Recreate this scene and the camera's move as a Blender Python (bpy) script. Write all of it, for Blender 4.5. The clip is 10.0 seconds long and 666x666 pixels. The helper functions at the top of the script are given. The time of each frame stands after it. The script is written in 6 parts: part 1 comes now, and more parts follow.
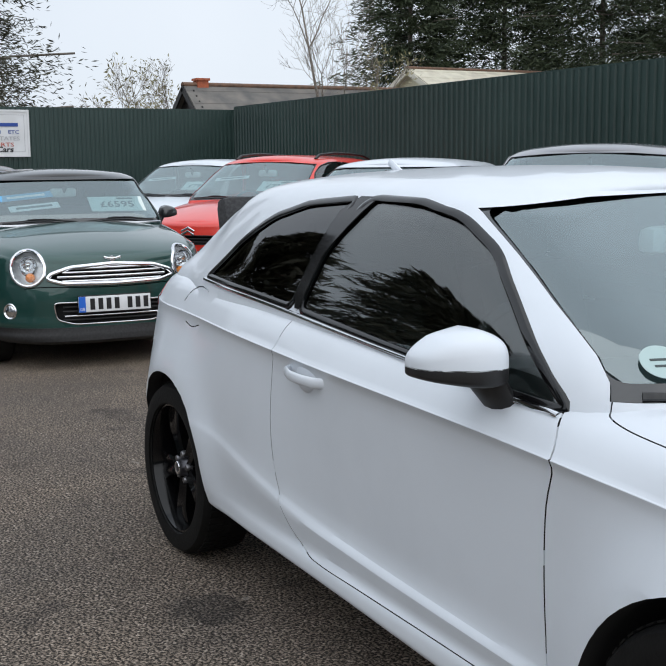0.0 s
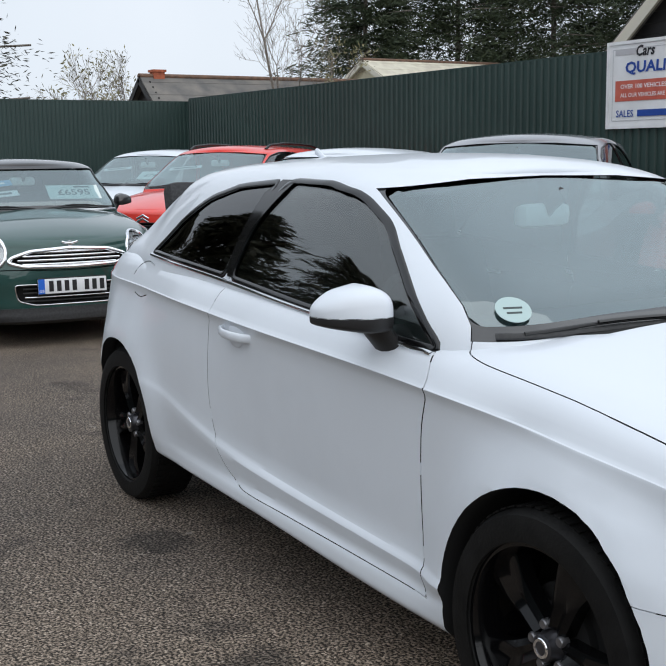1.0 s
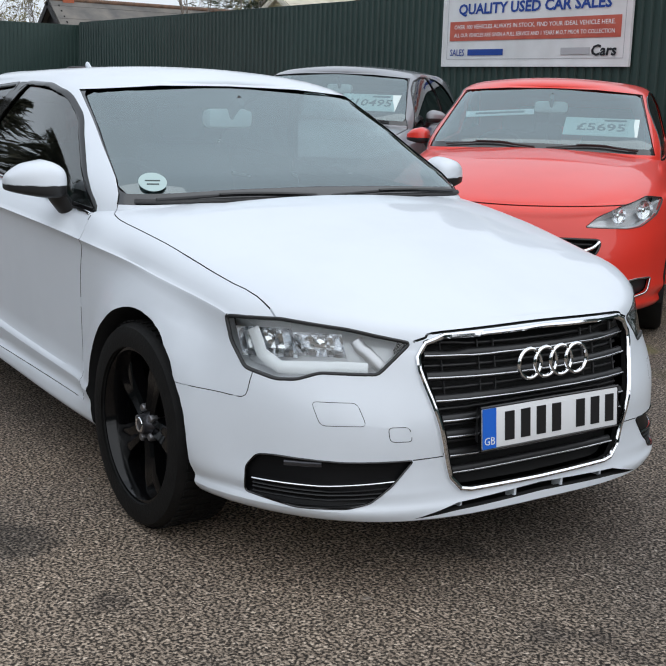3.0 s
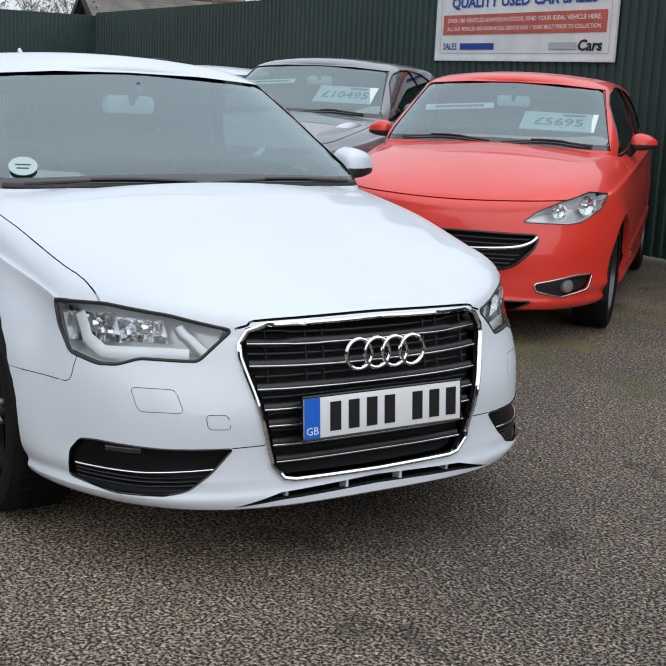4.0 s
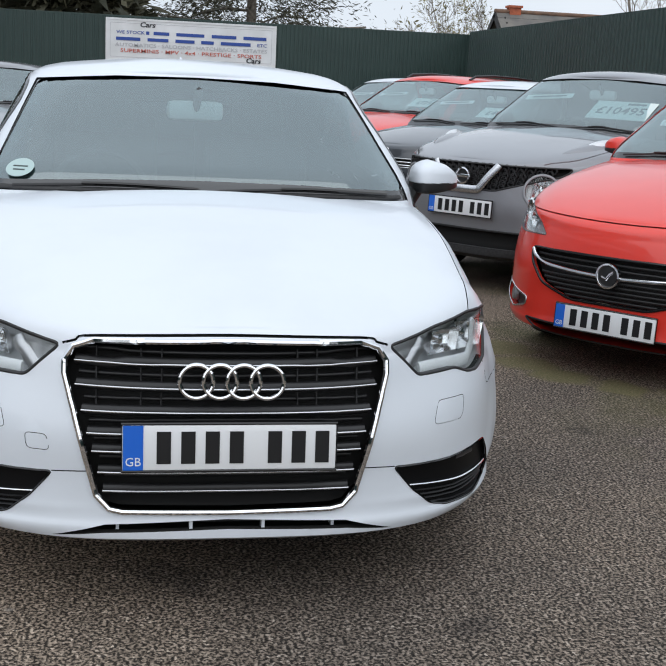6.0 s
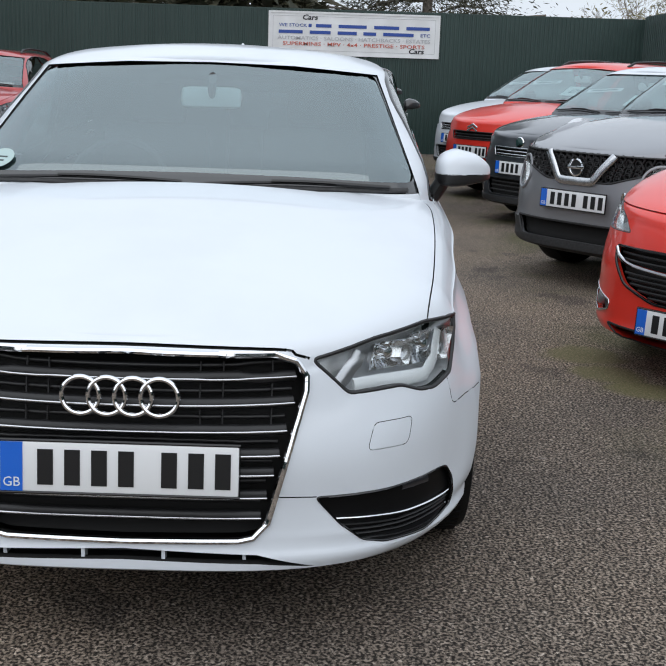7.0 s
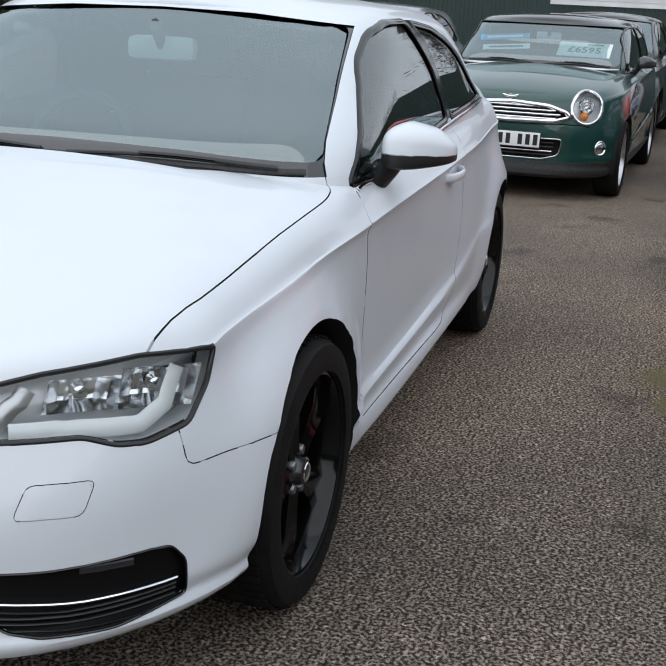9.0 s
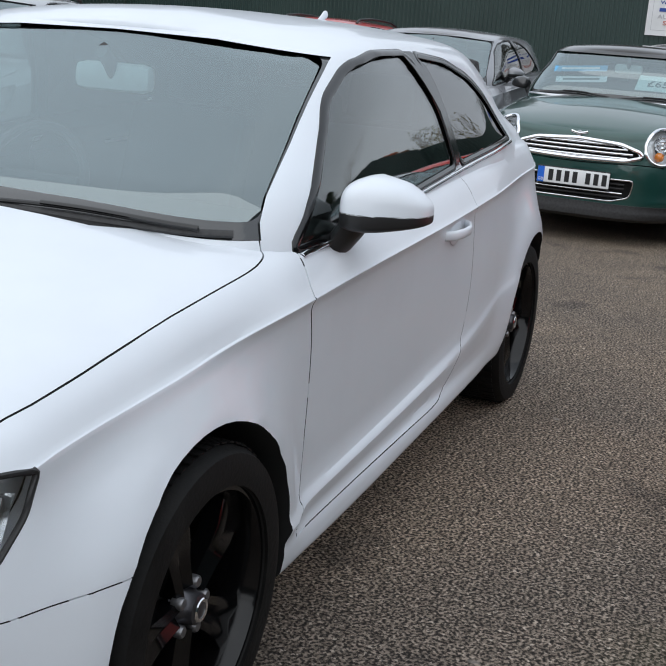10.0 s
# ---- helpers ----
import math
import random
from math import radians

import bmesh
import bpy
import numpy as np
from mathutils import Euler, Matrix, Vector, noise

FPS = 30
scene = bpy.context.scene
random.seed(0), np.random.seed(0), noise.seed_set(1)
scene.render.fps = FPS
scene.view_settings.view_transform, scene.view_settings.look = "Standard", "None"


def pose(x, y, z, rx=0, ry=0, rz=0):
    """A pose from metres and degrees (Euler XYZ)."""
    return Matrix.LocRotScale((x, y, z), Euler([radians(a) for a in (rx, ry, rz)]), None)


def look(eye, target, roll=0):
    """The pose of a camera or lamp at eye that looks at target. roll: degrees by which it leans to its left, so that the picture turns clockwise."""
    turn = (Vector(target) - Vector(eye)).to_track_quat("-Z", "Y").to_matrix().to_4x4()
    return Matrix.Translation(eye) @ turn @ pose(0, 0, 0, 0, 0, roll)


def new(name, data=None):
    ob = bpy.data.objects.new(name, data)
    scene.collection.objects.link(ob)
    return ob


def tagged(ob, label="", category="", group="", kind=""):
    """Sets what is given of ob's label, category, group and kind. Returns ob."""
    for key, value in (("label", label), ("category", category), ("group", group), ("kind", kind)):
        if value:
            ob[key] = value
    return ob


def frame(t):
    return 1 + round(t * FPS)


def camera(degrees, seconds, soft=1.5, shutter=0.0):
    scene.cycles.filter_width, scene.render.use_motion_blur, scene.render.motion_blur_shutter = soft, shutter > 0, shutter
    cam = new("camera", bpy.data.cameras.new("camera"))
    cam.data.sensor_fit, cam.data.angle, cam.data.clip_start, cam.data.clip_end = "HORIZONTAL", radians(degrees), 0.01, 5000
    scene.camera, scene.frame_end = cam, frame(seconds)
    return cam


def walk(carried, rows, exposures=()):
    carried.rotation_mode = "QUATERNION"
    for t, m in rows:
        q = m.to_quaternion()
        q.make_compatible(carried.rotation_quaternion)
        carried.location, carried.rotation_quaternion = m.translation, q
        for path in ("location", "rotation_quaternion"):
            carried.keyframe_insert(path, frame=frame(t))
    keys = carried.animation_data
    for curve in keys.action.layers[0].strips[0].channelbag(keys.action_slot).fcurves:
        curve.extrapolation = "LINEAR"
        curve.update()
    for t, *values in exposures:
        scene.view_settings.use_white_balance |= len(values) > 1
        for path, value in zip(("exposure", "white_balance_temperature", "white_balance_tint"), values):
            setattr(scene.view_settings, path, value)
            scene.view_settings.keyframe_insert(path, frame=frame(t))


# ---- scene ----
from mathutils.bvhtree import BVHTree

cam = camera(32.2, 10.0, soft=1.4, shutter=0.0)
PATH = [
    (0, (1.3079, -2.2849, 1.4188), (-0.4281, -1.3351, 1.1287), -0.59),
    (0.5, (1.5820, -2.3856, 1.3978), (-0.1370, -1.4072, 1.1015), -0.67),
    (1, (1.8565, -2.4593, 1.4089), (0.1564, -1.4514, 1.1025), -0.68),
    (1.5, (2.2100, -2.4147, 1.3911), (0.5290, -1.3838, 1.0575), -0.82),
    (2, (2.5019, -2.4029, 1.3747), (0.8615, -1.3161, 1.0171), -0.49),
    (2.5, (2.7728, -2.4093, 1.3626), (1.1518, -1.3067, 0.9669), -0.24),
    (3, (3.1163, -2.2572, 1.3268), (1.5000, -1.1528, 0.9173), 1.75),
    (3.2, (3.2084, -2.1735, 1.3238), (1.5929, -1.0690, 0.9111), 2.02),
    (4.3, (3.5120, -1.5562, 1.3232), (1.8013, -0.6143, 0.8919), 3.19),
    (4.5, (3.5939, -1.4088, 1.3305), (1.8258, -0.5803, 0.8975), 3.39),
    (5, (3.6514, -1.0502, 1.3217), (1.7996, -0.4261, 0.8958), 2.61),
    (5.5, (3.6303, -0.6529, 1.3380), (1.7437, -0.1438, 0.9120), 2.51),
    (5.7, (3.6260, -0.4798, 1.3298), (1.7216, -0.0360, 0.9098), 2.59),
    (6.8, (3.3500, 0.2896, 1.3219), (1.4005, 0.3846, 0.8858), 2.23),
    (7, (3.2871, 0.4382, 1.3145), (1.3364, 0.4514, 0.8731), 1.87),
    (7.5, (3.1194, 0.7750, 1.3334), (1.1873, 0.6301, 0.8373), 1.64),
    (8, (2.8560, 1.0540, 1.3406), (0.9512, 0.7705, 0.8007), 0.89),
    (8.5, (2.6147, 1.3573, 1.3356), (0.7545, 0.8780, 0.7790), 0.73),
    (9, (2.3788, 1.5724, 1.3577), (0.5310, 1.0332, 0.8148), 2.93),
    (9.5, (2.0789, 1.6969, 1.3909), (0.2482, 1.0682, 0.8875), 3.89),
    (10, (1.7375, 1.7215, 1.3879), (-0.0659, 1.0274, 0.8720), 4.31),
]
walk(cam, [(t, look(eye, target, roll)) for t, eye, target, roll in PATH], exposures=[(0, 0.0), (10, 0.0)])

# ---- world and sun: a bright overcast day ----
world = bpy.data.worlds.new("overcast_sky")
scene.world = world
world.use_nodes = True
wn, wl = world.node_tree.nodes, world.node_tree.links
wn.clear()
sky = wn.new("ShaderNodeTexSky")
sky.sky_type, sky.sun_disc = "NISHITA", False
sky.sun_elevation, sky.sun_rotation = radians(42), radians(90)
pale = wn.new("ShaderNodeHueSaturation")
pale.inputs["Saturation"].default_value = 0.25
wl.new(sky.outputs[0], pale.inputs["Color"])
wco = wn.new("ShaderNodeTexCoord")
cloud = wn.new("ShaderNodeTexNoise")
cloud.inputs["Scale"].default_value, cloud.inputs["Detail"].default_value = 1.7, 6
wl.new(wco.outputs["Generated"], cloud.inputs["Vector"])
cramp = wn.new("ShaderNodeValToRGB")
cramp.color_ramp.elements[0].position, cramp.color_ramp.elements[0].color = 0.3, (6.0, 6.75, 7.7, 1)
cramp.color_ramp.elements[1].position, cramp.color_ramp.elements[1].color = 0.75, (7.7, 8.35, 9.2, 1)
wl.new(cloud.outputs[0], cramp.inputs[0])
wmix = wn.new("ShaderNodeMixRGB")
wmix.inputs[0].default_value = 0.85
wl.new(pale.outputs[0], wmix.inputs[1])
wl.new(cramp.outputs[0], wmix.inputs[2])
wbg = wn.new("ShaderNodeBackground")
wbg.inputs[1].default_value = 0.115
wsep = wn.new("ShaderNodeSeparateXYZ")
wl.new(wco.outputs["Generated"], wsep.inputs[0])
wzen = wn.new("ShaderNodeMapRange")
wzen.interpolation_type = "SMOOTHSTEP"
wzen.inputs[1].default_value, wzen.inputs[2].default_value = 0.10, 0.70
wzen.inputs[3].default_value, wzen.inputs[4].default_value = 1.0, 1.28
wl.new(wsep.outputs[2], wzen.inputs[0])
wmul = wn.new("ShaderNodeMixRGB")
wmul.blend_type = "MULTIPLY"
wmul.inputs[0].default_value = 1.0
wl.new(wmix.outputs[0], wmul.inputs[1])
wl.new(wzen.outputs[0], wmul.inputs[2])
wl.new(wmul.outputs[0], wbg.inputs[0])
wout = wn.new("ShaderNodeOutputWorld")
wl.new(wbg.outputs[0], wout.inputs[0])

sun_data = bpy.data.lights.new("sun", "SUN")
sun_data.energy, sun_data.angle, sun_data.color = 1.35, radians(125), (1.0, 0.98, 0.955)
sun = new("sun", sun_data)
sun.matrix_world = look((10, -1.0, 10), (0, 0, 0))


# ---- materials ----
def mat(name, color, rough=0.5, metal=0.0, coat=0.0, spec=0.5, emit=0.0):
    m = bpy.data.materials.new(name)
    m.use_nodes = True
    b = m.node_tree.nodes["Principled BSDF"]
    b.inputs["Base Color"].default_value = (*color, 1)
    b.inputs["Roughness"].default_value, b.inputs["Metallic"].default_value = rough, metal
    b.inputs["Coat Weight"].default_value, b.inputs["Coat Roughness"].default_value = coat, 0.03
    b.inputs["Specular IOR Level"].default_value = spec
    if emit:
        b.inputs["Emission Color"].default_value, b.inputs["Emission Strength"].default_value = (*color, 1), emit
    return m


def nodes_of(m):
    return m.node_tree.nodes, m.node_tree.links, m.node_tree.nodes["Principled BSDF"]


def varied(m, c1, c2, scale, detail=6.0, bump=0.0, bump_scale=None, lo=0.35, hi=0.65, rough=None, coords="Object"):
    """Two-tone noise in the base colour, roughness wander and a fine bump."""
    n, l, b = nodes_of(m)
    co = n.new("ShaderNodeTexCoord")
    t = n.new("ShaderNodeTexNoise")
    t.inputs["Scale"].default_value, t.inputs["Detail"].default_value = scale, detail
    l.new(co.outputs[coords], t.inputs["Vector"])
    r = n.new("ShaderNodeValToRGB")
    r.color_ramp.elements[0].position, r.color_ramp.elements[0].color = lo, (*c1, 1)
    r.color_ramp.elements[1].position, r.color_ramp.elements[1].color = hi, (*c2, 1)
    l.new(t.outputs[0], r.inputs[0])
    l.new(r.outputs[0], b.inputs["Base Color"])
    if rough:
        mr = n.new("ShaderNodeMapRange")
        mr.inputs[3].default_value, mr.inputs[4].default_value = rough
        l.new(t.outputs[0], mr.inputs[0])
        l.new(mr.outputs[0], b.inputs["Roughness"])
    if bump:
        t2 = n.new("ShaderNodeTexNoise")
        t2.inputs["Scale"].default_value, t2.inputs["Detail"].default_value = bump_scale or scale * 6, 4
        l.new(co.outputs[coords], t2.inputs["Vector"])
        bp = n.new("ShaderNodeBump")
        bp.inputs["Strength"].default_value, bp.inputs["Distance"].default_value = bump, 0.01
        l.new(t2.outputs[0], bp.inputs["Height"])
        l.new(bp.outputs[0], b.inputs["Normal"])
    return m


def paint(name, color, rough=0.35, metal=0.0, coat=1.0):
    m = mat(name, color, rough, metal, coat=coat)
    d = tuple(c * 0.93 for c in color)
    return varied(m, color, d, 3.0, 8, lo=0.45, hi=0.8, rough=(rough - 0.03, rough + 0.05))


def glass(name, tint, f0=0.07, sheen=(1, 1, 1)):
    """A pane: tinted see-through with a mirror gloss that grows towards grazing."""
    m = bpy.data.materials.new(name)
    m.use_nodes = True
    n, l = m.node_tree.nodes, m.node_tree.links
    n.clear()
    tr, gl, lw, mx, out = (n.new("ShaderNode" + k) for k in ("BsdfTransparent", "BsdfGlossy", "LayerWeight", "MixShader", "OutputMaterial"))
    tr.inputs[0].default_value = (*tint, 1)
    gl.inputs[0].default_value, gl.inputs["Roughness"].default_value = (*sheen, 1), 0.015
    lw.inputs[0].default_value = 0.5
    pw, ma = n.new("ShaderNodeMath"), n.new("ShaderNodeMath")
    pw.operation, pw.inputs[1].default_value = "POWER", 4.0
    ma.operation, ma.inputs[1].default_value, ma.inputs[2].default_value = "MULTIPLY_ADD", 0.9 - f0, f0
    l.new(lw.outputs["Facing"], pw.inputs[0])
    l.new(pw.outputs[0], ma.inputs[0])
    l.new(ma.outputs[0], mx.inputs[0])
    l.new(tr.outputs[0], mx.inputs[1])
    l.new(gl.outputs[0], mx.inputs[2])
    l.new(mx.outputs[0], out.inputs[0])
    return m


WHITE = paint("white_paint", (0.695, 0.735, 0.785), 0.42, coat=0.55)
RED = paint("red_paint", (0.76, 0.036, 0.020), 0.38, coat=0.75)
RED_DARK = paint("crimson_paint", (0.45, 0.03, 0.03), 0.35)
GREEN = paint("dark_green_paint", (0.009, 0.056, 0.047), 0.3, 0.3)
GREY = paint("grey_metal_paint", (0.24, 0.245, 0.262), 0.38, 0.35)
SILVER = paint("silver_paint", (0.42, 0.43, 0.45), 0.35, 0.6)
BLACKP = paint("black_paint", (0.012, 0.012, 0.014), 0.3)
NAVY = paint("dark_grey_paint", (0.06, 0.065, 0.075), 0.3, 0.4)
RIM_BLACK = mat("gloss_black_rim", (0.003, 0.003, 0.0034), 0.12, spec=0.35)
GLOSS_BLACK = mat("gloss_black", (0.004, 0.004, 0.0045), 0.10, coat=0.2)
VENT_BLACK = mat("vent_black", (0.004, 0.004, 0.0045), 0.4, spec=0.15)
SATIN_BLACK = mat("satin_black_plastic", (0.014, 0.014, 0.015), 0.45)
TRIM = varied(mat("black_plastic", (0.02, 0.02, 0.021), 0.55), (0.016, 0.016, 0.017), (0.03, 0.03, 0.031), 60, bump=0.1)
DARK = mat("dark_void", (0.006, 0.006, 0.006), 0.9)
RUBBER = varied(mat("tyre_rubber", (0.005, 0.005, 0.005), 0.7, spec=0.2), (0.004, 0.004, 0.004), (0.009, 0.0088, 0.0085), 18, rough=(0.55, 0.8), bump=0.15)
CHROME = mat("chrome", (0.82, 0.83, 0.85), 0.07, 1.0)
CHROME_SATIN = mat("satin_chrome", (0.62, 0.63, 0.65), 0.25, 1.0)
ALLOY = mat("alloy", (0.5, 0.5, 0.52), 0.3, 0.9)
BOLT = mat("grey_bolt", (0.22, 0.22, 0.23), 0.35, 0.8)
ALLOY_DARK = mat("dark_alloy", (0.09, 0.09, 0.1), 0.3, 0.8)
WINDSCREEN = glass("windscreen_glass", (0.52, 0.64, 0.65), 0.25, (0.87, 0.985, 1.0))
CLEAR = glass("clear_inner_face", (0.95, 0.97, 0.97), 0.0)
SIDEGLASS = glass("side_glass", (0.60, 0.64, 0.63), 0.10)
PRIVACY = glass("privacy_glass", (0.22, 0.22, 0.23), 0.07)
LENS = glass("lamp_lens", (0.97, 0.98, 0.98), 0.03)
FRIT = mat("black_frit", (0.022, 0.024, 0.026), 0.25, spec=0.5, coat=1.0)
MIRROR = mat("mirror_glass", (0.9, 0.9, 0.9), 0.02, 1.0)
LIGHT_GUIDE = mat("frosted_light_guide", (0.82, 0.84, 0.86), 0.35, coat=0.5)
REFLECTOR = mat("lamp_reflector", (0.75, 0.76, 0.78), 0.16, 1.0)
LAMP_GREY = mat("lamp_grey", (0.30, 0.31, 0.32), 0.3, 0.5)
LAMP_BOWL = mat("lamp_bowl", (0.72, 0.73, 0.75), 0.3, 0.35)
AMBER = mat("amber_lens", (0.85, 0.25, 0.03), 0.15, coat=0.8)
REDLENS = mat("red_lens", (0.25, 0.005, 0.008), 0.1, coat=1.0)
CABIN = varied(mat("cabin_plastic", (0.035, 0.036, 0.038), 0.6), (0.03, 0.031, 0.033), (0.05, 0.05, 0.052), 40, bump=0.1)
CLOTH = varied(mat("seat_cloth", (0.04, 0.04, 0.042), 0.9), (0.03, 0.03, 0.032), (0.055, 0.055, 0.057), 90, bump=0.3)
MIRROR_BACK = mat("pale_mirror_back", (0.80, 0.81, 0.80), 0.5)
PLATE_W = mat("plate_white", (0.78, 0.79, 0.80), 0.3, coat=0.4)
PLATE_BLUE = mat("plate_blue", (0.01, 0.13, 0.62), 0.3, coat=0.4)
PLATE_BLACK = mat("plate_black", (0.01, 0.01, 0.011), 0.35)
CARD = mat("price_card", (0.64, 0.72, 0.70), 0.5)
STICKER = mat("pale_green_sticker", (0.40, 0.52, 0.51), 0.4)
CARD_BLUE = mat("blue_card", (0.12, 0.38, 0.62), 0.5)
CARD_INK = mat("grey_ink", (0.05, 0.065, 0.065), 0.6)
SIGN_WHITE = varied(mat("sign_white", (0.74, 0.75, 0.76), 0.4), (0.76, 0.77, 0.78), (0.66, 0.67, 0.67), 3.0, rough=(0.35, 0.5))
SIGN_BLUE = mat("sign_blue", (0.015, 0.06, 0.30), 0.4)
SIGN_RED = varied(mat("sign_red", (0.50, 0.10, 0.07), 0.4), (0.55, 0.13, 0.09), (0.46, 0.09, 0.06), 6)
SIGN_BLACK = mat("sign_black", (0.015, 0.015, 0.02), 0.4)
SIGN_GREY = mat("sign_grey", (0.45, 0.45, 0.47), 0.4)


# ---- mesh helpers ----
def mesh_of(name, bm, material, smooth=40):
    me = bpy.data.meshes.new(name)
    bm.normal_update()
    bm.to_mesh(me)
    bm.free()
    finish(me, material, smooth)
    return me


def finish(me, material, smooth=40):
    me.materials.clear()
    me.materials.append(material)
    me.polygons.foreach_set("material_index", [0] * len(me.polygons))
    if smooth:
        me.polygons.foreach_set("use_smooth", [True] * len(me.polygons))
        me.set_sharp_from_angle(angle=radians(smooth))
    me.update()


def part(name, bm, material, parent, label="", smooth=40, m=None):
    """One mesh object under a thing or a part; bm may be a bmesh or a finished mesh."""
    me = bm if isinstance(bm, bpy.types.Mesh) else mesh_of(name, bm, material, smooth)
    if isinstance(bm, bpy.types.Mesh):
        finish(me, material, smooth)
    ob = new(name, me)
    ob.parent = parent
    if m is not None:
        ob.matrix_basis = m
    return tagged(ob, label)


def thing(name, label, category, m=None, group="", kind=""):
    ob = new(name)
    if m is not None:
        ob.matrix_basis = m
    return tagged(ob, label, category, group, kind)


def box(bm, cx, cy, cz, sx, sy, sz, m=None, bevel=0.0):
    r = bmesh.ops.create_cube(bm, size=1, matrix=(m or Matrix()) @ Matrix.Translation((cx, cy, cz)) @ Matrix.Diagonal((sx, sy, sz, 1)))
    if bevel:
        es = list({e for v in r["verts"] for e in v.link_edges})
        bmesh.ops.bevel(bm, geom=es, offset=bevel, segments=2, affect="EDGES", profile=0.6)
    return bm


def boxed(*a, **k):
    return box(bmesh.new(), *a, **k)


def prism(poly, o, e1, e2, n, d0, d1, bm=None):
    """A closed prism: 2D outline poly in the plane (o; e1, e2), drawn from d0 to d1 along n."""
    bm = bm or bmesh.new()
    o, e1, e2, n = Vector(o), Vector(e1), Vector(e2), Vector(n)
    area = sum(a[0] * b[1] - b[0] * a[1] for a, b in zip(poly, poly[1:] + poly[:1]))
    if area * (e1.cross(e2)).dot(n) * (d1 - d0) < 0:
        poly = poly[::-1]
    lo = [bm.verts.new(o + e1 * a + e2 * b + n * d0) for a, b in poly]
    hi = [bm.verts.new(o + e1 * a + e2 * b + n * d1) for a, b in poly]
    k = len(poly)
    bm.faces.new(lo[::-1])
    bm.faces.new(hi)
    for i in range(k):
        bm.faces.new((lo[i], lo[(i + 1) % k], hi[(i + 1) % k], hi[i]))
    return bm


SIDE = ((0, 0, 0), (1, 0, 0), (0, 0, 1), (0, 1, 0))
FRONT = ((0, 0, 0), (0, 1, 0), (0, 0, 1), (1, 0, 0))
TOP = ((0, 0, 0), (1, 0, 0), (0, 1, 0), (0, 0, 1))


def rounded(poly, r=0.02, k=4):
    """The outline with its corners rounded."""
    out, n = [], len(poly)
    for i in range(n):
        p, a, b = (Vector(poly[j % n]).to_2d() for j in (i, i - 1, i + 1))
        da, db = a - p, b - p
        rr = min(r, da.length * 0.45, db.length * 0.45)
        s, e = p + da.normalized() * rr, p + db.normalized() * rr
        for j in range(k + 1):
            t = j / k
            q = s * (1 - t) ** 2 + p * 2 * t * (1 - t) + e * t * t
            out.append((q.x, q.y))
    return out


def strip(line, w):
    """A thin closed outline along an open 2D line."""
    left, right = [], []
    for i, p in enumerate(line):
        a, b = Vector(line[max(i - 1, 0)]), Vector(line[min(i + 1, len(line) - 1)])
        d = (b - a).normalized()
        left.append((p[0] - d.y * w / 2, p[1] + d.x * w / 2))
        right.append((p[0] + d.y * w / 2, p[1] - d.x * w / 2))
    return left + right[::-1]


def curve2(points, k=8):
    """A smooth open line through 2D or 3D points."""
    ps = [Vector(p) for p in points]
    out = []
    for i in range(len(ps) - 1):
        a, b, c, d = ps[max(i - 1, 0)], ps[i], ps[i + 1], ps[min(i + 2, len(ps) - 1)]
        for j in range(k):
            t = j / k
            out.append(tuple(0.5 * (2 * b + (c - a) * t + (2 * a - 5 * b + 4 * c - d) * t * t + (3 * b - a - 3 * c + d) * t ** 3)))
    return out + [tuple(ps[-1])]


def sweep(bm, pts, w, h=None, normals=None, closed=False, seg=8):
    """An oval section w by h drawn along 3D points; w lies across the normals."""
    h = h or w
    pts = [Vector(p) for p in pts]
    n, rings = len(pts), []
    for i, p in enumerate(pts):
        a = pts[i - 1] if closed or i else p
        b = pts[(i + 1) % n] if closed or i < n - 1 else p
        t = (b - a).normalized()
        nn = Vector(normals[i]) if normals else Vector((0, 0, 1))
        s = t.cross(nn)
        s = s.normalized() if s.length > 1e-6 else Vector((1, 0, 0))
        u = s.cross(t).normalized()
        rings.append([bm.verts.new(p + s * math.cos(q) * w / 2 + u * math.sin(q) * h / 2) for q in (2 * math.pi * k / seg for k in range(seg))])
    for i in range(n if closed else n - 1):
        ra, rb = rings[i], rings[(i + 1) % n]
        for k in range(seg):
            bm.faces.new((ra[k], ra[(k + 1) % seg], rb[(k + 1) % seg], rb[k]))
    if not closed:
        bm.faces.new(rings[0])
        bm.faces.new(rings[-1][::-1])
    bmesh.ops.recalc_face_normals(bm, faces=bm.faces)
    return bm


def lathe(bm, prof, seg=48, axis="y", start=0.0):
    """Profile points (radius, along) turned about an axis through the origin."""
    rings = []
    for r, a in prof:
        ring_v = []
        for k in range(seg):
            q = 2 * math.pi * k / seg + start
            c, s = r * math.cos(q), r * math.sin(q)
            ring_v.append(bm.verts.new((c, a, s) if axis == "y" else ((a, c, s) if axis == "x" else (c, s, a))))
        rings.append(ring_v)
    for ra, rb in zip(rings, rings[1:]):
        for k in range(seg):
            bm.faces.new((ra[k], rb[k], rb[(k + 1) % seg], ra[(k + 1) % seg]))
    if prof[0] != prof[-1]:
        for rv in (rings[0], rings[-1]):
            bm.faces.new(rv)
    else:
        bmesh.ops.remove_doubles(bm, verts=rings[0] + rings[-1], dist=1e-6)
    bmesh.ops.recalc_face_normals(bm, faces=bm.faces)
    return bm


bench = bpy.data.scenes.new("bench")


def evaluated(ob):
    """The mesh that ob gives with its modifiers, worked out on the bench."""
    vl = bench.view_layers[0]
    vl.update()
    return bpy.data.meshes.new_from_object(ob.evaluated_get(vl.depsgraph))


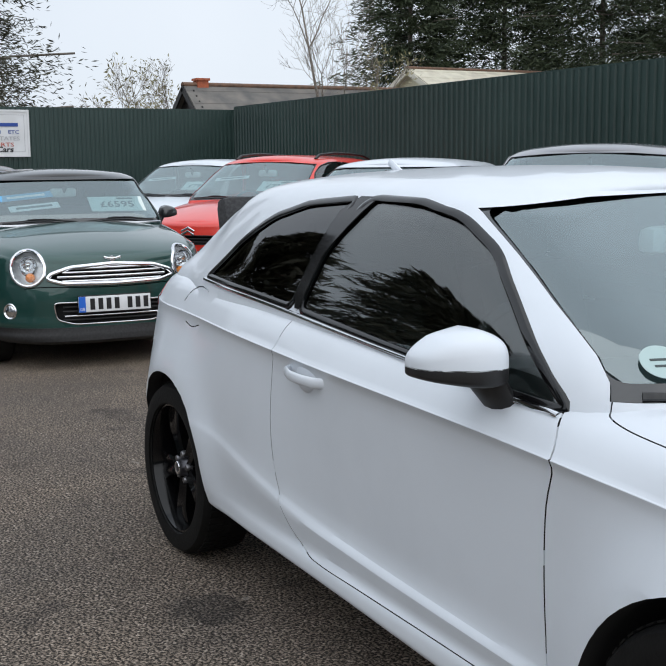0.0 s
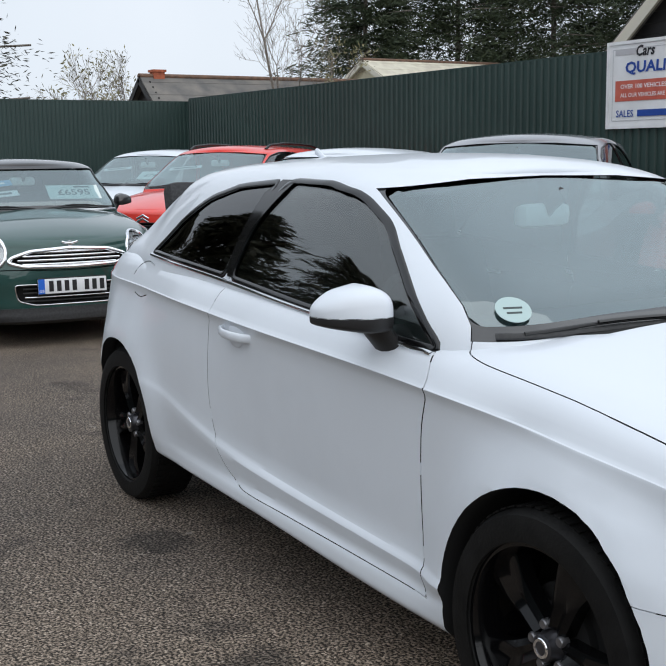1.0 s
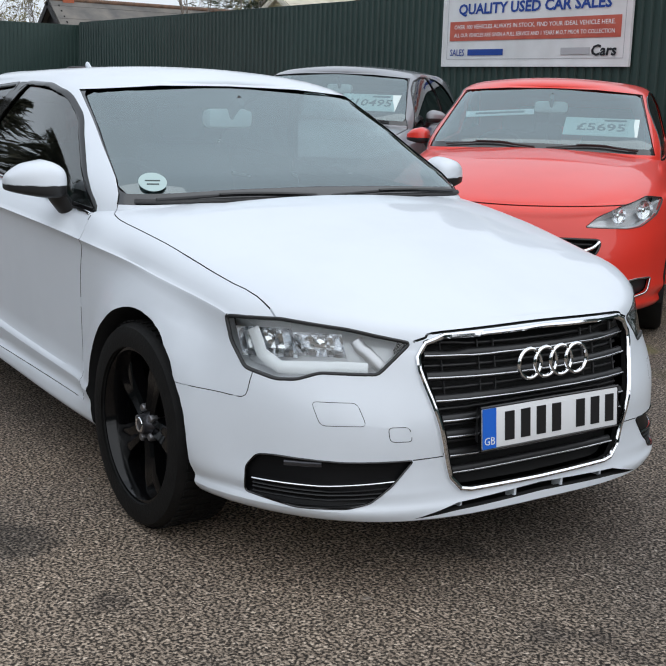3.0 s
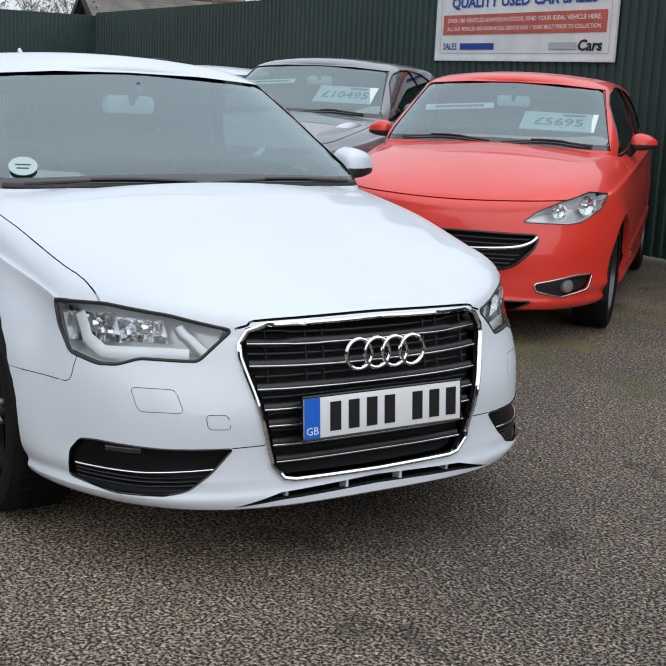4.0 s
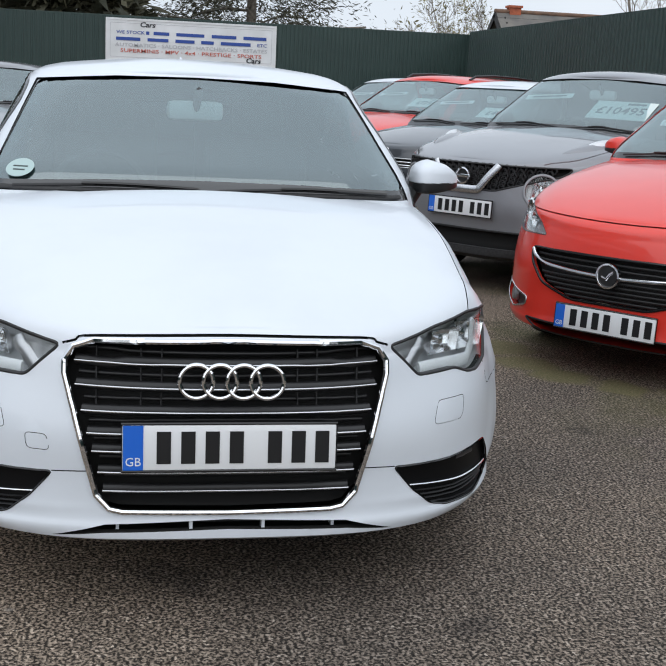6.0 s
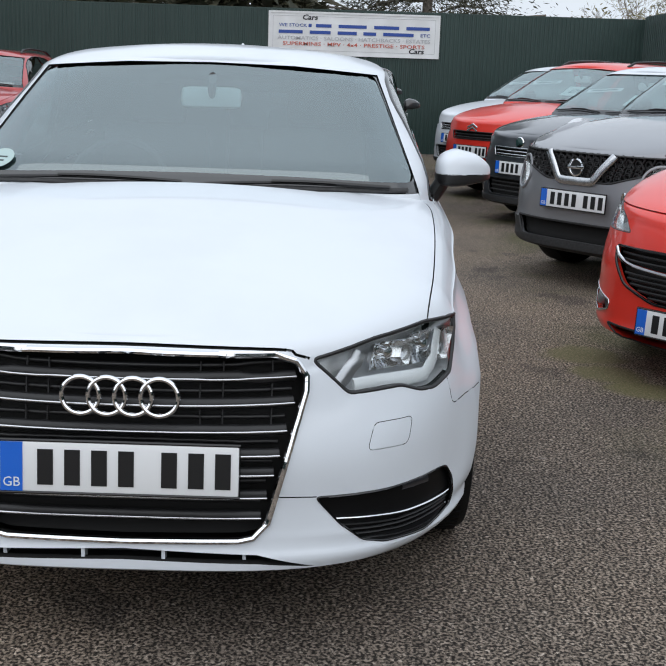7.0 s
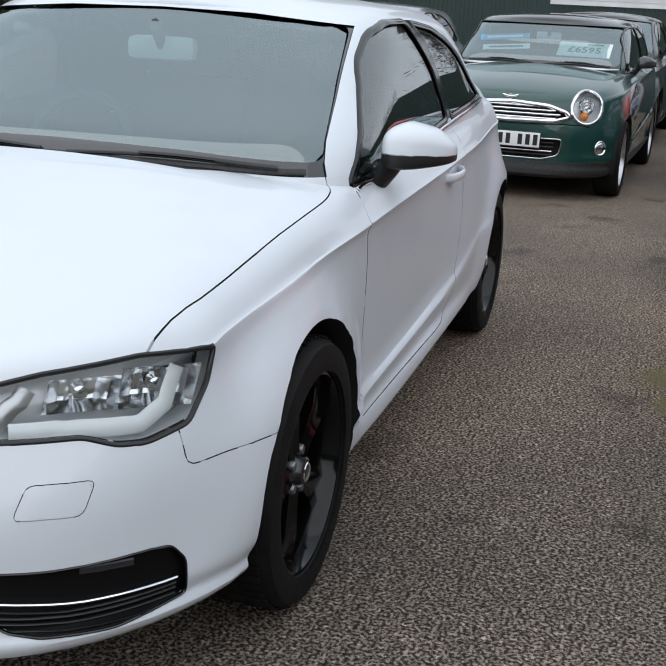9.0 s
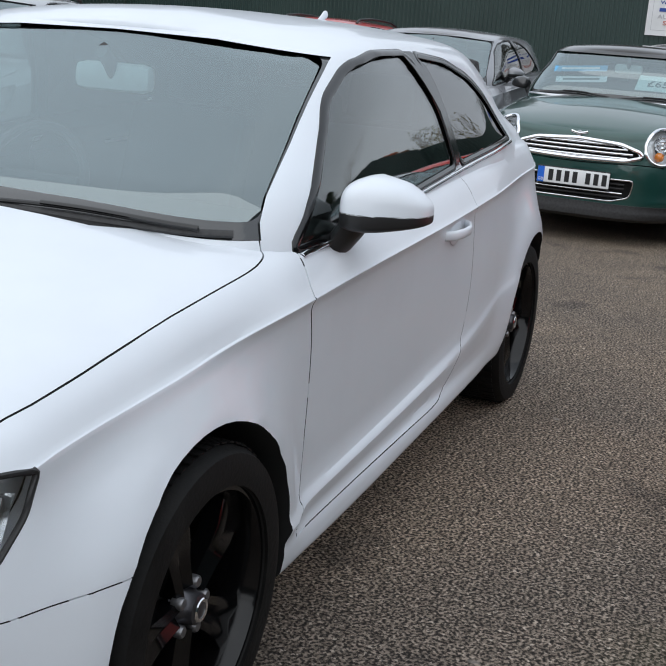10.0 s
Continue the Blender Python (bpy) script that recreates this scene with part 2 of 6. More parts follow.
def text_mesh(body, size, extrude=0.001, align="CENTER", bold=0.0):
    cu = bpy.data.curves.new("lettering", "FONT")
    cu.body, cu.size, cu.extrude, cu.align_x, cu.align_y = body, size, extrude, align, "CENTER"
    cu.resolution_u, cu.offset = 2, bold
    ob = bpy.data.objects.new("lettering", cu)
    bench.collection.objects.link(ob)
    me = evaluated(ob)
    bpy.data.objects.remove(ob)
    return me


def boolean(base, cutters, solver="MANIFOLD"):
    """base and cutters: meshes or bmeshes; cutters as (op, bmesh). Gives the cut mesh."""
    obs = []

    def as_ob(x):
        if not isinstance(x, bpy.types.Mesh):
            bmesh.ops.recalc_face_normals(x, faces=x.faces)
            x.normal_update()
            me = bpy.data.meshes.new("cut")
            x.to_mesh(me)
            x.free()
            x = me
        o = bpy.data.objects.new("cut", x)
        bench.collection.objects.link(o)
        obs.append(o)
        return o

    b = as_ob(base)
    for op, c in cutters:
        md = b.modifiers.new("cut", "BOOLEAN")
        md.operation, md.solver, md.object = op, solver, as_ob(c)
    me = evaluated(b)
    for o in obs:
        d = o.data
        bpy.data.objects.remove(o)
        if d.users == 0:
            bpy.data.meshes.remove(d)
    return me


def islands(me):
    """The loose pieces of a mesh, each a new bmesh, with its middle."""
    bm = bmesh.new()
    bm.from_mesh(me)
    seen, out = set(), []
    for f in bm.faces:
        if f in seen:
            continue
        stack, piece = [f], []
        seen.add(f)
        while stack:
            g = stack.pop()
            piece.append(g)
            for e in g.edges:
                for h in e.link_faces:
                    if h not in seen:
                        seen.add(h)
                        stack.append(h)
        nb, vm = bmesh.new(), {}
        for g in piece:
            for v in g.verts:
                if v not in vm:
                    vm[v] = nb.verts.new(v.co)
        for g in piece:
            try:
                nb.faces.new([vm[v] for v in g.verts])
            except ValueError:
                pass
        mid = sum((v.co for v in nb.verts), Vector()) / len(nb.verts)
        out.append((nb, mid, len(piece)))
    bm.free()
    return out


# ---- cars: a lofted shell, cut open ----
def pchip(xs, ys, x):
    xs, ys = np.asarray(xs, float), np.asarray(ys, float)
    if xs[0] > xs[-1]:
        xs, ys = xs[::-1], ys[::-1]
    h, d = np.diff(xs), np.diff(ys, axis=0)
    d = d / (h if ys.ndim == 1 else h[:, None])
    m = np.zeros_like(ys)
    m[0], m[-1] = d[0], d[-1]
    for k in range(1, len(xs) - 1):
        w1, w2 = 2 * h[k] + h[k - 1], h[k] + 2 * h[k - 1]
        ok = d[k - 1] * d[k] > 0
        with np.errstate(divide="ignore", invalid="ignore"):
            v = (w1 + w2) / (w1 / d[k - 1] + w2 / d[k])
        m[k] = np.where(ok, v, 0)
    x = np.clip(x, xs[0], xs[-1])
    k = np.clip(np.searchsorted(xs, x) - 1, 0, len(xs) - 2)
    t = (x - xs[k]) / h[k]
    hh = h[k]
    if ys.ndim > 1:
        t, hh = np.asarray(t)[..., None], np.asarray(hh)[..., None]
    return (1 + 2 * t) * (1 - t) ** 2 * ys[k] + t * (1 - t) ** 2 * hh * m[k] + t * t * (3 - 2 * t) * ys[k + 1] + t * t * (t - 1) * hh * m[k + 1]


def loft(levels, stations, x0, x1, crown, sub=3, fine=1.0, inset=0.0, bow=(0.03, 0.03), flare=None, across=14, taper=0.0, arc=None, wide=None):
    """A closed solid of stacked plan outlines. A level: half width, nose x, tail x, corner power, and heights at the stations.
    wide: (stations, one row of half widths a level), in place of the half width, its bow and its taper.
    The nose arc starts at x0 and the tail arc at x1; crown: rise of the top's middle."""
    L = np.array([[lv[0], lv[1], lv[2], lv[3], *lv[4]] for lv in levels], float)
    k = len(L)
    t = np.linspace(0, k - 1, (k - 1) * sub + 1)
    L = pchip(np.arange(k), L, t)
    if inset:
        L[:, 0] -= inset
        L[:, 1] -= inset
        L[:, 2] += inset
        L[:, 4:] += np.linspace(inset, -inset, len(L))[:, None]
    nn, ns, nt = int(22 * fine), int(30 * fine) * (2 if wide else 1), int(9 * fine) + 3
    rings = []
    wrows = pchip(np.arange(k), np.array(wide[1], float), t) - inset if wide else [None] * len(L)
    bows = pchip(np.linspace(0, 1, len(bow)), np.array(bow, float), np.linspace(0, 1, len(L)))
    for (W, nose, tail, p, *zs), bw, wr in zip(L, bows, wrows):
        sx = np.array(stations, float)
        sx[0], sx[-1] = nose, tail
        if wide:
            xd = np.linspace(wide[0][-1], wide[0][0], 260)
            yd = pchip(wide[0], wr, xd)
        wx = (lambda x: float(np.interp(x, xd, yd))) if wide else lambda x: W * (1 - bw * ((x - (x0 + x1) / 2) / ((x0 - x1) / 2)) ** 2 - taper * max(0.0, (x - (x0 + x1) / 2) / (x1 - x0) * 2) ** 2)
        pts = []
        for u in np.linspace(0, 1, nn + 1)[:-1]:
            th = math.pi / 2 * u ** max(1, p / 2.6)
            xa = nose - arc if arc else x0
            pts.append((xa + (nose - xa) * math.cos(th) ** (2 / 2.05), wx(xa + (nose - xa) * math.cos(th) if wide else x0) * math.sin(th) ** (2 / p)))
        for u in np.linspace(0, 1, ns + 1)[:-1]:
            x = xa + (x1 - xa) * u
            pts.append((x, wx(x)))
        for u in np.linspace(0, 1, nt + 1):
            th = math.pi / 2 * u
            pts.append((x1 + (tail - x1) * math.sin(th), wx(x1) * math.cos(th) ** (2 / 3.2)))
        pts[-1] = (pts[-1][0], 0.0)
        z = pchip(sx, zs, np.array([q[0] for q in pts]))
        half = []
        for (x, y), zz in zip(pts, z):
            if flare and y > 0:
                for fx, fz, fr, amt, soft in flare:
                    r = math.hypot(x - fx, zz - fz)
                    low = min(1.0, max(0.0, (zz - fz + 0.12) / 0.20))
                    y += amt * math.exp(-(max(0.0, r - fr) / soft) ** 2) * low * low * (3 - 2 * low)
            half.append(Vector((x, y, zz)))
        rings.append(half)
    bm = bmesh.new()
    H = len(rings[0]) - 1
    vr = []
    for half in rings:
        left = [bm.verts.new(p) for p in half]
        right = [None] + [bm.verts.new((p.x, -p.y, p.z)) for p in half[1:-1]] + [None]
        vr.append((left, right))
    loop = lambda v: v[0] + v[1][1:-1][::-1]
    for a, b in zip(vr, vr[1:]):
        la, lb = loop(a), loop(b)
        n = len(la)
        for i in range(n):
            bm.faces.new((la[i], la[(i + 1) % n], lb[(i + 1) % n], lb[i]))
    for (left, right), cr, flip in ((vr[0], 0.0, True), (vr[-1], crown, False)):
        rows = []
        for i in range(1, H):
            a, b = left[i].co, right[i].co
            row = [left[i]]
            ease = min(1, i / (nn * 0.8), (H - i) / 6)
            for j in range(1, across):
                s = j / across
                q = a.lerp(b, s)
                q.z += cr * ease * (1 - (2 * s - 1) ** 2)
                row.append(bm.verts.new(q))
            rows.append(row + [right[i]])
        for ra, rb in zip(rows, rows[1:]):
            for j in range(across):
                f = (ra[j], rb[j], rb[j + 1], ra[j + 1])
                bm.faces.new(f if not flip else f[::-1])
        for tip, row, rev in ((left[0], rows[0], False), (left[H], rows[-1], True)):
            for j in range(across):
                f = (tip, row[j], row[j + 1])
                bm.faces.new(f if rev == flip else f[::-1])
    bmesh.ops.recalc_face_normals(bm, faces=bm.faces)
    return bm


# tub levels of a family hatchback; heights at nose, front corner, door front, door middle, rear wheel, tail
TUB = [
    (0.70, 0.66, -3.10, 2.3, (0.16, 0.16, 0.17, 0.17, 0.20, 0.26)),
    (0.80, 0.80, -3.25, 2.6, (0.178, 0.18, 0.185, 0.20, 0.24, 0.30)),
    (0.850, 0.885, -3.33, 2.9, (0.205, 0.205, 0.212, 0.222, 0.26, 0.34)),
    (0.870, 0.884, -3.34, 2.95, (0.235, 0.235, 0.245, 0.252, 0.285, 0.37)),
    (0.862, 0.878, -3.35, 3.0, (0.262, 0.262, 0.280, 0.288, 0.315, 0.41)),
    (0.886, 0.873, -3.36, 2.95, (0.31, 0.31, 0.375, 0.44, 0.50, 0.50)),
    (0.876, 0.873, -3.36, 2.9, (0.36, 0.365, 0.405, 0.468, 0.53, 0.55)),
    (0.878, 0.884, -3.36, 2.65, (0.46, 0.52, 0.62, 0.66, 0.68, 0.66)),
    (0.866, 0.880, -3.34, 2.38, (0.57, 0.66, 0.77, 0.84, 0.875, 0.88)),
    (0.876, 0.868, -3.31, 2.32, (0.645, 0.722, 0.828, 0.900, 0.932, 0.95)),
    (0.860, 0.862, -3.29, 2.38, (0.665, 0.734, 0.842, 0.912, 0.945, 0.965)),
    (0.825, 0.855, -3.20, 2.55, (0.692, 0.763, 0.880, 0.940, 0.985, 1.00)),
    (0.788, 0.838, -3.12, 2.6, (0.712, 0.787, 0.908, 0.955, 1.000, 1.02)),
    (0.700, 0.805, -3.05, 2.6, (0.732, 0.813, 0.938, 0.970, 1.01, 1.03)),
]
TUB_ST = (0.87, 0.45, -0.45, -1.4, -2.5, -3.3)
# greenhouse levels; heights at front, -1.1, -1.5, -2.3, -2.8, tail
CAB = [
    (0.800, -0.11, -3.20, 9.0, (0.865, 0.865, 0.87, 0.88, 0.90, 0.90)),
    (0.775, -0.315, -3.16, 10.0, (0.98, 0.98, 0.98, 1.00, 1.01, 1.01)),
    (0.735, -0.570, -3.06, 10.0, (1.12, 1.12, 1.12, 1.12, 1.10, 1.09)),
    (0.690, -0.790, -2.935, 9.0, (1.24, 1.24, 1.245, 1.225, 1.19, 1.17)),
    (0.642, -0.912, -2.855, 8.0, (1.305, 1.320, 1.324, 1.305, 1.265, 1.24)),
    (0.590, -0.955, -2.815, 7.0, (1.328, 1.343, 1.357, 1.340, 1.296, 1.265)),
    (0.520, -0.985, -2.795, 6.0, (1.342, 1.360, 1.374, 1.357, 1.312, 1.28)),
]
CAB_ST = (-0.9, -1.1, -1.5, -2.3, -2.66, -2.95)


class Spec:
    """Sizes of one car, laid over the family hatchback above."""

    def __init__(self, nose=0.875, wb=2.6, tail=3.36, W=0.881, z=(0.70, 0.93, 1.41), cowl=0.0, top=0.0, roof_tail=0.0, roofw=1.0, p=0.0, wheel=0.317, arch=0.352, track=0.80, fine=1.0, low=1.0):
        self.nose, self.wb, self.tail, self.W, self.z, self.roofw = nose, wb, tail, W, z, roofw
        self.wheel, self.arch, self.track, self.fine = wheel, arch, track, fine
        zk, zv = (0, 0.2, 0.70, 0.93, 1.41), (0, 0.2 * low, z[0], z[1], z[2])
        self.zm = lambda v: float(np.interp(v, zk, zv))
        sx = lambda x: x * nose / 0.875 if x > 0 else x * wb / 2.6 if x > -2.6 else -wb + (x + 2.6) * (tail - wb) / 0.76
        self.sx = sx
        self.tub = [(w * W / 0.881, sx(n), sx(t), q + p, tuple(self.zm(v) for v in zs)) for w, n, t, q, zs in TUB]
        self.tub_st = tuple(sx(x) for x in TUB_ST)
        gx = lambda x: float(np.interp(x, (-3.2, -2.95, -0.985, -0.25), (sx(-3.2), -2.95 * wb / 2.6 + roof_tail, -0.985 + top, -0.25 + cowl)))
        self.gx = gx
        rw = lambda w: w * W / 0.881 * float(np.interp(w, (0.52, 0.8), (roofw, 1)))
        self.cab = [(rw(w), gx(n), gx(t), q, tuple(self.zm(v) for v in zs)) for w, n, t, q, zs in CAB]
        self.cab_st = tuple(gx(x) for x in CAB_ST)
        self.flare = [(0.0, wheel, arch + 0.02, 0.010, 0.05), (-wb, wheel, arch + 0.02, 0.010, 0.05)]
        self.wide = self.wide_cab = None

    def lower(self, inset=0.0, **k):
        return loft(self.tub, self.tub_st, 0.0, -self.wb, 0.045, fine=self.fine, sub=3 if self.fine > 0.7 else 2, inset=inset, flare=self.flare if abs(inset) < 0.01 else None, bow=(0.02, 0.01, 0.005, 0.0, 0.0, 0.0, 0.0, 0.0, 0.012, 0.045, 0.05, 0.05, 0.05, 0.05), taper=0.03, wide=self.wide, **k)

    def upper(self, inset=0.0, **k):
        return loft(self.cab, self.cab_st, self.cab[-1][1] - 0.42, -self.wb - 0.1, 0.035, fine=self.fine, inset=inset, bow=(0.0, 0.0), taper=0.07, arc=0.42, wide=self.wide_cab, **k)


def cast_side(tree, x, z, side=1):
    p, n, *_ = tree.ray_cast(Vector((x, 2.0 * side, z)), Vector((0, -side, 0)))
    return p, n


def cast_front(tree, y, z):
    p, n, *_ = tree.ray_cast(Vector((4.0, y, z)), Vector((-1, 0, 0)))
    return p, n


def cast_rear(tree, y, z):
    p, n, *_ = tree.ray_cast(Vector((-6.0, y, z)), Vector((1, 0, 0)))
    return p, n


def cast_az(tree, s, z, az, side=1):
    """A ray towards the nose from azimuth az; s runs outward from the ray through the axle's middle."""
    a = radians(az)
    n, e = Vector((math.cos(a), math.sin(a) * side, 0)), Vector((-math.sin(a), math.cos(a) * side, 0))
    p, nn, *_ = tree.ray_cast(n * 4 + e * s + Vector((0, 0, z)), -n)
    return p, nn


def az_frame(az, side=1):
    a = radians(az)
    return ((0, 0, 0), (-math.sin(a), math.cos(a) * side, 0), (0, 0, 1), (math.cos(a), math.sin(a) * side, 0))


def s_of(x, y, az):
    a = radians(az)
    return -x * math.sin(a) + abs(y) * math.cos(a)


def on(tree, pts, how, lift=0.0, **k):
    """Points of a 2D line laid on the shell, lifted off it; with the normals."""
    ps, ns = [], []
    for a, b in pts:
        p, n = how(tree, a, b, **k)
        if p is not None:
            ps.append(p + n * lift)
            ns.append(n)
    return ps, ns


def dense(poly, step=0.02, closed=True):
    out = []
    for a, b in zip(poly, poly[1:] + poly[:1] if closed else poly[1:]):
        a, b = Vector(a), Vector(b)
        k = max(1, int((b - a).length / step))
        out += [tuple(a.lerp(b, j / k)) for j in range(k)]
    return out if closed else out + [tuple(poly[-1])]


def window_polys(sp, two=True):
    """Side window outlines in x and z."""
    g, zm = sp.gx, sp.zm
    f = lambda pts: [(g(x), zm(z)) for x, z in pts]
    front = f([(-0.475, 0.918), (-0.665, 1.062), (-0.868, 1.210), (-1.04, 1.285), (-1.22, 1.318), (-1.46, 1.322), (-1.60, 1.16), (-1.665, 1.00), (-1.2, 0.965)])
    rear = f([(-1.53, 1.318), (-1.80, 1.300), (-2.00, 1.255), (-2.20, 1.165), (-2.37, 1.06), (-2.40, 1.040), (-2.05, 1.022), (-1.72, 1.003), (-1.655, 1.16)])
    return front, rear


def screen_poly(sp, grow=0.0):
    """Windscreen outline in y and z."""
    w = sp.W / 0.881
    r = float(sp.roofw)
    b, t = sp.zm(0.945) - grow, sp.zm(1.308) + grow
    pts = [(-0.724, b), (-0.35, b + 0.012), (0, b + 0.016), (0.35, b + 0.012), (0.724, b)]
    top = [(0.598 * r, t), (0.3 * r, t + 0.022), (0, t + 0.027), (-0.3 * r, t + 0.022), (-0.598 * r, t)]
    return [((y + math.copysign(grow, y) if y else 0) * w, z) for y, z in pts + top]


def pane_grid(poly, how, tree, rows=14, cols=20, sink=0.005, thick=0.004, **k):
    """A smooth pane over a convex outline laid on the shell, sunk a little below it."""
    z0, z1 = min(p[1] for p in poly), max(p[1] for p in poly)
    bm = bmesh.new()
    grid = []
    for i in range(rows + 1):
        z = z0 + (z1 - z0) * (0.004 + 0.992 * i / rows)
        xs = []
        for p, q in zip(poly, poly[1:] + poly[:1]):
            if (p[1] - z) * (q[1] - z) <= 0 and p[1] != q[1]:
                xs.append(p[0] + (q[0] - p[0]) * (z - p[1]) / (q[1] - p[1]))
        lo, hi = min(xs), max(xs)
        row = []
        for j in range(cols + 1):
            p, n = how(tree, lo + (hi - lo) * j / cols, z, **k)
            row.append(bm.verts.new(p - n * sink) if p is not None else None)
        grid.append(row)
    for r0, r1 in zip(grid, grid[1:]):
        for j in range(cols):
            q = (r0[j], r0[j + 1], r1[j + 1], r1[j])
            if all(q):
                bm.faces.new(q)
    bmesh.ops.recalc_face_normals(bm, faces=bm.faces)
    bmesh.ops.solidify(bm, geom=bm.faces[:], thickness=thick)
    return bm


def wheel_parts(parent, x, y, r, width, rim_mat, style, spin=0.0, silver_cap=True):
    """A wheel at the axle end; the outer face looks along y's sign."""
    side = 1 if y > 0 else -1
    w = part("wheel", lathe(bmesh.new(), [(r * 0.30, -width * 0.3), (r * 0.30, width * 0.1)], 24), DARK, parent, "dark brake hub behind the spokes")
    w.matrix_basis = pose(x, y, r, 0, spin, 0) if side > 0 else pose(x, y, r, 0, -spin, 180)
    h = width / 2
    rr = r * 0.745
    bm = lathe(bmesh.new(), [(rr, -h * 0.9), (rr + 0.012, -h), (r * 0.9, -h), (r * 0.985, -h * 0.8), (r, -h * 0.35), (r, h * 0.35), (r * 0.985, h * 0.80), (r * 0.95, h * 0.97), (r * 0.86, h * 1.03), (r * 0.76, h), (rr + 0.006, h * 0.93), (rr, h * 0.86), (rr - 0.01, 0), (rr, -h * 0.9)], 72)
    part("tyre", bm, RUBBER, w, "black rubber tyre")
    bm = bmesh.new()
    for k in range(64 if silver_cap else 0):
        for a0, a1, sk in ((-0.75, -0.30, 0.02), (-0.22, 0.22, -0.015), (0.30, 0.75, 0.02)):
            m = Matrix.Rotation(2 * math.pi * k / 64 + sk, 4, "Y")
            box(bm, r + 0.0005, h * (a0 + a1) / 2, 0, 0.004, h * (a1 - a0), r * 0.062, m)
    if silver_cap:
        part("tread", bm, RUBBER, w, "tread blocks", smooth=0)
    else:
        bm.free()
    bm = lathe(bmesh.new(), [(rr - 0.02, -h * 0.8), (rr, -h * 0.85), (rr + 0.002, -h * 0.7), (rr - 0.012, 0), (rr + 0.001, h * 0.80), (rr + 0.004, h * 0.90), (rr - 0.006, h * 0.90), (rr - 0.016, h * 0.72), (rr - 0.022, 0), (rr - 0.02, -h * 0.8)], 72)
    rim = part("rim", bm, rim_mat, w, "rim barrel and lip")
    n = 5
    for k in range(n):
        bm = bmesh.new()
        if style == "five":
            prof = [(0.045, 0.030, 0.030), (0.10, 0.034, 0.026), (0.15, 0.042, 0.020), (rr - 0.03, 0.058, 0.030), (rr - 0.004, 0.066, 0.036)]
        else:
            prof = [(0.04, 0.030, 0.02), (0.12, 0.022, 0.018), (rr - 0.004, 0.024, 0.03)]
        rows = []
        for rad, hw, out in prof:
            f = h * 0.78 - out * 0.6
            rows.append([bm.verts.new(q) for q in ((rad, f - 0.045, -hw), (rad, f - 0.008, -hw), (rad, f, -hw * 0.55), (rad, f - 0.012, 0), (rad, f, hw * 0.55), (rad, f - 0.008, hw), (rad, f - 0.045, hw))])
        for a, b in zip(rows, rows[1:]):
            for j in range(7):
                bm.faces.new((a[j], a[(j + 1) % 7], b[(j + 1) % 7], b[j]))
        bm.faces.new(rows[0])
        bm.faces.new(rows[-1][::-1])
        bmesh.ops.recalc_face_normals(bm, faces=bm.faces)
        bmesh.ops.rotate(bm, verts=bm.verts, matrix=Matrix.Rotation(2 * math.pi * k / n + 0.3, 3, "Y"))
        part("spoke", bm, rim_mat, rim, smooth=50)
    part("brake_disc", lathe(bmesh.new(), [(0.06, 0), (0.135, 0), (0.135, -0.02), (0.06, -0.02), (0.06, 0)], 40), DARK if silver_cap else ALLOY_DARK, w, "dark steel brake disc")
    part("hub_cap", lathe(bmesh.new(), [(0.001, h * 0.80), (0.022, h * 0.79), (0.030, h * 0.75), (0.033, h * 0.60), (0.05, h * 0.35), (0.001, h * 0.30)], 32), ALLOY_DARK if silver_cap else rim_mat, rim, "grey hub cap")
    if silver_cap:
        for k in range(5):
            m = Matrix.Rotation(2 * math.pi * (k + 0.5) / 5 + 0.3, 4, "Y")
            bm = lathe(bmesh.new(), [(0.001, h * 0.66), (0.010, h * 0.66), (0.013, h * 0.62), (0.013, h * 0.45), (0.001, h * 0.45)], 12)
            bmesh.ops.transform(bm, matrix=m @ Matrix.Translation((0.05, 0, 0)), verts=bm.verts)
            part("wheel_bolt", bm, BOLT, rim, "grey wheel bolt")
        bm = lathe(bmesh.new(), [(0.016, h * 0.80), (0.022, h * 0.81), (0.024, h * 0.79), (0.016, h * 0.78), (0.016, h * 0.80)], 32)
        part("cap_ring", bm, CHROME, rim, "chrome ring")
    return w


def number_plate(parent, m, chars, yellow=False):
    """A plate of 520 by 111 mm: white, a blue band, and plain bars for its characters."""
    p = part("number_plate", boxed(0, 0, 0, 0.012, 0.52, 0.111, bevel=0.004), PLATE_W, parent, "white plate with dark bars and a blue band", m=m)
    part("surround", sweep(bmesh.new(), [(0, -0.262, -0.058), (0, 0.262, -0.058), (0, 0.262, 0.058), (0, -0.262, 0.058)], 0.010, 0.014, normals=[(1, 0, 0)] * 4, closed=True), GLOSS_BLACK, p, "black plate surround", smooth=0)
    part("blue_band", boxed(0.0068, -0.234, 0, 0.002, 0.048, 0.109), PLATE_BLUE, p, "blue band")
    me = text_mesh("GB", 0.03, 0.0004)
    me.transform(pose(0.0083, -0.234, -0.035, 90, 0, 90))
    part("band_letters", me, PLATE_W, p, "white letters", smooth=0)
    y = -0.185
    for ch in chars:
        if ch == " ":
            y += 0.035
            continue
        part("bar", boxed(0.0068, y + 0.024, 0, 0.002, 0.034, 0.079), PLATE_BLACK, p)
        y += 0.0585
    return p


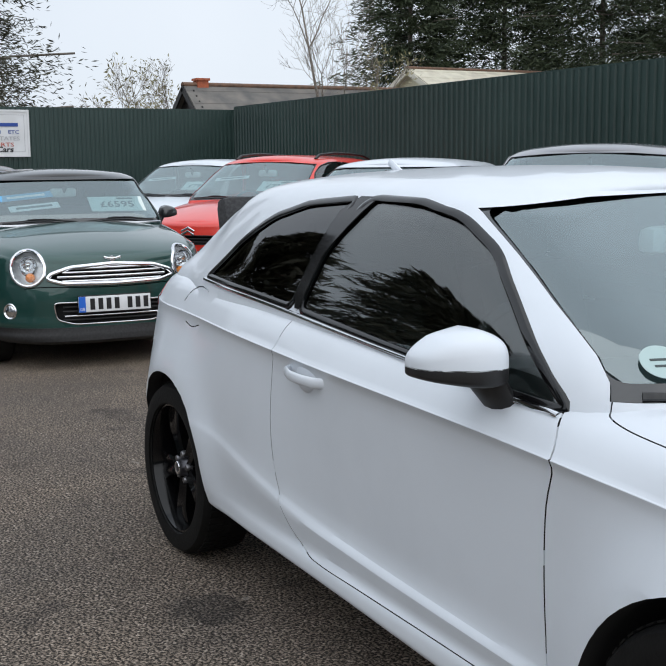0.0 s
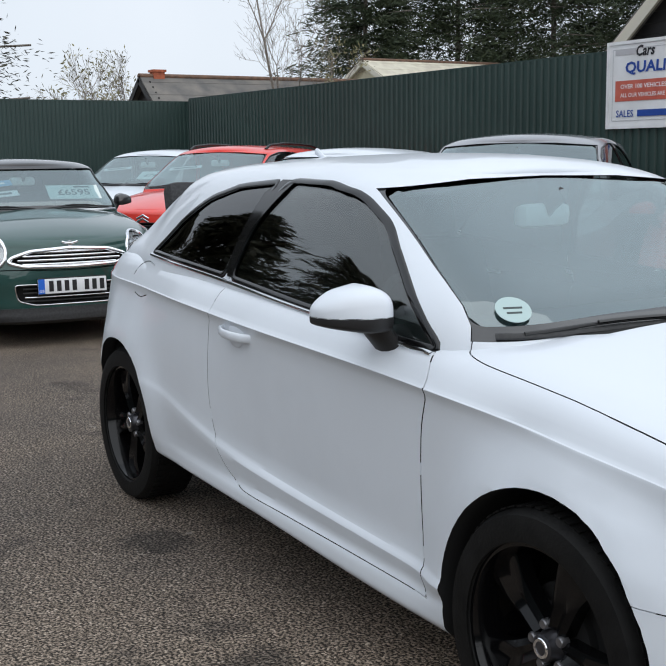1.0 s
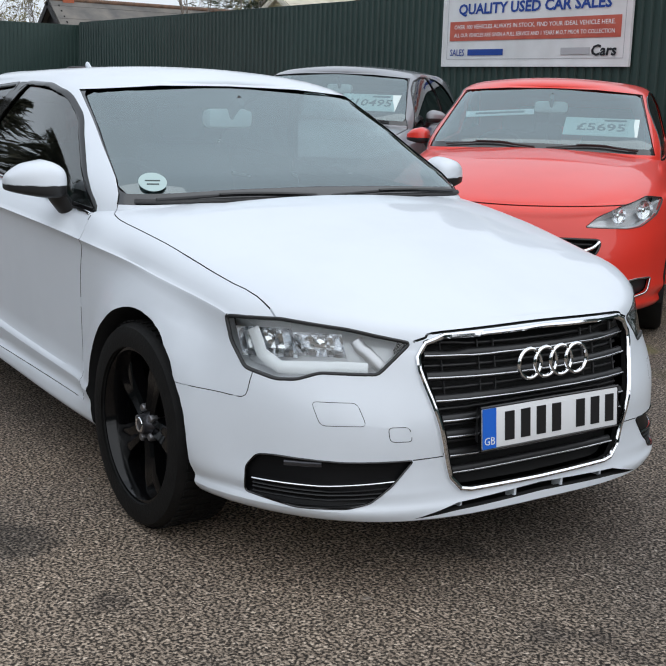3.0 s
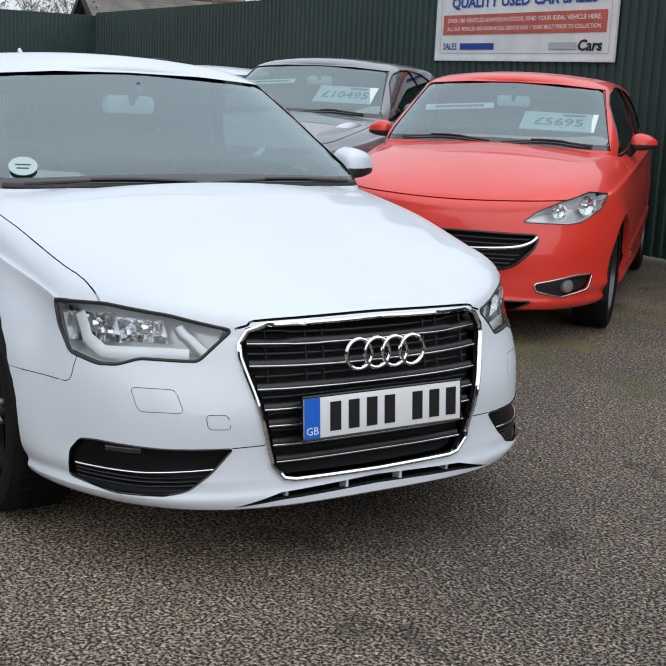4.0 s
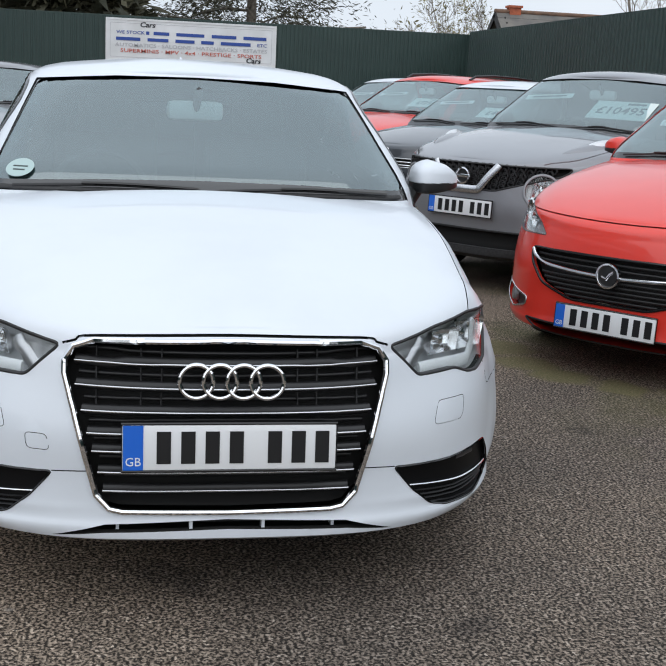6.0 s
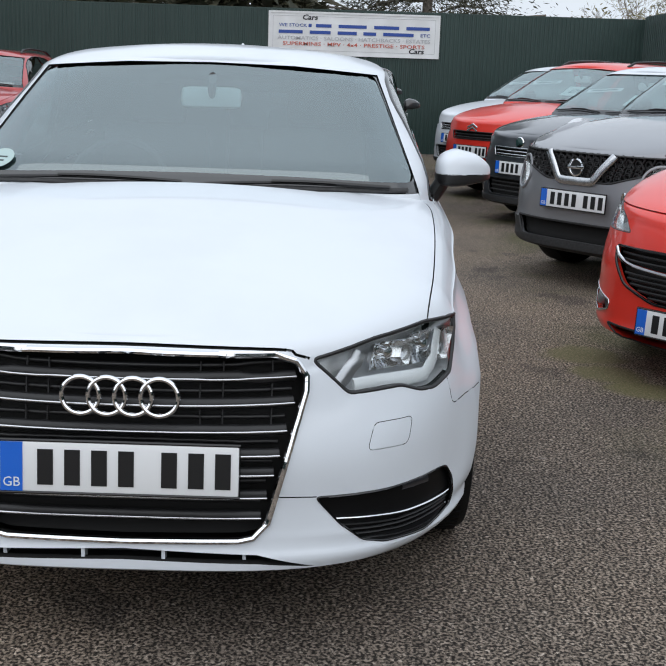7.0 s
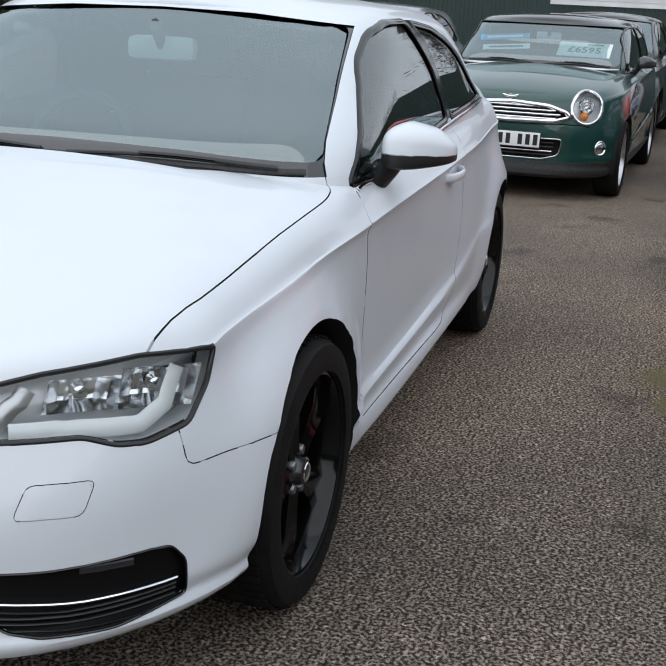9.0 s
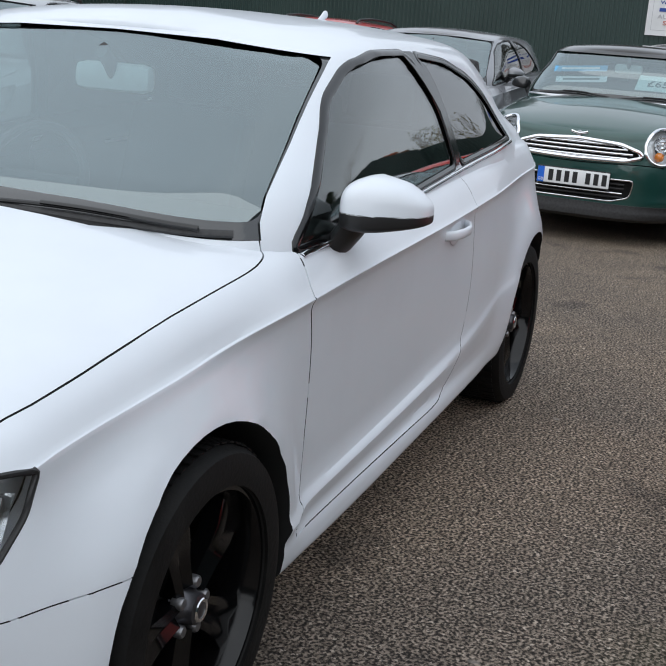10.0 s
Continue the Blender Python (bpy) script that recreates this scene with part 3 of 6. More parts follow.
def side_mirror(parent, x, y, z, cap, scale=1.0):
    side = 1 if y > 0 else -1
    holder = part("door_mirror", mirror_foot(side, scale), SATIN_BLACK, parent, "black mirror foot", m=pose(x, y, z))
    bm = bmesh.new()
    bmesh.ops.create_uvsphere(bm, u_segments=32, v_segments=24, radius=1)
    bmesh.ops.rotate(bm, verts=bm.verts, matrix=Matrix.Rotation(math.pi / 2, 3, "X"))
    for v in bm.verts:
        q = v.co
        q.x, q.y, q.z = (math.copysign(abs(c) ** e, c) for c, e in zip(q, (0.60, 0.62, 0.52 if q.z > 0 else 0.34)))
        u = (q.y + 1) / 2
        top, bot = float(np.interp(u, (0, 0.35, 0.7, 1), (0.070, 0.080, 0.066, 0.040))), float(np.interp(u, (0, 0.4, 1), (0.042, 0.040, 0.022)))
        q.z *= top if q.z > 0 else bot
        q.x *= float(np.interp(u, (0, 0.5, 1), (0.112, 0.102, 0.062))) if q.x > 0 else 0.038
        q.x -= 0.028 * u
        q.y *= 0.090 * side
        q *= scale
    bmesh.ops.recalc_face_normals(bm, faces=bm.faces)
    me = mesh_of("cap", bm, cap)
    lo = prism([(-1, -1), (1, -1), (1, 0.001 * scale), (-1, 0.001 * scale)], *SIDE, -1, 1)
    hi = prism([(-1, 1), (1, 1), (1, 0.003 * scale), (-1, 0.003 * scale)], *SIDE, -1, 1)
    off = Matrix.Translation((0.0, 0.088 * side * scale, 0.088 * scale))
    up, dn = boolean(me.copy(), [("DIFFERENCE", lo)]), boolean(me, [("DIFFERENCE", hi)])
    part("cap", up, cap, holder, "painted mirror cap", m=off)
    part("lower_shell", dn, SATIN_BLACK, holder, "black lower shell", m=off)
    bm = lathe(bmesh.new(), [(0.001, 0), (1, 0), (1, 0.004), (0.001, 0.004)], 24, "x")
    bmesh.ops.scale(bm, verts=bm.verts, vec=(1, 0.085 * scale, 0.045 * scale))
    part("mirror_glass", bm, MIRROR, holder, "mirror glass", m=off @ pose(-0.046 * scale, 0, 0.01))
    return holder


def mirror_foot(side, s):
    bm = bmesh.new()
    sweep(bm, [(0.02 * s, -0.040 * side * s, -0.025), (0.02 * s, -0.012 * side * s, 0.010 * s), (0.015 * s, 0.012 * side * s, 0.045 * s), (0.008 * s, 0.035 * side * s, 0.085 * s)], 0.105 * s, 0.050 * s, normals=[(0, side, 0.3)] * 4, seg=12)
    return bm


def wiper(parent, pts, normals):
    w = part("wiper", sweep(bmesh.new(), pts, 0.011, 0.010, normals), SATIN_BLACK, parent, "black wiper blade")
    part("wiper_arm", sweep(bmesh.new(), [p + n * 0.010 for p, n in zip(pts[: len(pts) // 2 + 2], normals)], 0.010, 0.008, normals[: len(pts) // 2 + 2]), GLOSS_BLACK, w, "black wiper arm")
    return w


def seat(parent, x, y, z, s=1.0):
    st = part("seat", boxed(0, 0, 0.08, 0.5 * s, 0.5 * s, 0.16, bevel=0.05), CLOTH, parent, "dark cloth seat", m=pose(x, y, z))
    part("backrest", boxed(0, 0, 0.30, 0.13, 0.48 * s, 0.60, bevel=0.05), CLOTH, st, m=pose(-0.24 * s, 0, 0.12, 0, -18, 0))
    part("head_restraint", boxed(0, 0, 0.09, 0.10, 0.26, 0.17, bevel=0.04), CLOTH, st, m=pose(-0.44 * s, 0, 0.70, 0, -12, 0))
    return st


def shell(sp, car, body_paint, openings=(), grooves=(), names=None, roof_paint=None, two_window=True, privacy=True, dark_frame=True):
    """The cut body with its panes, trims, liners and seats. Gives the search trees of the outer tub and cab."""
    lo, up = sp.lower(), sp.upper()
    tree_lo, tree_up = BVHTree.FromBMesh(lo), BVHTree.FromBMesh(up)
    raw_f, raw_r = window_polys(sp)
    front, rear = rounded(raw_f, 0.045, 4), rounded(raw_r, 0.04, 4)
    scr = screen_poly(sp)
    cuts = [("UNION", up), ("DIFFERENCE", sp.lower(0.022)), ("DIFFERENCE", sp.upper(0.026))]
    for poly in (front, rear):
        cuts.append(("DIFFERENCE", prism(poly, *SIDE, -1.3, 1.3)))
    cuts.append(("DIFFERENCE", prism(scr, *FRONT, sp.gx(-1.25), sp.gx(-0.1))))
    rw = sp.zm(1.04), sp.zm(1.20)
    cuts.append(("DIFFERENCE", prism([(-0.52, rw[0]), (0.52, rw[0]), (0.45, rw[1]), (-0.45, rw[1])], *FRONT, -sp.wb - 0.15, -sp.wb - 1.2)))
    for wx in (0, -sp.wb):
        for sd in (1, -1):
            c = lathe(bmesh.new(), [(sp.arch, 0.50 * sd), (sp.arch, 1.1 * sd)], 56)
            bmesh.ops.translate(c, verts=c.verts, vec=(wx, 0, sp.wheel + 0.01))
            cuts.append(("DIFFERENCE", c))
            c = prism([(wx - sp.arch, 0.0), (wx + sp.arch, 0.0), (wx + sp.arch, sp.wheel + 0.01), (wx - sp.arch, sp.wheel + 0.01)], *SIDE, 0.5 * sd, 1.1 * sd)
            cuts.append(("DIFFERENCE", c))
    cuts += [("DIFFERENCE", c) for c in openings]
    cuts += [("DIFFERENCE", c) for c in grooves]
    me = boolean(lo, cuts)
    body = None

    def shade_inside(ob):
        """Unpainted inside of a panel; gap walls and arch edges blackened as painted-in shade."""
        if sp.fine < 1:
            return
        md = ob.data
        md.materials.append(DARK)
        out = [tree_lo.find_nearest(v.co, 0.003)[0] is not None or tree_up.find_nearest(v.co, 0.003)[0] is not None for v in md.vertices]
        for f in md.polygons:
            c = f.center
            lip = abs(c.y) > 0.5 and abs(f.normal.y) < 0.6 and min(math.hypot(c.x - wx, max(0.0, c.z - sp.wheel - 0.01)) for wx in (0.0, -sp.wb)) < sp.arch + 0.004
            if lip or sum(out[i] for i in f.vertices) < 0.6 * len(f.vertices):
                f.material_index = 1

    pieces = sorted(islands(me), key=lambda q: -q[2])
    for bm, mid, size in pieces:
        if body is None:
            body = part("body", bm, body_paint, car, "painted body shell with roof and pillars", smooth=28)
            shade_inside(body)
            continue
        if size < 12:
            bm.free()
            continue
        if abs(mid.y) > 0.5 and mid.x < -0.3:
            nm, lb = "door", "painted door"
        elif abs(mid.y) < 0.2 and mid.z > sp.zm(0.68):
            nm, lb = "bonnet", "painted bonnet"
        else:
            nm, lb = "bumper", "painted bumper panel"
        shade_inside(part(nm, bm, body_paint, car, lb, smooth=28))
    # panes
    grown = screen_poly(sp, 0.006)
    zmid = sp.zm(1.12)
    inner = rounded([(y * 0.982, z + (0.034 if z < zmid else 0.0)) for y, z in screen_poly(sp)], 0.030, 5)
    ws = part("windscreen", pane_grid(inner, cast_front, tree_up, 16, 30), WINDSCREEN, car, "clear windscreen glass", smooth=60)
    ws.data.materials.append(CLEAR)
    ws.data.polygons.foreach_set("material_index", [int(f.normal.x < 0) for f in ws.data.polygons])
    base = boolean(sp.upper(0.005), [("DIFFERENCE", sp.upper(0.009))])
    part("screen_border", boolean(base, [("INTERSECT", prism(grown, *FRONT, sp.gx(-1.3), sp.gx(-0.02))), ("DIFFERENCE", prism(inner, *FRONT, sp.gx(-1.4), sp.gx(0.1)))]), FRIT, ws, "black border of the windscreen", smooth=30)
    for sd in (1, -1):
        for poly, gm, nm in ((front, SIDEGLASS, "front_side_window"), (rear, PRIVACY if privacy else SIDEGLASS, "rear_side_window")):
            cx = sum(p[0] for p in poly) / len(poly)
            cz = sum(p[1] for p in poly) / len(poly)
            g = [(cx + (x - cx) * 1.01, cz + (z - cz) * 1.02) for x, z in poly]
            w = part(nm, pane_grid(g, cast_side, tree_up, 14, 16, side=sd), gm, car, "side window glass", smooth=60)
            g = [(cx + (x - cx) * 1.012, cz + (z - cz) * 1.025) for x, z in poly]
            ps, ns = on(tree_up, dense(g, 0.03), cast_side, 0.0, side=sd)
            part("seal", sweep(bmesh.new(), ps, 0.026 if sp.fine == 1 else 0.015, 0.008, ns, closed=True), GLOSS_BLACK, w, "black window surround")
        if dark_frame:
            pil = [(raw_f[5][0] + 0.04, raw_f[5][1] + 0.005), raw_f[6], raw_f[7], raw_r[7], raw_r[8], (raw_r[0][0] - 0.04, raw_r[0][1] + 0.007)]
            part("pillar_cover", pane_grid(pil, cast_side, tree_up, 8, 4, sink=-0.004, side=sd), GLOSS_BLACK, car, "gloss black pillar cover", smooth=30)
    rp = [(-0.54, rw[0] - 0.02), (0.54, rw[0] - 0.02), (0.47, rw[1] + 0.02), (-0.47, rw[1] + 0.02)]
    part("rear_window", pane_grid(rp, cast_rear, tree_up, 8, 12), PRIVACY, car, "tinted rear window", smooth=60)
    # liners, floor and cabin
    for wx in (0, -sp.wb):
        for sd in (1, -1):
            rim_y = (0.80 if wx == 0 else 0.77) if sp.wide else (0.846 if wx == 0 else 0.80)
            bm = lathe(bmesh.new(), [(sp.arch + 0.004, rim_y * sd * sp.W / 0.881), (sp.arch + 0.004, 0.52 * sd), (0.05, 0.52 * sd), (0.05, 0.515 * sd), (sp.arch + 0.010, 0.515 * sd), (sp.arch + 0.010, rim_y * sd * sp.W / 0.881)], 40)
            bmesh.ops.delete(bm, geom=[v for v in bm.verts if v.co.z < -0.12], context="VERTS")
            part("arch_liner", bm, DARK, car, "black wheel arch liner", m=pose(wx, 0, sp.wheel + 0.01))
    part("floor_pan", boxed(-sp.wb / 2 + 0.1, 0, 0.26, sp.wb - 0.85, 1.4, 0.05, bevel=0.02), DARK, car, "dark floor pan")
    dx = sp.gx(-0.42)
    z0 = sp.zm(0.93)
    dash = bmesh.new()
    box(dash, dx - 0.28, 0, z0 - 0.13, 0.62, 1.38, 0.22, bevel=0.06)
    part("dashboard", dash, CABIN, car, "dark plastic dashboard")
    for sd in (1, -1):
        seat(car, dx - 1.25, 0.36 * sd, 0.36)
        seat(car, dx - 2.05, 0.34 * sd, 0.42)
    hl = part("steering_wheel", sweep(bmesh.new(), [(0, 0.18 * math.cos(q), 0.18 * math.sin(q)) for q in np.linspace(0, 2 * math.pi, 25)[:-1]], 0.03, 0.03, [(1, 0, 0)] * 24, closed=True), CABIN, car, "black steering wheel", m=pose(dx - 0.68, -0.36, z0 - 0.06, 0, -22, 0))
    part("wheel_spoke", boxed(0, 0, 0, 0.04, 0.34, 0.07, bevel=0.015), CABIN, hl, "wheel hub")
    mp, mn = cast_front(tree_up, 0, sp.zm(1.285))
    rm = part("rear_view_mirror", boxed(0, 0, 0, 0.06, 0.22, 0.075, bevel=0.028), MIRROR_BACK, car, "pale grey rear-view mirror", m=pose(mp.x - 0.10, 0, mp.z - 0.075, 0, 0, 8))
    part("mirror_stem", sweep(bmesh.new(), [(0, 0, 0), (0.04, 0, 0.04), (0.085, 0, 0.07)], 0.05, 0.03, [(0, 1, 0)] * 3), CABIN, rm, "mirror stem")
    return tree_lo, tree_up, body


def headlamp(sp, car, tree, poly, az, side, cab_tree=None, chrome_drl=True, balls=((0.45, 0.0), (0.0, 0.0)), depth=0.10):
    """A lamp in the opening poly (s, z) seen from azimuth az: clear lens, grey bowl, reflectors and a light strip."""
    fr = az_frame(az, side)
    sh = boolean(sp.lower(0.003), [("DIFFERENCE", sp.lower(0.008)), ("INTERSECT", prism(poly, *fr, 0.1, 2.0))])
    lamp = part("headlight", sh, LENS, car, "clear headlight with grey bowl", smooth=30)
    bowl = boolean(sp.lower(depth), [("DIFFERENCE", sp.lower(depth + 0.008)), ("INTERSECT", prism([(s, z) for s, z in poly], *fr, 0.1, 2.0))])
    part("bowl", bowl, LAMP_BOWL, lamp, "grey lamp bowl", smooth=30)
    n = Vector(fr[3])
    cs = sum(p[0] for p in poly) / len(poly)
    cz = sum(p[1] for p in poly) / len(poly)
    rim_p, rim_n = on(tree, dense(poly, 0.02), lambda t, a, b, **k: cast_az(t, a, b, az, side), -0.004)
    part("gasket", sweep(bmesh.new(), rim_p, 0.011 if sp.wide else 0.006, 0.012, rim_n, closed=True), SATIN_BLACK, lamp, "black edge of the lamp")
    walls = bmesh.new()
    k = len(rim_p)
    a = [walls.verts.new(p) for p in rim_p]
    b = [walls.verts.new(p - n * depth * 1.15) for p in rim_p]
    for i in range(k):
        walls.faces.new((a[i], a[(i + 1) % k], b[(i + 1) % k], b[i]))
    part("lamp_wall", walls, LAMP_BOWL, lamp, "bright side of the lamp", smooth=30)
    w = max(p[0] for p in poly) - min(p[0] for p in poly)
    h = max(p[1] for p in poly) - min(p[1] for p in poly)
    for fs, fz, rad in balls:
        s, z = cs + fs * w, cz + fz * h
        p, _ = cast_az(tree, s, z, az, side)
        if p is None:
            continue
        q = n.to_track_quat("X", "Z").to_matrix().to_4x4()
        if isinstance(rad, tuple):
            bm = bmesh.new()
            hw, hh = rad
            grid = []
            for a in range(13):
                u = a / 6 - 1
                grid.append([bm.verts.new((-0.028 - 0.042 * (1 - u ** 4) * (1 - v ** 4) - 0.003 * (a % 2), u * hw + 0.25 * v * hh * side, v * hh)) for v in (c / 5 - 1 for c in range(11))])
            for r0, r1 in zip(grid, grid[1:]):
                for c in range(10):
                    bm.faces.new((r0[c], r1[c], r1[c + 1], r0[c + 1]))
            rf = part("reflector", bm, REFLECTOR, lamp, "ribbed chrome reflector chamber", smooth=20, m=Matrix.Translation(p) @ q)
            part("bulb", lathe(bmesh.new(), [(0.001, -0.035), (0.014, -0.04), (0.014, -0.07), (0.001, -0.07)], 16, "x"), CHROME, rf, "bulb shield")
            continue
        prof = [(rad, -0.02), (rad * 0.92, -0.032), (rad * 0.6, -0.058), (rad * 0.2, -0.07), (0.001, -0.07)]
        bm = lathe(bmesh.new(), prof + [(0.001, -0.074), (rad, -0.03), (rad, -0.02)], 28, "x")
        q = n.to_track_quat("X", "Z").to_matrix().to_4x4()
        rf = part("reflector", bm, REFLECTOR, lamp, "chrome reflector bowl", m=Matrix.Translation(p) @ q)
        part("bulb", lathe(bmesh.new(), [(0.001, -0.03), (0.012, -0.034), (0.012, -0.07), (0.001, -0.07)], 16, "x"), CHROME, rf, "bulb shield")
    return lamp


# ---- ground and fences ----
def asphalt():
    m = mat("worn_asphalt", (0.08, 0.075, 0.07), 0.85, spec=0.2)
    n, l, b = nodes_of(m)
    co = n.new("ShaderNodeTexCoord")

    def noise_tex(scale, detail=3.0, kind="ShaderNodeTexNoise"):
        t = n.new(kind)
        t.inputs["Scale"].default_value = scale
        if kind == "ShaderNodeTexNoise":
            t.inputs["Detail"].default_value = detail
        l.new(co.outputs["Object"], t.inputs["Vector"])
        return t

    def ramp(src, stops):
        r = n.new("ShaderNodeValToRGB")
        while len(r.color_ramp.elements) < len(stops):
            r.color_ramp.elements.new(0.5)
        for e, (p, c) in zip(r.color_ramp.elements, stops):
            e.position, e.color = p, (*c, 1)
        l.new(src, r.inputs[0])
        return r

    def mix(kind, fac, a, c):
        x = n.new("ShaderNodeMixRGB")
        x.blend_type = kind
        if isinstance(fac, float):
            x.inputs[0].default_value = fac
        else:
            l.new(fac, x.inputs[0])
        l.new(a, x.inputs[1])
        if isinstance(c, tuple):
            x.inputs[2].default_value = (*c, 1)
        else:
            l.new(c, x.inputs[2])
        return x.outputs[0]

    stones = noise_tex(115, kind="ShaderNodeTexVoronoi")
    grain = noise_tex(105, 3)
    chips = ramp(stones.outputs["Color"], [(0.0, (0.072, 0.062, 0.053)), (0.45, (0.158, 0.137, 0.117)), (0.8, (0.25, 0.220, 0.190)), (1.0, (0.42, 0.385, 0.345))])
    gaps = ramp(grain.outputs[0], [(0.44, (0.085, 0.082, 0.08)), (0.57, (1.85, 1.78, 1.70))])
    c = mix("MULTIPLY", 0.9, chips.outputs[0], gaps.outputs[0])
    patch = ramp(noise_tex(0.9, 6).outputs[0], [(0.36, (0.74, 0.74, 0.755)), (0.64, (1.10, 1.06, 1.02))])
    c = mix("MULTIPLY", 0.8, c, patch.outputs[0])
    stain = ramp(noise_tex(2.3, 5).outputs[0], [(0.61, (1, 1, 1)), (0.68, (0.55, 0.56, 0.59))])
    c = mix("MULTIPLY", 0.8, c, stain.outputs[0])
    broad = ramp(noise_tex(0.33, 4).outputs[0], [(0.42, (0.78, 0.77, 0.77)), (0.60, (1.14, 1.09, 1.03))])
    c = mix("MULTIPLY", 0.95, c, broad.outputs[0])
    flecks = ramp(noise_tex(7.0, 2).outputs[0], [(0.735, (0, 0, 0)), (0.76, (0.55, 0.55, 0.55))])
    c = mix("MIX", flecks.outputs[0], c, (0.30, 0.27, 0.24))
    # moss at the bays' edge
    sep = n.new("ShaderNodeSeparateXYZ")
    l.new(co.outputs["Object"], sep.inputs[0])
    band = n.new("ShaderNodeMapRange")
    band.interpolation_type = "SMOOTHSTEP"
    band.inputs[1].default_value, band.inputs[2].default_value = 1.35, 2.0
    l.new(sep.outputs[1], band.inputs[0])
    moss_n = ramp(noise_tex(1.7, 7).outputs[0], [(0.48, (0, 0, 0)), (0.66, (0.6, 0.6, 0.6))])
    mm = n.new("ShaderNodeMath")
    mm.operation = "MULTIPLY"
    l.new(band.outputs[0], mm.inputs[0])
    l.new(moss_n.outputs[0], mm.inputs[1])
    c = mix("MIX", mm.outputs[0], c, (0.085, 0.085, 0.032))
    # oil stains beside the white car, and a mossy edge round the red one's bay
    warp = n.new("ShaderNodeVectorMath")
    warp.operation, warp.inputs[1].default_value = "MULTIPLY_ADD", (0.28, 0.28, 0.0)
    l.new(noise_tex(5.0, 5).outputs["Color"], warp.inputs[0])
    l.new(co.outputs["Object"], warp.inputs[2])

    def spot(x, y, r):
        d = n.new("ShaderNodeVectorMath")
        d.operation, d.inputs[1].default_value = "DISTANCE", (x + 0.14, y + 0.14, 0.0)
        l.new(warp.outputs[0], d.inputs[0])
        f = n.new("ShaderNodeMapRange")
        f.interpolation_type = "SMOOTHSTEP"
        f.inputs[1].default_value, f.inputs[2].default_value, f.inputs[3].default_value, f.inputs[4].default_value = r * 1.15, r * 0.55, 0.0, 0.75
        l.new(d.outputs["Value"], f.inputs[0])
        return f.outputs[0]

    for x, y, r in ((-0.86, -1.12, 0.17), (-0.62, -1.20, 0.12), (-2.0, -0.95, 0.13), (-0.06, -1.27, 0.17)):
        c = mix("MULTIPLY", spot(x, y, r), c, (0.34, 0.36, 0.39))
    for x, y, r in ((-2.2, 1.72, 0.20), (-1.85, 1.74, 0.18), (-1.58, 1.82, 0.16), (-1.35, 2.03, 0.16), (-1.18, 2.30, 0.16), (-1.10, 2.62, 0.18)):
        c = mix("MIX", spot(x, y, r), c, (0.15, 0.135, 0.060))
    l.new(c, b.inputs["Base Color"])
    rr = n.new("ShaderNodeMapRange")
    rr.inputs[3].default_value, rr.inputs[4].default_value = 0.7, 0.95
    l.new(noise_tex(0.9, 6).outputs[0], rr.inputs[0])
    l.new(rr.outputs[0], b.inputs["Roughness"])
    bp = n.new("ShaderNodeBump")
    bp.inputs["Strength"].default_value, bp.inputs["Distance"].default_value = 0.9, 0.008
    l.new(grain.outputs[0], bp.inputs["Height"])
    l.new(bp.outputs[0], b.inputs["Normal"])
    return m


bm = bmesh.new()
bmesh.ops.create_grid(bm, x_segments=8, y_segments=8, size=200)
tagged(new("ground", mesh_of("ground", bm, asphalt(), 0)), "worn brown-grey asphalt of the sales yard", "ground", kind="structure")

FENCE_G = varied(mat("green_fence_sheet", (0.017, 0.040, 0.035), 0.45), (0.015, 0.037, 0.032), (0.022, 0.047, 0.041), 1.5, rough=(0.35, 0.55), coords="Object")


def sheet_fence(name, a, b, height, period, depth, label):
    """A ribbed steel sheet fence from a to b, with a capping angle and rails behind."""
    a, b = Vector(a), Vector(b)
    d = (b - a)
    ln = d.length
    d.normalize()
    nrm = Vector((-d.y, d.x, 0))
    prof, k = [], int(ln / period)
    for i in range(k):
        s = i * period
        for u, o in ((0, 0), (0.30, 0), (0.42, 1), (0.78, 1), (0.90, 0)):
            prof.append((s + u * period, o * depth))
    prof.append((k * period, 0))
    bm = bmesh.new()
    rows = []
    for th in (0, 0.004):
        rows.append([[bm.verts.new(a + d * s + nrm * (o + th) + Vector((0, 0, z))) for s, o in prof] for z in (0.02, height)])
    for r0, r1 in rows:
        for i in range(len(prof) - 1):
            bm.faces.new((r0[i], r0[i + 1], r1[i + 1], r1[i]))
    for i in range(len(prof) - 1):
        bm.faces.new((rows[0][1][i], rows[0][1][i + 1], rows[1][1][i + 1], rows[1][1][i]))
    bmesh.ops.recalc_face_normals(bm, faces=bm.faces)
    f = tagged(new(name, mesh_of(name, bm, FENCE_G, 0)), label, "fence", kind="structure")
    m = Matrix.Translation(a) @ d.to_track_quat("X", "Z").to_matrix().to_4x4()
    part("capping", boxed(ln / 2, 0.0 + depth / 2, height + 0.004, ln, depth + 0.02, 0.022, m), FENCE_G, f, "green capping strip", smooth=0)
    for z in (0.5, 1.9):
        part("rail", boxed(ln / 2, depth - 0.045, z, ln, 0.05, 0.09, m), FENCE_G, f, "", smooth=0)
    return f


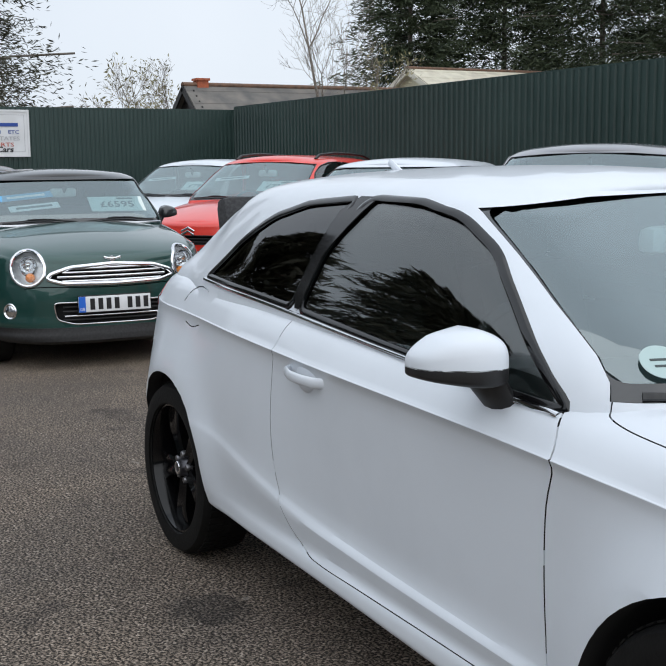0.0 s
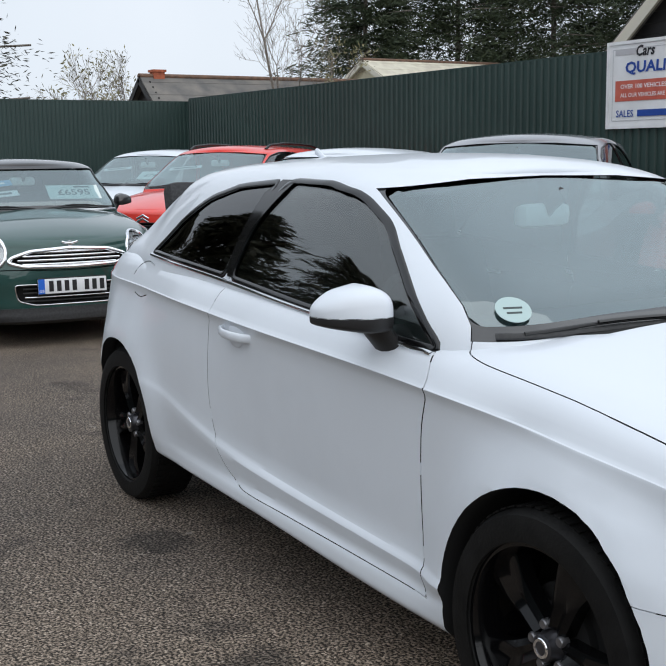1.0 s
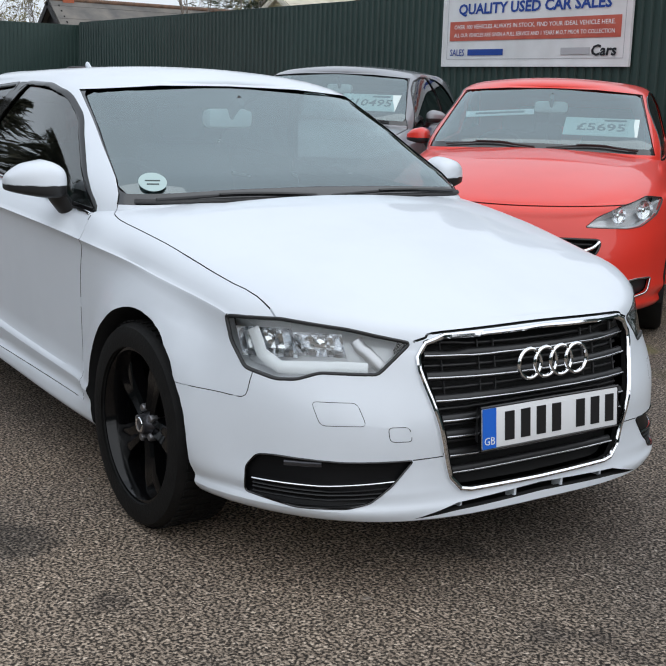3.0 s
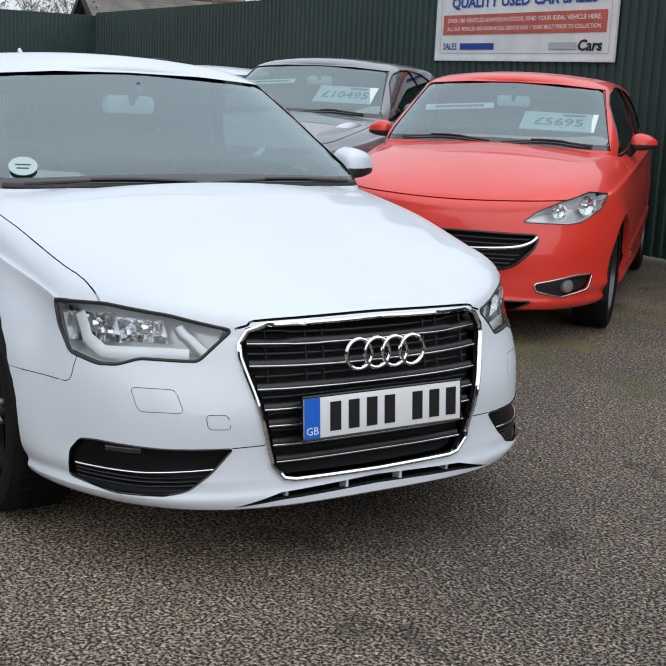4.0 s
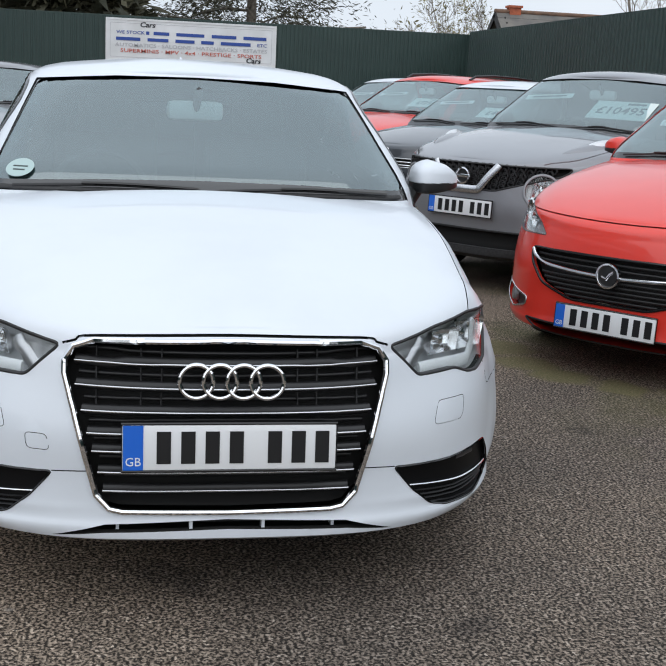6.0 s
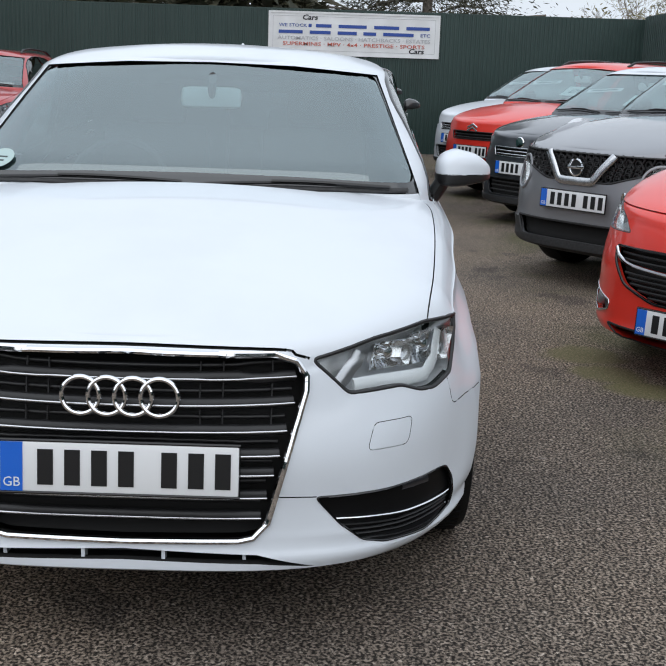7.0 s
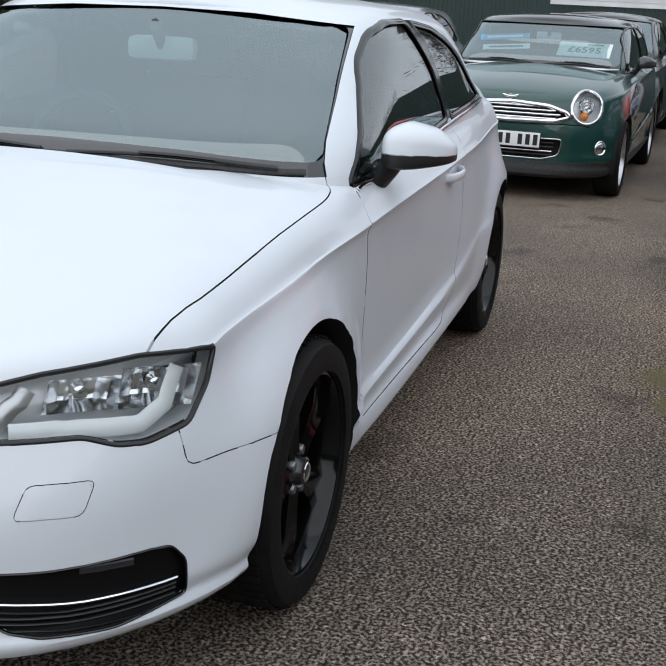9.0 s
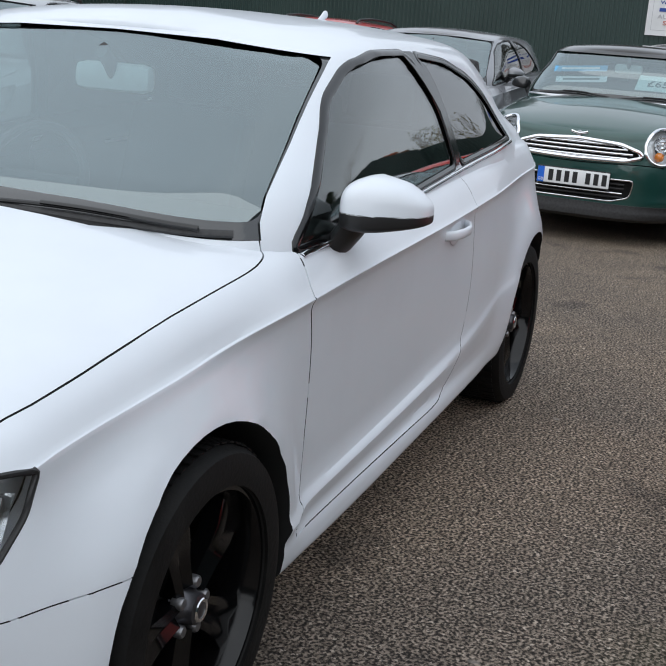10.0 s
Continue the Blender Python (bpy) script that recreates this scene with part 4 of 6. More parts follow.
sheet_fence("fence_side", (9.0, 5.78, 0), (-16.2, 5.50, 0), 2.34, 0.105, -0.022, "dark green ribbed steel fence along the parking bays")
sheet_fence("fence_back", (-16.2, 5.50, 0), (-16.2, -9.5, 0), 2.29, 0.070, -0.010, "dark green finely ribbed steel fence across the yard's end")
sheet_fence("fence_far_side", (-16.2, -9.5, 0), (9.0, -9.5, 0), 2.34, 0.105, -0.022, "dark green ribbed steel fence opposite the bays")
sheet_fence("fence_entrance", (9.0, -9.5, 0), (9.0, 5.78, 0), 1.2, 0.105, -0.022, "low dark green steel fence behind the walk")


# ---- the white three-door hatchback ----
def mirrored(poly):
    return [(-a, b) for a, b in poly]


# tub of the white car, with a sharp shoulder line and a ridge low on the doors: nose x, tail x, corner power, heights at TUB_ST
# and half widths at WIDE_ST
WIDE_ST = (0.87, 0.45, 0.34, 0.22, 0.11, 0.0, -0.43, -1.3, -1.9, -2.6, -3.3)
SHARP_TUB = [
    (0.66, -3.10, 2.4, (0.16, 0.16, 0.17, 0.17, 0.20, 0.26), (0.7, 0.7, 0.6756, 0.6489, 0.6244, 0.6, 0.6, 0.6, 0.6, 0.6, 0.62)),
    (0.80, -3.25, 3.0, (0.188, 0.19, 0.190, 0.225, 0.245, 0.30), (0.8, 0.8, 0.7878, 0.7744, 0.7622, 0.75, 0.745, 0.745, 0.745, 0.74, 0.74)),
    (0.885, -3.33, 3.5, (0.215, 0.215, 0.218, 0.252, 0.268, 0.34), (0.85, 0.85, 0.8402, 0.8296, 0.8198, 0.81, 0.818, 0.828, 0.82, 0.79, 0.78)),
    (0.884, -3.34, 3.7, (0.242, 0.242, 0.244, 0.272, 0.288, 0.37), (0.87, 0.87, 0.8578, 0.8444, 0.8322, 0.82, 0.836, 0.846, 0.838, 0.8, 0.79)),
    (0.878, -3.35, 3.7, (0.262, 0.262, 0.278, 0.302, 0.318, 0.41), (0.862, 0.862, 0.8517, 0.8405, 0.8303, 0.82, 0.834, 0.843, 0.838, 0.805, 0.8)),
    (0.874, -3.355, 3.7, (0.285, 0.285, 0.312, 0.332, 0.37, 0.45), (0.872, 0.87, 0.8583, 0.8455, 0.8337, 0.822, 0.825, 0.825, 0.832, 0.815, 0.81)),
    (0.873, -3.36, 3.5, (0.31, 0.31, 0.350, 0.392, 0.55, 0.50), (0.886, 0.876, 0.8643, 0.8515, 0.8397, 0.828, 0.833, 0.834, 0.848, 0.825, 0.82)),
    (0.873, -3.36, 3.4, (0.36, 0.365, 0.380, 0.424, 0.585, 0.55), (0.876, 0.872, 0.8608, 0.8485, 0.8372, 0.826, 0.818, 0.814, 0.84, 0.825, 0.82)),
    (0.884, -3.36, 3.1, (0.46, 0.52, 0.60, 0.64, 0.70, 0.66), (0.878, 0.868, 0.8582, 0.8476, 0.8378, 0.828, 0.822, 0.824, 0.838, 0.825, 0.81)),
    (0.880, -3.34, 2.45, (0.57, 0.67, 0.800, 0.838, 0.876, 0.885), (0.856, 0.858, 0.8202, 0.7991, 0.793, 0.797, 0.826, 0.832, 0.828, 0.792, 0.78)),
    (0.868, -3.31, 2.36, (0.645, 0.722, 0.830, 0.868, 0.906, 0.918), (0.837, 0.862, 0.8221, 0.8005, 0.7948, 0.8, 0.838, 0.846, 0.838, 0.795, 0.77)),
    (0.866, -3.305, 2.37, (0.649, 0.726, 0.834, 0.872, 0.91, 0.922), (0.8325, 0.8575, 0.8176, 0.796, 0.7903, 0.7955, 0.8335, 0.8415, 0.8335, 0.7905, 0.7655)),
    (0.855, -3.20, 2.55, (0.692, 0.765, 0.882, 0.930, 0.985, 1.00), (0.784, 0.822, 0.789, 0.7728, 0.7709, 0.779, 0.8, 0.806, 0.796, 0.755, 0.74)),
    (0.838, -3.12, 2.6, (0.712, 0.792, 0.915, 0.957, 1.002, 1.02), (0.749, 0.775, 0.7471, 0.736, 0.7381, 0.75, 0.762, 0.772, 0.765, 0.725, 0.71)),
    (0.805, -3.05, 2.6, (0.732, 0.816, 0.942, 0.972, 1.01, 1.03), (0.665, 0.69, 0.6635, 0.654, 0.6573, 0.67, 0.69, 0.7, 0.69, 0.65, 0.64)),
]

# half widths of its greenhouse, drawn in towards the tail
CAB_WIDE_ST = (0.0, -1.4, -2.05, -2.4, -2.7, -3.2)
CAB_WIDE = [
    (0.80, 0.80, 0.80, 0.79, 0.735, 0.70), (0.775, 0.775, 0.775, 0.762, 0.712, 0.68), (0.735, 0.735, 0.735, 0.705, 0.635, 0.56),
    (0.69, 0.69, 0.69, 0.645, 0.56, 0.48), (0.642, 0.642, 0.635, 0.575, 0.478, 0.40), (0.59, 0.59, 0.575, 0.51, 0.41, 0.34),
    (0.52, 0.52, 0.50, 0.44, 0.34, 0.28),
]


def white_hatchback():
    sp = Spec()
    sp.tub = [(ws[0], n, t, q, zs) for n, t, q, zs, ws in SHARP_TUB]
    sp.wide = (WIDE_ST, [ws for *_, ws in SHARP_TUB])
    sp.flare = [(0.0, sp.wheel, sp.arch + 0.015, 0.034, 0.075), (-sp.wb, sp.wheel, sp.arch + 0.010, 0.030, 0.090)]
    sp.wide_cab = (CAB_WIDE_ST, CAB_WIDE)
    tails = (0.0, 0.01, 0.045, 0.065, 0.07, 0.07, 0.07)
    sp.cab = [(w, n, t + d, q, zs) for (w, n, t, q, zs), d in zip(sp.cab, tails)]
    car = thing("hatchback_car", "white three-door hatchback car with black alloy wheels", "car")
    HAZ = 40
    hl = [(0.419, 0.775, 0.727), (0.44, 0.763, 0.66), (0.484, 0.74, 0.596), (0.56, 0.688, 0.577), (0.605, 0.652, 0.581), (0.653, 0.61, 0.602), (0.75, 0.492, 0.602), (0.79, 0.42, 0.685), (0.70, 0.56, 0.716), (0.569, 0.685, 0.733)]
    hl = rounded([(s_of(x, y, HAZ), z) for x, y, z in hl], 0.015, 3)
    grille = [(0.0, 0.707), (0.325, 0.701), (0.376, 0.684), (0.399, 0.650), (0.399, 0.618), (0.322, 0.325), (0.290, 0.290), (0.258, 0.283), (0.0, 0.279)]
    grille = grille + [(-y, z) for y, z in grille[1:-1]][::-1]
    FAZ = 35
    fog = [(0.83, 0.424, 0.379), (0.803, 0.472, 0.313), (0.775, 0.522, 0.267), (0.74, 0.57, 0.252), (0.644, 0.668, 0.246), (0.56, 0.785, 0.262), (0.545, 0.772, 0.335), (0.56, 0.745, 0.372), (0.60, 0.715, 0.377), (0.733, 0.579, 0.374)]
    fog = rounded([(s_of(x, y, FAZ), z) for x, y, z in fog], 0.012, 3)
    slot = [(-0.43, 0.219), (-0.30, 0.231), (0, 0.238), (0.30, 0.231), (0.43, 0.219), (0.30, 0.252), (0, 0.262), (-0.30, 0.252)]
    opn = [prism(grille, *FRONT, 0.72, 1.2), prism(slot, *FRONT, 0.72, 1.2)]
    for sd in (1, -1):
        opn.append(prism(hl, *az_frame(HAZ, sd), 0.45, 1.4))
        opn.append(prism(fog, *az_frame(FAZ, sd), 0.55, 1.5))
    gr = []
    for sd in (1, -1):
        ln = curve2([(0.572, 0.680 * sd), (0.40, 0.706 * sd), (0.2, 0.727 * sd), (0, 0.743 * sd), (-0.17, 0.752 * sd), (-0.28, 0.755 * sd), (-0.345, 0.750 * sd), (-0.385, 0.738 * sd), (-0.40, 0.715 * sd)], 5)
        gr.append(prism(strip(ln, 0.0034), *TOP, 0.66, 0.957))
        door = curve2([(-0.51, 0.945), (-0.482, 0.905), (-0.447, 0.832), (-0.470, 0.73), (-0.476, 0.60), (-0.470, 0.48), (-0.452, 0.36), (-0.437, 0.305), (-0.43, 0.292)], 4)
        gr.append(prism(strip(door, 0.0045), *SIDE, 0.70 * sd, 1.1 * sd))
        rest = curve2([(-0.425, 0.291), (-0.8, 0.300), (-1.2, 0.307), (-1.42, 0.310), (-1.52, 0.322), (-1.62, 0.37), (-1.70, 0.48), (-1.735, 0.62), (-1.728, 0.82), (-1.703, 0.896), (-1.685, 0.98), (-1.66, 1.02)], 4)
        gr.append(prism(strip(rest, 0.0024), *SIDE, 0.70 * sd, 1.1 * sd))
        seam = curve2([(0.20, 0.522), (0.312, 0.521), (0.426, 0.520), (0.490, 0.518), (0.512, 0.521), (0.522, 0.540), (0.524, 0.62)], 4)
        gr.append(prism(strip(seam, 0.0025), *SIDE, 0.62 * sd, 1.1 * sd))
        lp = rounded([(0.066, 0.530), (-0.055, 0.532), (-0.084, 0.474), (0.038, 0.470)], 0.015, 3)
        gr.append(prism(strip(lp + lp[:1], 0.0016), *az_frame(40, sd), 0.6, 1.4))
    fl = rounded([(0.442, 0.471), (0.495, 0.471), (0.490, 0.432), (0.434, 0.432)], 0.012, 3)
    gr.append(prism(strip([(-a, b) for a, b in fl], 0.0018), *FRONT, 0.6, 1.1))
    for sd in (1, -1):
        gr.append(prism(strip([(0.33 * sd, 0.385), (0.43 * sd, 0.380)], 0.003), *FRONT, 0.6, 1.1))
    edge = curve2([(-0.405, 0.688), (-0.376, 0.697), (-0.325, 0.711), (0, 0.719), (0.325, 0.711), (0.376, 0.697), (0.405, 0.688)], 5)
    gr.append(prism(strip(edge, 0.006), *FRONT, 0.70, 1.1))
    cap = curve2([(-2.35, 0.99), (-2.42, 1.00), (-2.50, 0.985), (-2.545, 0.94)], 5)
    cap2 = curve2([(-2.36, 0.875), (-2.43, 0.862), (-2.50, 0.873)], 5)
    for c in (cap, cap2):
        gr.append(prism(strip(c, 0.004), *SIDE, -0.60, -1.1))
    tl, tu, body = shell(sp, car, WHITE, opn, gr)
    # chrome strip along the side windows' sill and a thin black frame line
    front, rear = window_polys(sp)
    for sd in (1, -1):
        sill = curve2([(-0.49, 0.906), (-0.8, 0.928), (-1.2, 0.951), (-1.68, 0.984), (-2.05, 1.006), (-2.42, 1.026)], 6)
        outer = lambda t, x, z, side: max((q for q in (cast_side(tu, x, z, side), cast_side(tl, x, z, side)) if q[0] is not None), key=lambda q: abs(q[0].y))
        ps, ns = on(tu, sill, outer, 0.003, side=sd)
        part("sill_strip", sweep(bmesh.new(), ps, 0.014, 0.010, ns), CHROME, car, "chrome strip below the side windows")
        # handle in its recess
        p, n = cast_side(tl, -1.51, 0.832, sd)
        bm = sweep(bmesh.new(), [(0.10, -0.005 * sd, -0.006), (0.08, 0.022 * sd, -0.003), (0.03, 0.036 * sd, 0), (-0.03, 0.036 * sd, 0.002), (-0.08, 0.022 * sd, 0.005), (-0.10, -0.005 * sd, 0.006)], 0.030, 0.014, normals=[(0, sd, 0)] * 6, seg=12)
        h = part("door_handle", bm, WHITE, car, "white door handle", m=Matrix.Translation(p))
        bm = bmesh.new()
        bmesh.ops.create_uvsphere(bm, u_segments=24, v_segments=12, radius=1)
        bmesh.ops.scale(bm, verts=bm.verts, vec=(0.058, 0.006, 0.045))
        part("handle_dish", bm, WHITE, h, "handle dish")
        side_mirror(car, -0.70, 0.800 * sd, 0.895, WHITE, 1.06)
    # grille
    rim, nr = on(tl, dense(grille, 0.02), cast_front, 0.002)
    g = part("grille", sweep(bmesh.new(), rim, 0.016, 0.016, nr, closed=True), CHROME, car, "black slatted grille in a chrome frame")
    back = boolean(sp.lower(0.055), [("DIFFERENCE", sp.lower(0.065)), ("INTERSECT", prism([(y * 1.03, z) for y, z in grille], *FRONT, 0.5, 1.2))])
    part("grille_backing", back, DARK, g, "dark mesh behind the slats", smooth=30)
    slot_b = boolean(sp.lower(0.04), [("DIFFERENCE", sp.lower(0.05)), ("INTERSECT", prism([(y * 1.02, z * 1.0 + (z - 0.24) * 0.3) for y, z in slot], *FRONT, 0.5, 1.2))])
    part("slot_backing", slot_b, TRIM, car, "black lower air slot", smooth=30)
    for y in (-0.27, -0.09, 0.09, 0.27):
        part("slot_fin", boxed(0.855 if abs(y) < 0.2 else 0.835, y, 0.245, 0.035, 0.008, 0.034), WHITE, car, "white fin in the lower slot")
    for z in (0.655, 0.597, 0.538, 0.484, 0.438, 0.383, 0.336):
        hw = float(np.interp(z, (0.28, 0.33, 0.62, 0.65, 0.69), (0.25, 0.318, 0.395, 0.395, 0.36))) - 0.012
        ps, ns = on(tl, [(y, z) for y in np.linspace(-hw, hw, 25)], cast_front, -0.020)
        sl = part("slat", sweep(bmesh.new(), ps, 0.026, 0.020, ns), SATIN_BLACK, g, "black horizontal slat", smooth=60)
        ps, ns = on(tl, [(y, z - 0.004) for y in np.linspace(-hw, hw, 25)], cast_front, -0.008)
        part("slat_edge", sweep(bmesh.new(), ps, 0.006, 0.006, ns), CHROME_SATIN, sl, "thin bright edge", smooth=60)
        ps, ns = on(tl, [(y, z + 0.028) for y in np.linspace(-hw, hw, 25)], cast_front, -0.034)
        part("slat_fin", sweep(bmesh.new(), ps, 0.010, 0.010, ns), SATIN_BLACK, sl, "", smooth=60)
    for y in (-0.33, -0.22, -0.17, 0.17, 0.22, 0.33):
        ps, ns = on(tl, [(y, z) for z in (0.55, 0.60, 0.65, 0.69)], cast_front, -0.024)
        part("rib", sweep(bmesh.new(), ps, 0.004, 0.008, ns), TRIM, g, "", smooth=0)
    for i in range(4):
        y = -0.0855 + i * 0.057
        p, n = cast_front(tl, y, 0.619)
        bm = lathe(bmesh.new(), [(0.0405 + 0.0055 * math.cos(q), 0.005 * math.sin(q)) for q in np.linspace(0, 2 * math.pi, 9)[:-1]] + [(0.046, 0.0)], 40, "x")
        part("badge_ring", bm, CHROME, car, "chrome badge ring", m=pose(0.893 + 0.0015 * i, y, 0.619, 0, -4, 0))
    number_plate(car, pose(0.902, 0, 0.458, 0, -5, 0), "0000 000")
    part("plate_holder", boxed(0.882, 0, 0.462, 0.03, 0.50, 0.10, bevel=0.01), SATIN_BLACK, car, "black plate holder")
    # lamps
    for sd in (1, -1):
        lamp = headlamp(sp, car, tl, hl, HAZ, sd, balls=((0.19, 0.10, (0.075, 0.040)), (-0.10, 0.12, (0.065, 0.032))), depth=0.075)
        fr = az_frame(HAZ, sd)
        drl = [(0.50, 0.742, 0.700), (0.52, 0.724, 0.640), (0.565, 0.69, 0.610), (0.655, 0.61, 0.617), (0.735, 0.515, 0.616)]
        ps, ns = on(tl, dense([(s_of(x, y, HAZ) , z) for x, y, z in drl], 0.02, False), lambda t, a, b, **k: cast_az(t, a, b, HAZ, sd), -0.022)
        part("light_strip", sweep(bmesh.new(), ps, 0.034, 0.010, ns), LIGHT_GUIDE, lamp, "bright light guide")
        ps, ns = on(tl, dense([(s_of(0.716, 0.545, HAZ), 0.690), (s_of(0.755, 0.48, HAZ), 0.618)], 0.02, False), lambda t, a, b, **k: cast_az(t, a, b, HAZ, sd), -0.03)
        part("indicator", sweep(bmesh.new(), ps, 0.035, 0.010, ns), ALLOY, lamp, "pale indicator panel")
        # fog vents
        rimp, rn = on(tl, dense(fog, 0.02), lambda t, a, b, **k: cast_az(t, a, b, FAZ, sd), -0.002)
        v = part("fog_vent", sweep(bmesh.new(), rimp, 0.006, 0.010, rn, closed=True), GLOSS_BLACK, car, "black front air vent with a chrome strip")
        fb = boolean(sp.lower(0.012), [("DIFFERENCE", sp.lower(0.020)), ("INTERSECT", prism([(s * 1.0, z) for s, z in fog], *az_frame(FAZ, sd), 0.3, 1.5))])
        part("vent_backing", fb, VENT_BLACK, v, "black vent inside", smooth=30)
        for z, lift, mt, w in ((0.318, -0.006, CHROME, 0.007), (0.302, -0.011, SATIN_BLACK, 0.005), (0.290, -0.011, SATIN_BLACK, 0.005), (0.278, -0.011, SATIN_BLACK, 0.005), (0.266, -0.011, SATIN_BLACK, 0.005)):
            s0, s1 = s_of(0.81, 0.46, FAZ), s_of(0.556, 0.76, FAZ)
            ps, ns = on(tl, [(s, z + 0.012 * abs((s - s0) / (s1 - s0) - 0.5) - 0.02 * ((s - s0) / (s1 - s0))) for s in np.linspace(s0, s1, 14)], lambda t, a, b, **k: cast_az(t, a, b, FAZ, sd), lift)
            part("vent_bar", sweep(bmesh.new(), ps, w, 0.010, ns), mt, v, "chrome strip" if mt is CHROME else "", smooth=60)
        ps, ns = on(tl, [(s_of(0.61, 0.695, FAZ) , 0.358), (s_of(0.66, 0.655, FAZ), 0.361), (s_of(0.69, 0.625, FAZ), 0.362)], lambda t, a, b, **k: cast_az(t, a, b, FAZ, sd), -0.014)
        part("fog_lamp", sweep(bmesh.new(), ps, 0.018, 0.008, ns), ALLOY_DARK, v, "slim dark fog lamp")
    # tail lamps
    for sd in (1, -1):
        tlz = [(-3.34, 0.86), (-2.98, 0.88), (-2.93, 0.93), (-3.0, 0.985), (-3.3, 0.985)]
        tb = boolean(sp.lower(-0.003), [("DIFFERENCE", sp.lower(0.01)), ("INTERSECT", prism(tlz, *SIDE, 0.3 * sd, 1.1 * sd))])
        part("tail_light", tb, REDLENS, car, "red tail light", smooth=30)
    # cowl, wipers, fin, sticker
    ps, ns = on(tu, [(y, 0.957) for y in np.linspace(-0.68, 0.68, 30)], cast_front, 0.004)
    part("cowl_strip", sweep(bmesh.new(), ps, 0.018, 0.012, ns), TRIM, car, "black cowl strip")
    for y0, y1 in ((0.62, 0.05), (-0.02, -0.62)):
        pts = [(y, 0.960 + 0.010 * math.sin(math.pi * k / 11)) for k, y in enumerate(np.linspace(y0, y1, 12))]
        ps, ns = on(tu, pts, cast_front, 0.010)
        wiper(car, ps, ns)
    bm = bmesh.new()
    top = tu.ray_cast(Vector((-2.37, 0, 3)), Vector((0, 0, -1)))[0]
    hf = 0.040
    sweep(bm, [(0.04, 0, 0.0), (0.0, 0, hf * 0.5), (-0.028, 0, hf * 0.94), (-0.04, 0, hf)], 0.018, 0.03, normals=[(1, 0, 1)] * 4, seg=10)
    part("aerial_fin", bm, WHITE, car, "small white roof aerial", m=pose(-2.37, 0, top.z - 0.008))
    p, n = cast_front(tu, -0.604, 1.015)
    p2, n2 = cast_front(tu, -0.604, 1.030)
    q = n.to_track_quat("Z", "Y").to_matrix().to_4x4()
    bm = lathe(bmesh.new(), [(0.001, 0), (0.047, 0), (0.047, 0.0015), (0.001, 0.0015)], 40, "z")
    st = part("round_sticker", bm, STICKER, car, "pale green round sticker on the windscreen", m=Matrix.Translation(p + n * 0.002) @ q)
    for dy, w in ((0.006, 0.05), (-0.012, 0.04)):
        part("sticker_line", boxed(0, dy, 0.002, w, 0.006, 0.001), CARD_INK, st)
    for wx in (0.0, -sp.wb):
        for sd in (1, -1):
            wheel_parts(car, wx, (0.747 if wx == 0 else 0.722) * sd, 0.317, 0.215, RIM_BLACK, "five", spin=-14 if wx == 0 else 8)
    return car


white_hatchback()


# ---- the other cars ----
def placed(car, x, y, yaw, z=0.0):
    car.matrix_basis = pose(x, y, z, 0, 0, yaw)
    return car


def flat_card(car, tree, y, z, w, h, material, tilt=0.0, label="", ink=None, text="", back=0.014):
    """A card standing behind the windscreen at (y, z)."""
    p, n = cast_front(tree, y, z)
    q = n.to_track_quat("X", "Z").to_matrix().to_4x4()
    c = part("price_card" if text else "card", boxed(0, 0, 0, 0.003, w, h), material, car, label, m=Matrix.Translation(p - n * back) @ q @ pose(0, 0, 0, tilt, 0, 0))
    if text:
        me = text_mesh(text, h * 0.56, 0.0006, bold=0.008 * h)
        me.transform(pose(0.0025, 0, -0.01, 90, 0, 90))
        part("price", me, CARD_INK, c, "dark price figures", smooth=0)
        part("header_bar", boxed(0.0025, w * 0.18, h * 0.36, 0.001, w * 0.3, h * 0.10), CARD_INK, c)
    else:
        part("caption_bar", boxed(0.0025, 0, 0, 0.001, w * 0.72, h * 0.34), ink or CARD_INK, c)
    return c


def simple_wheels(sp, car, r, rim=ALLOY, style="multi"):
    for wx in (0.0, -sp.wb):
        for sd in (1, -1):
            wheel_parts(car, wx, (sp.track - 0.075) * sd, r, 0.2, rim, style, silver_cap=False)


def add_wipers(sp, car, tu):
    b = sp.zm(0.955)
    for y0, y1 in ((0.60, 0.05), (-0.02, -0.58)):
        pts = [(y, b + 0.010 + 0.018 * math.sin(math.pi * k / 9)) for k, y in enumerate(np.linspace(y0, y1, 10))]
        ps, ns = on(tu, pts, cast_front, 0.010)
        wiper(car, ps, ns)


def open_panel(sp, car, tl, poly, how, name, label, rim_mat, back_mat, depth=0.045, rim=0.016, az=None, side=1):
    """Frame and dark backing of an opening."""
    if az is None:
        ps, ns = on(tl, dense(poly, 0.03), cast_front, 0.002)
        fr = FRONT
    else:
        ps, ns = on(tl, dense(poly, 0.03), lambda t, a, b, **k: cast_az(t, a, b, az, side), 0.002)
        fr = az_frame(az, side)
    g = part(name, sweep(bmesh.new(), ps, rim, rim * 0.8, ns, closed=True), rim_mat, car, label)
    bk = boolean(sp.lower(depth), [("DIFFERENCE", sp.lower(depth + 0.01)), ("INTERSECT", prism(poly, *fr, 0.2, 1.6))])
    part("backing", bk, back_mat, g, "dark backing", smooth=30)
    return g


def bars_across(tl, g, zs, halfw, material, w, lift, name="slat", label=""):
    for z in zs:
        hw = halfw(z)
        ps, ns = on(tl, [(y, z) for y in np.linspace(-hw, hw, 15)], cast_front, lift)
        part(name, sweep(bmesh.new(), ps, w, w * 0.8, ns), material, g, label, smooth=60)


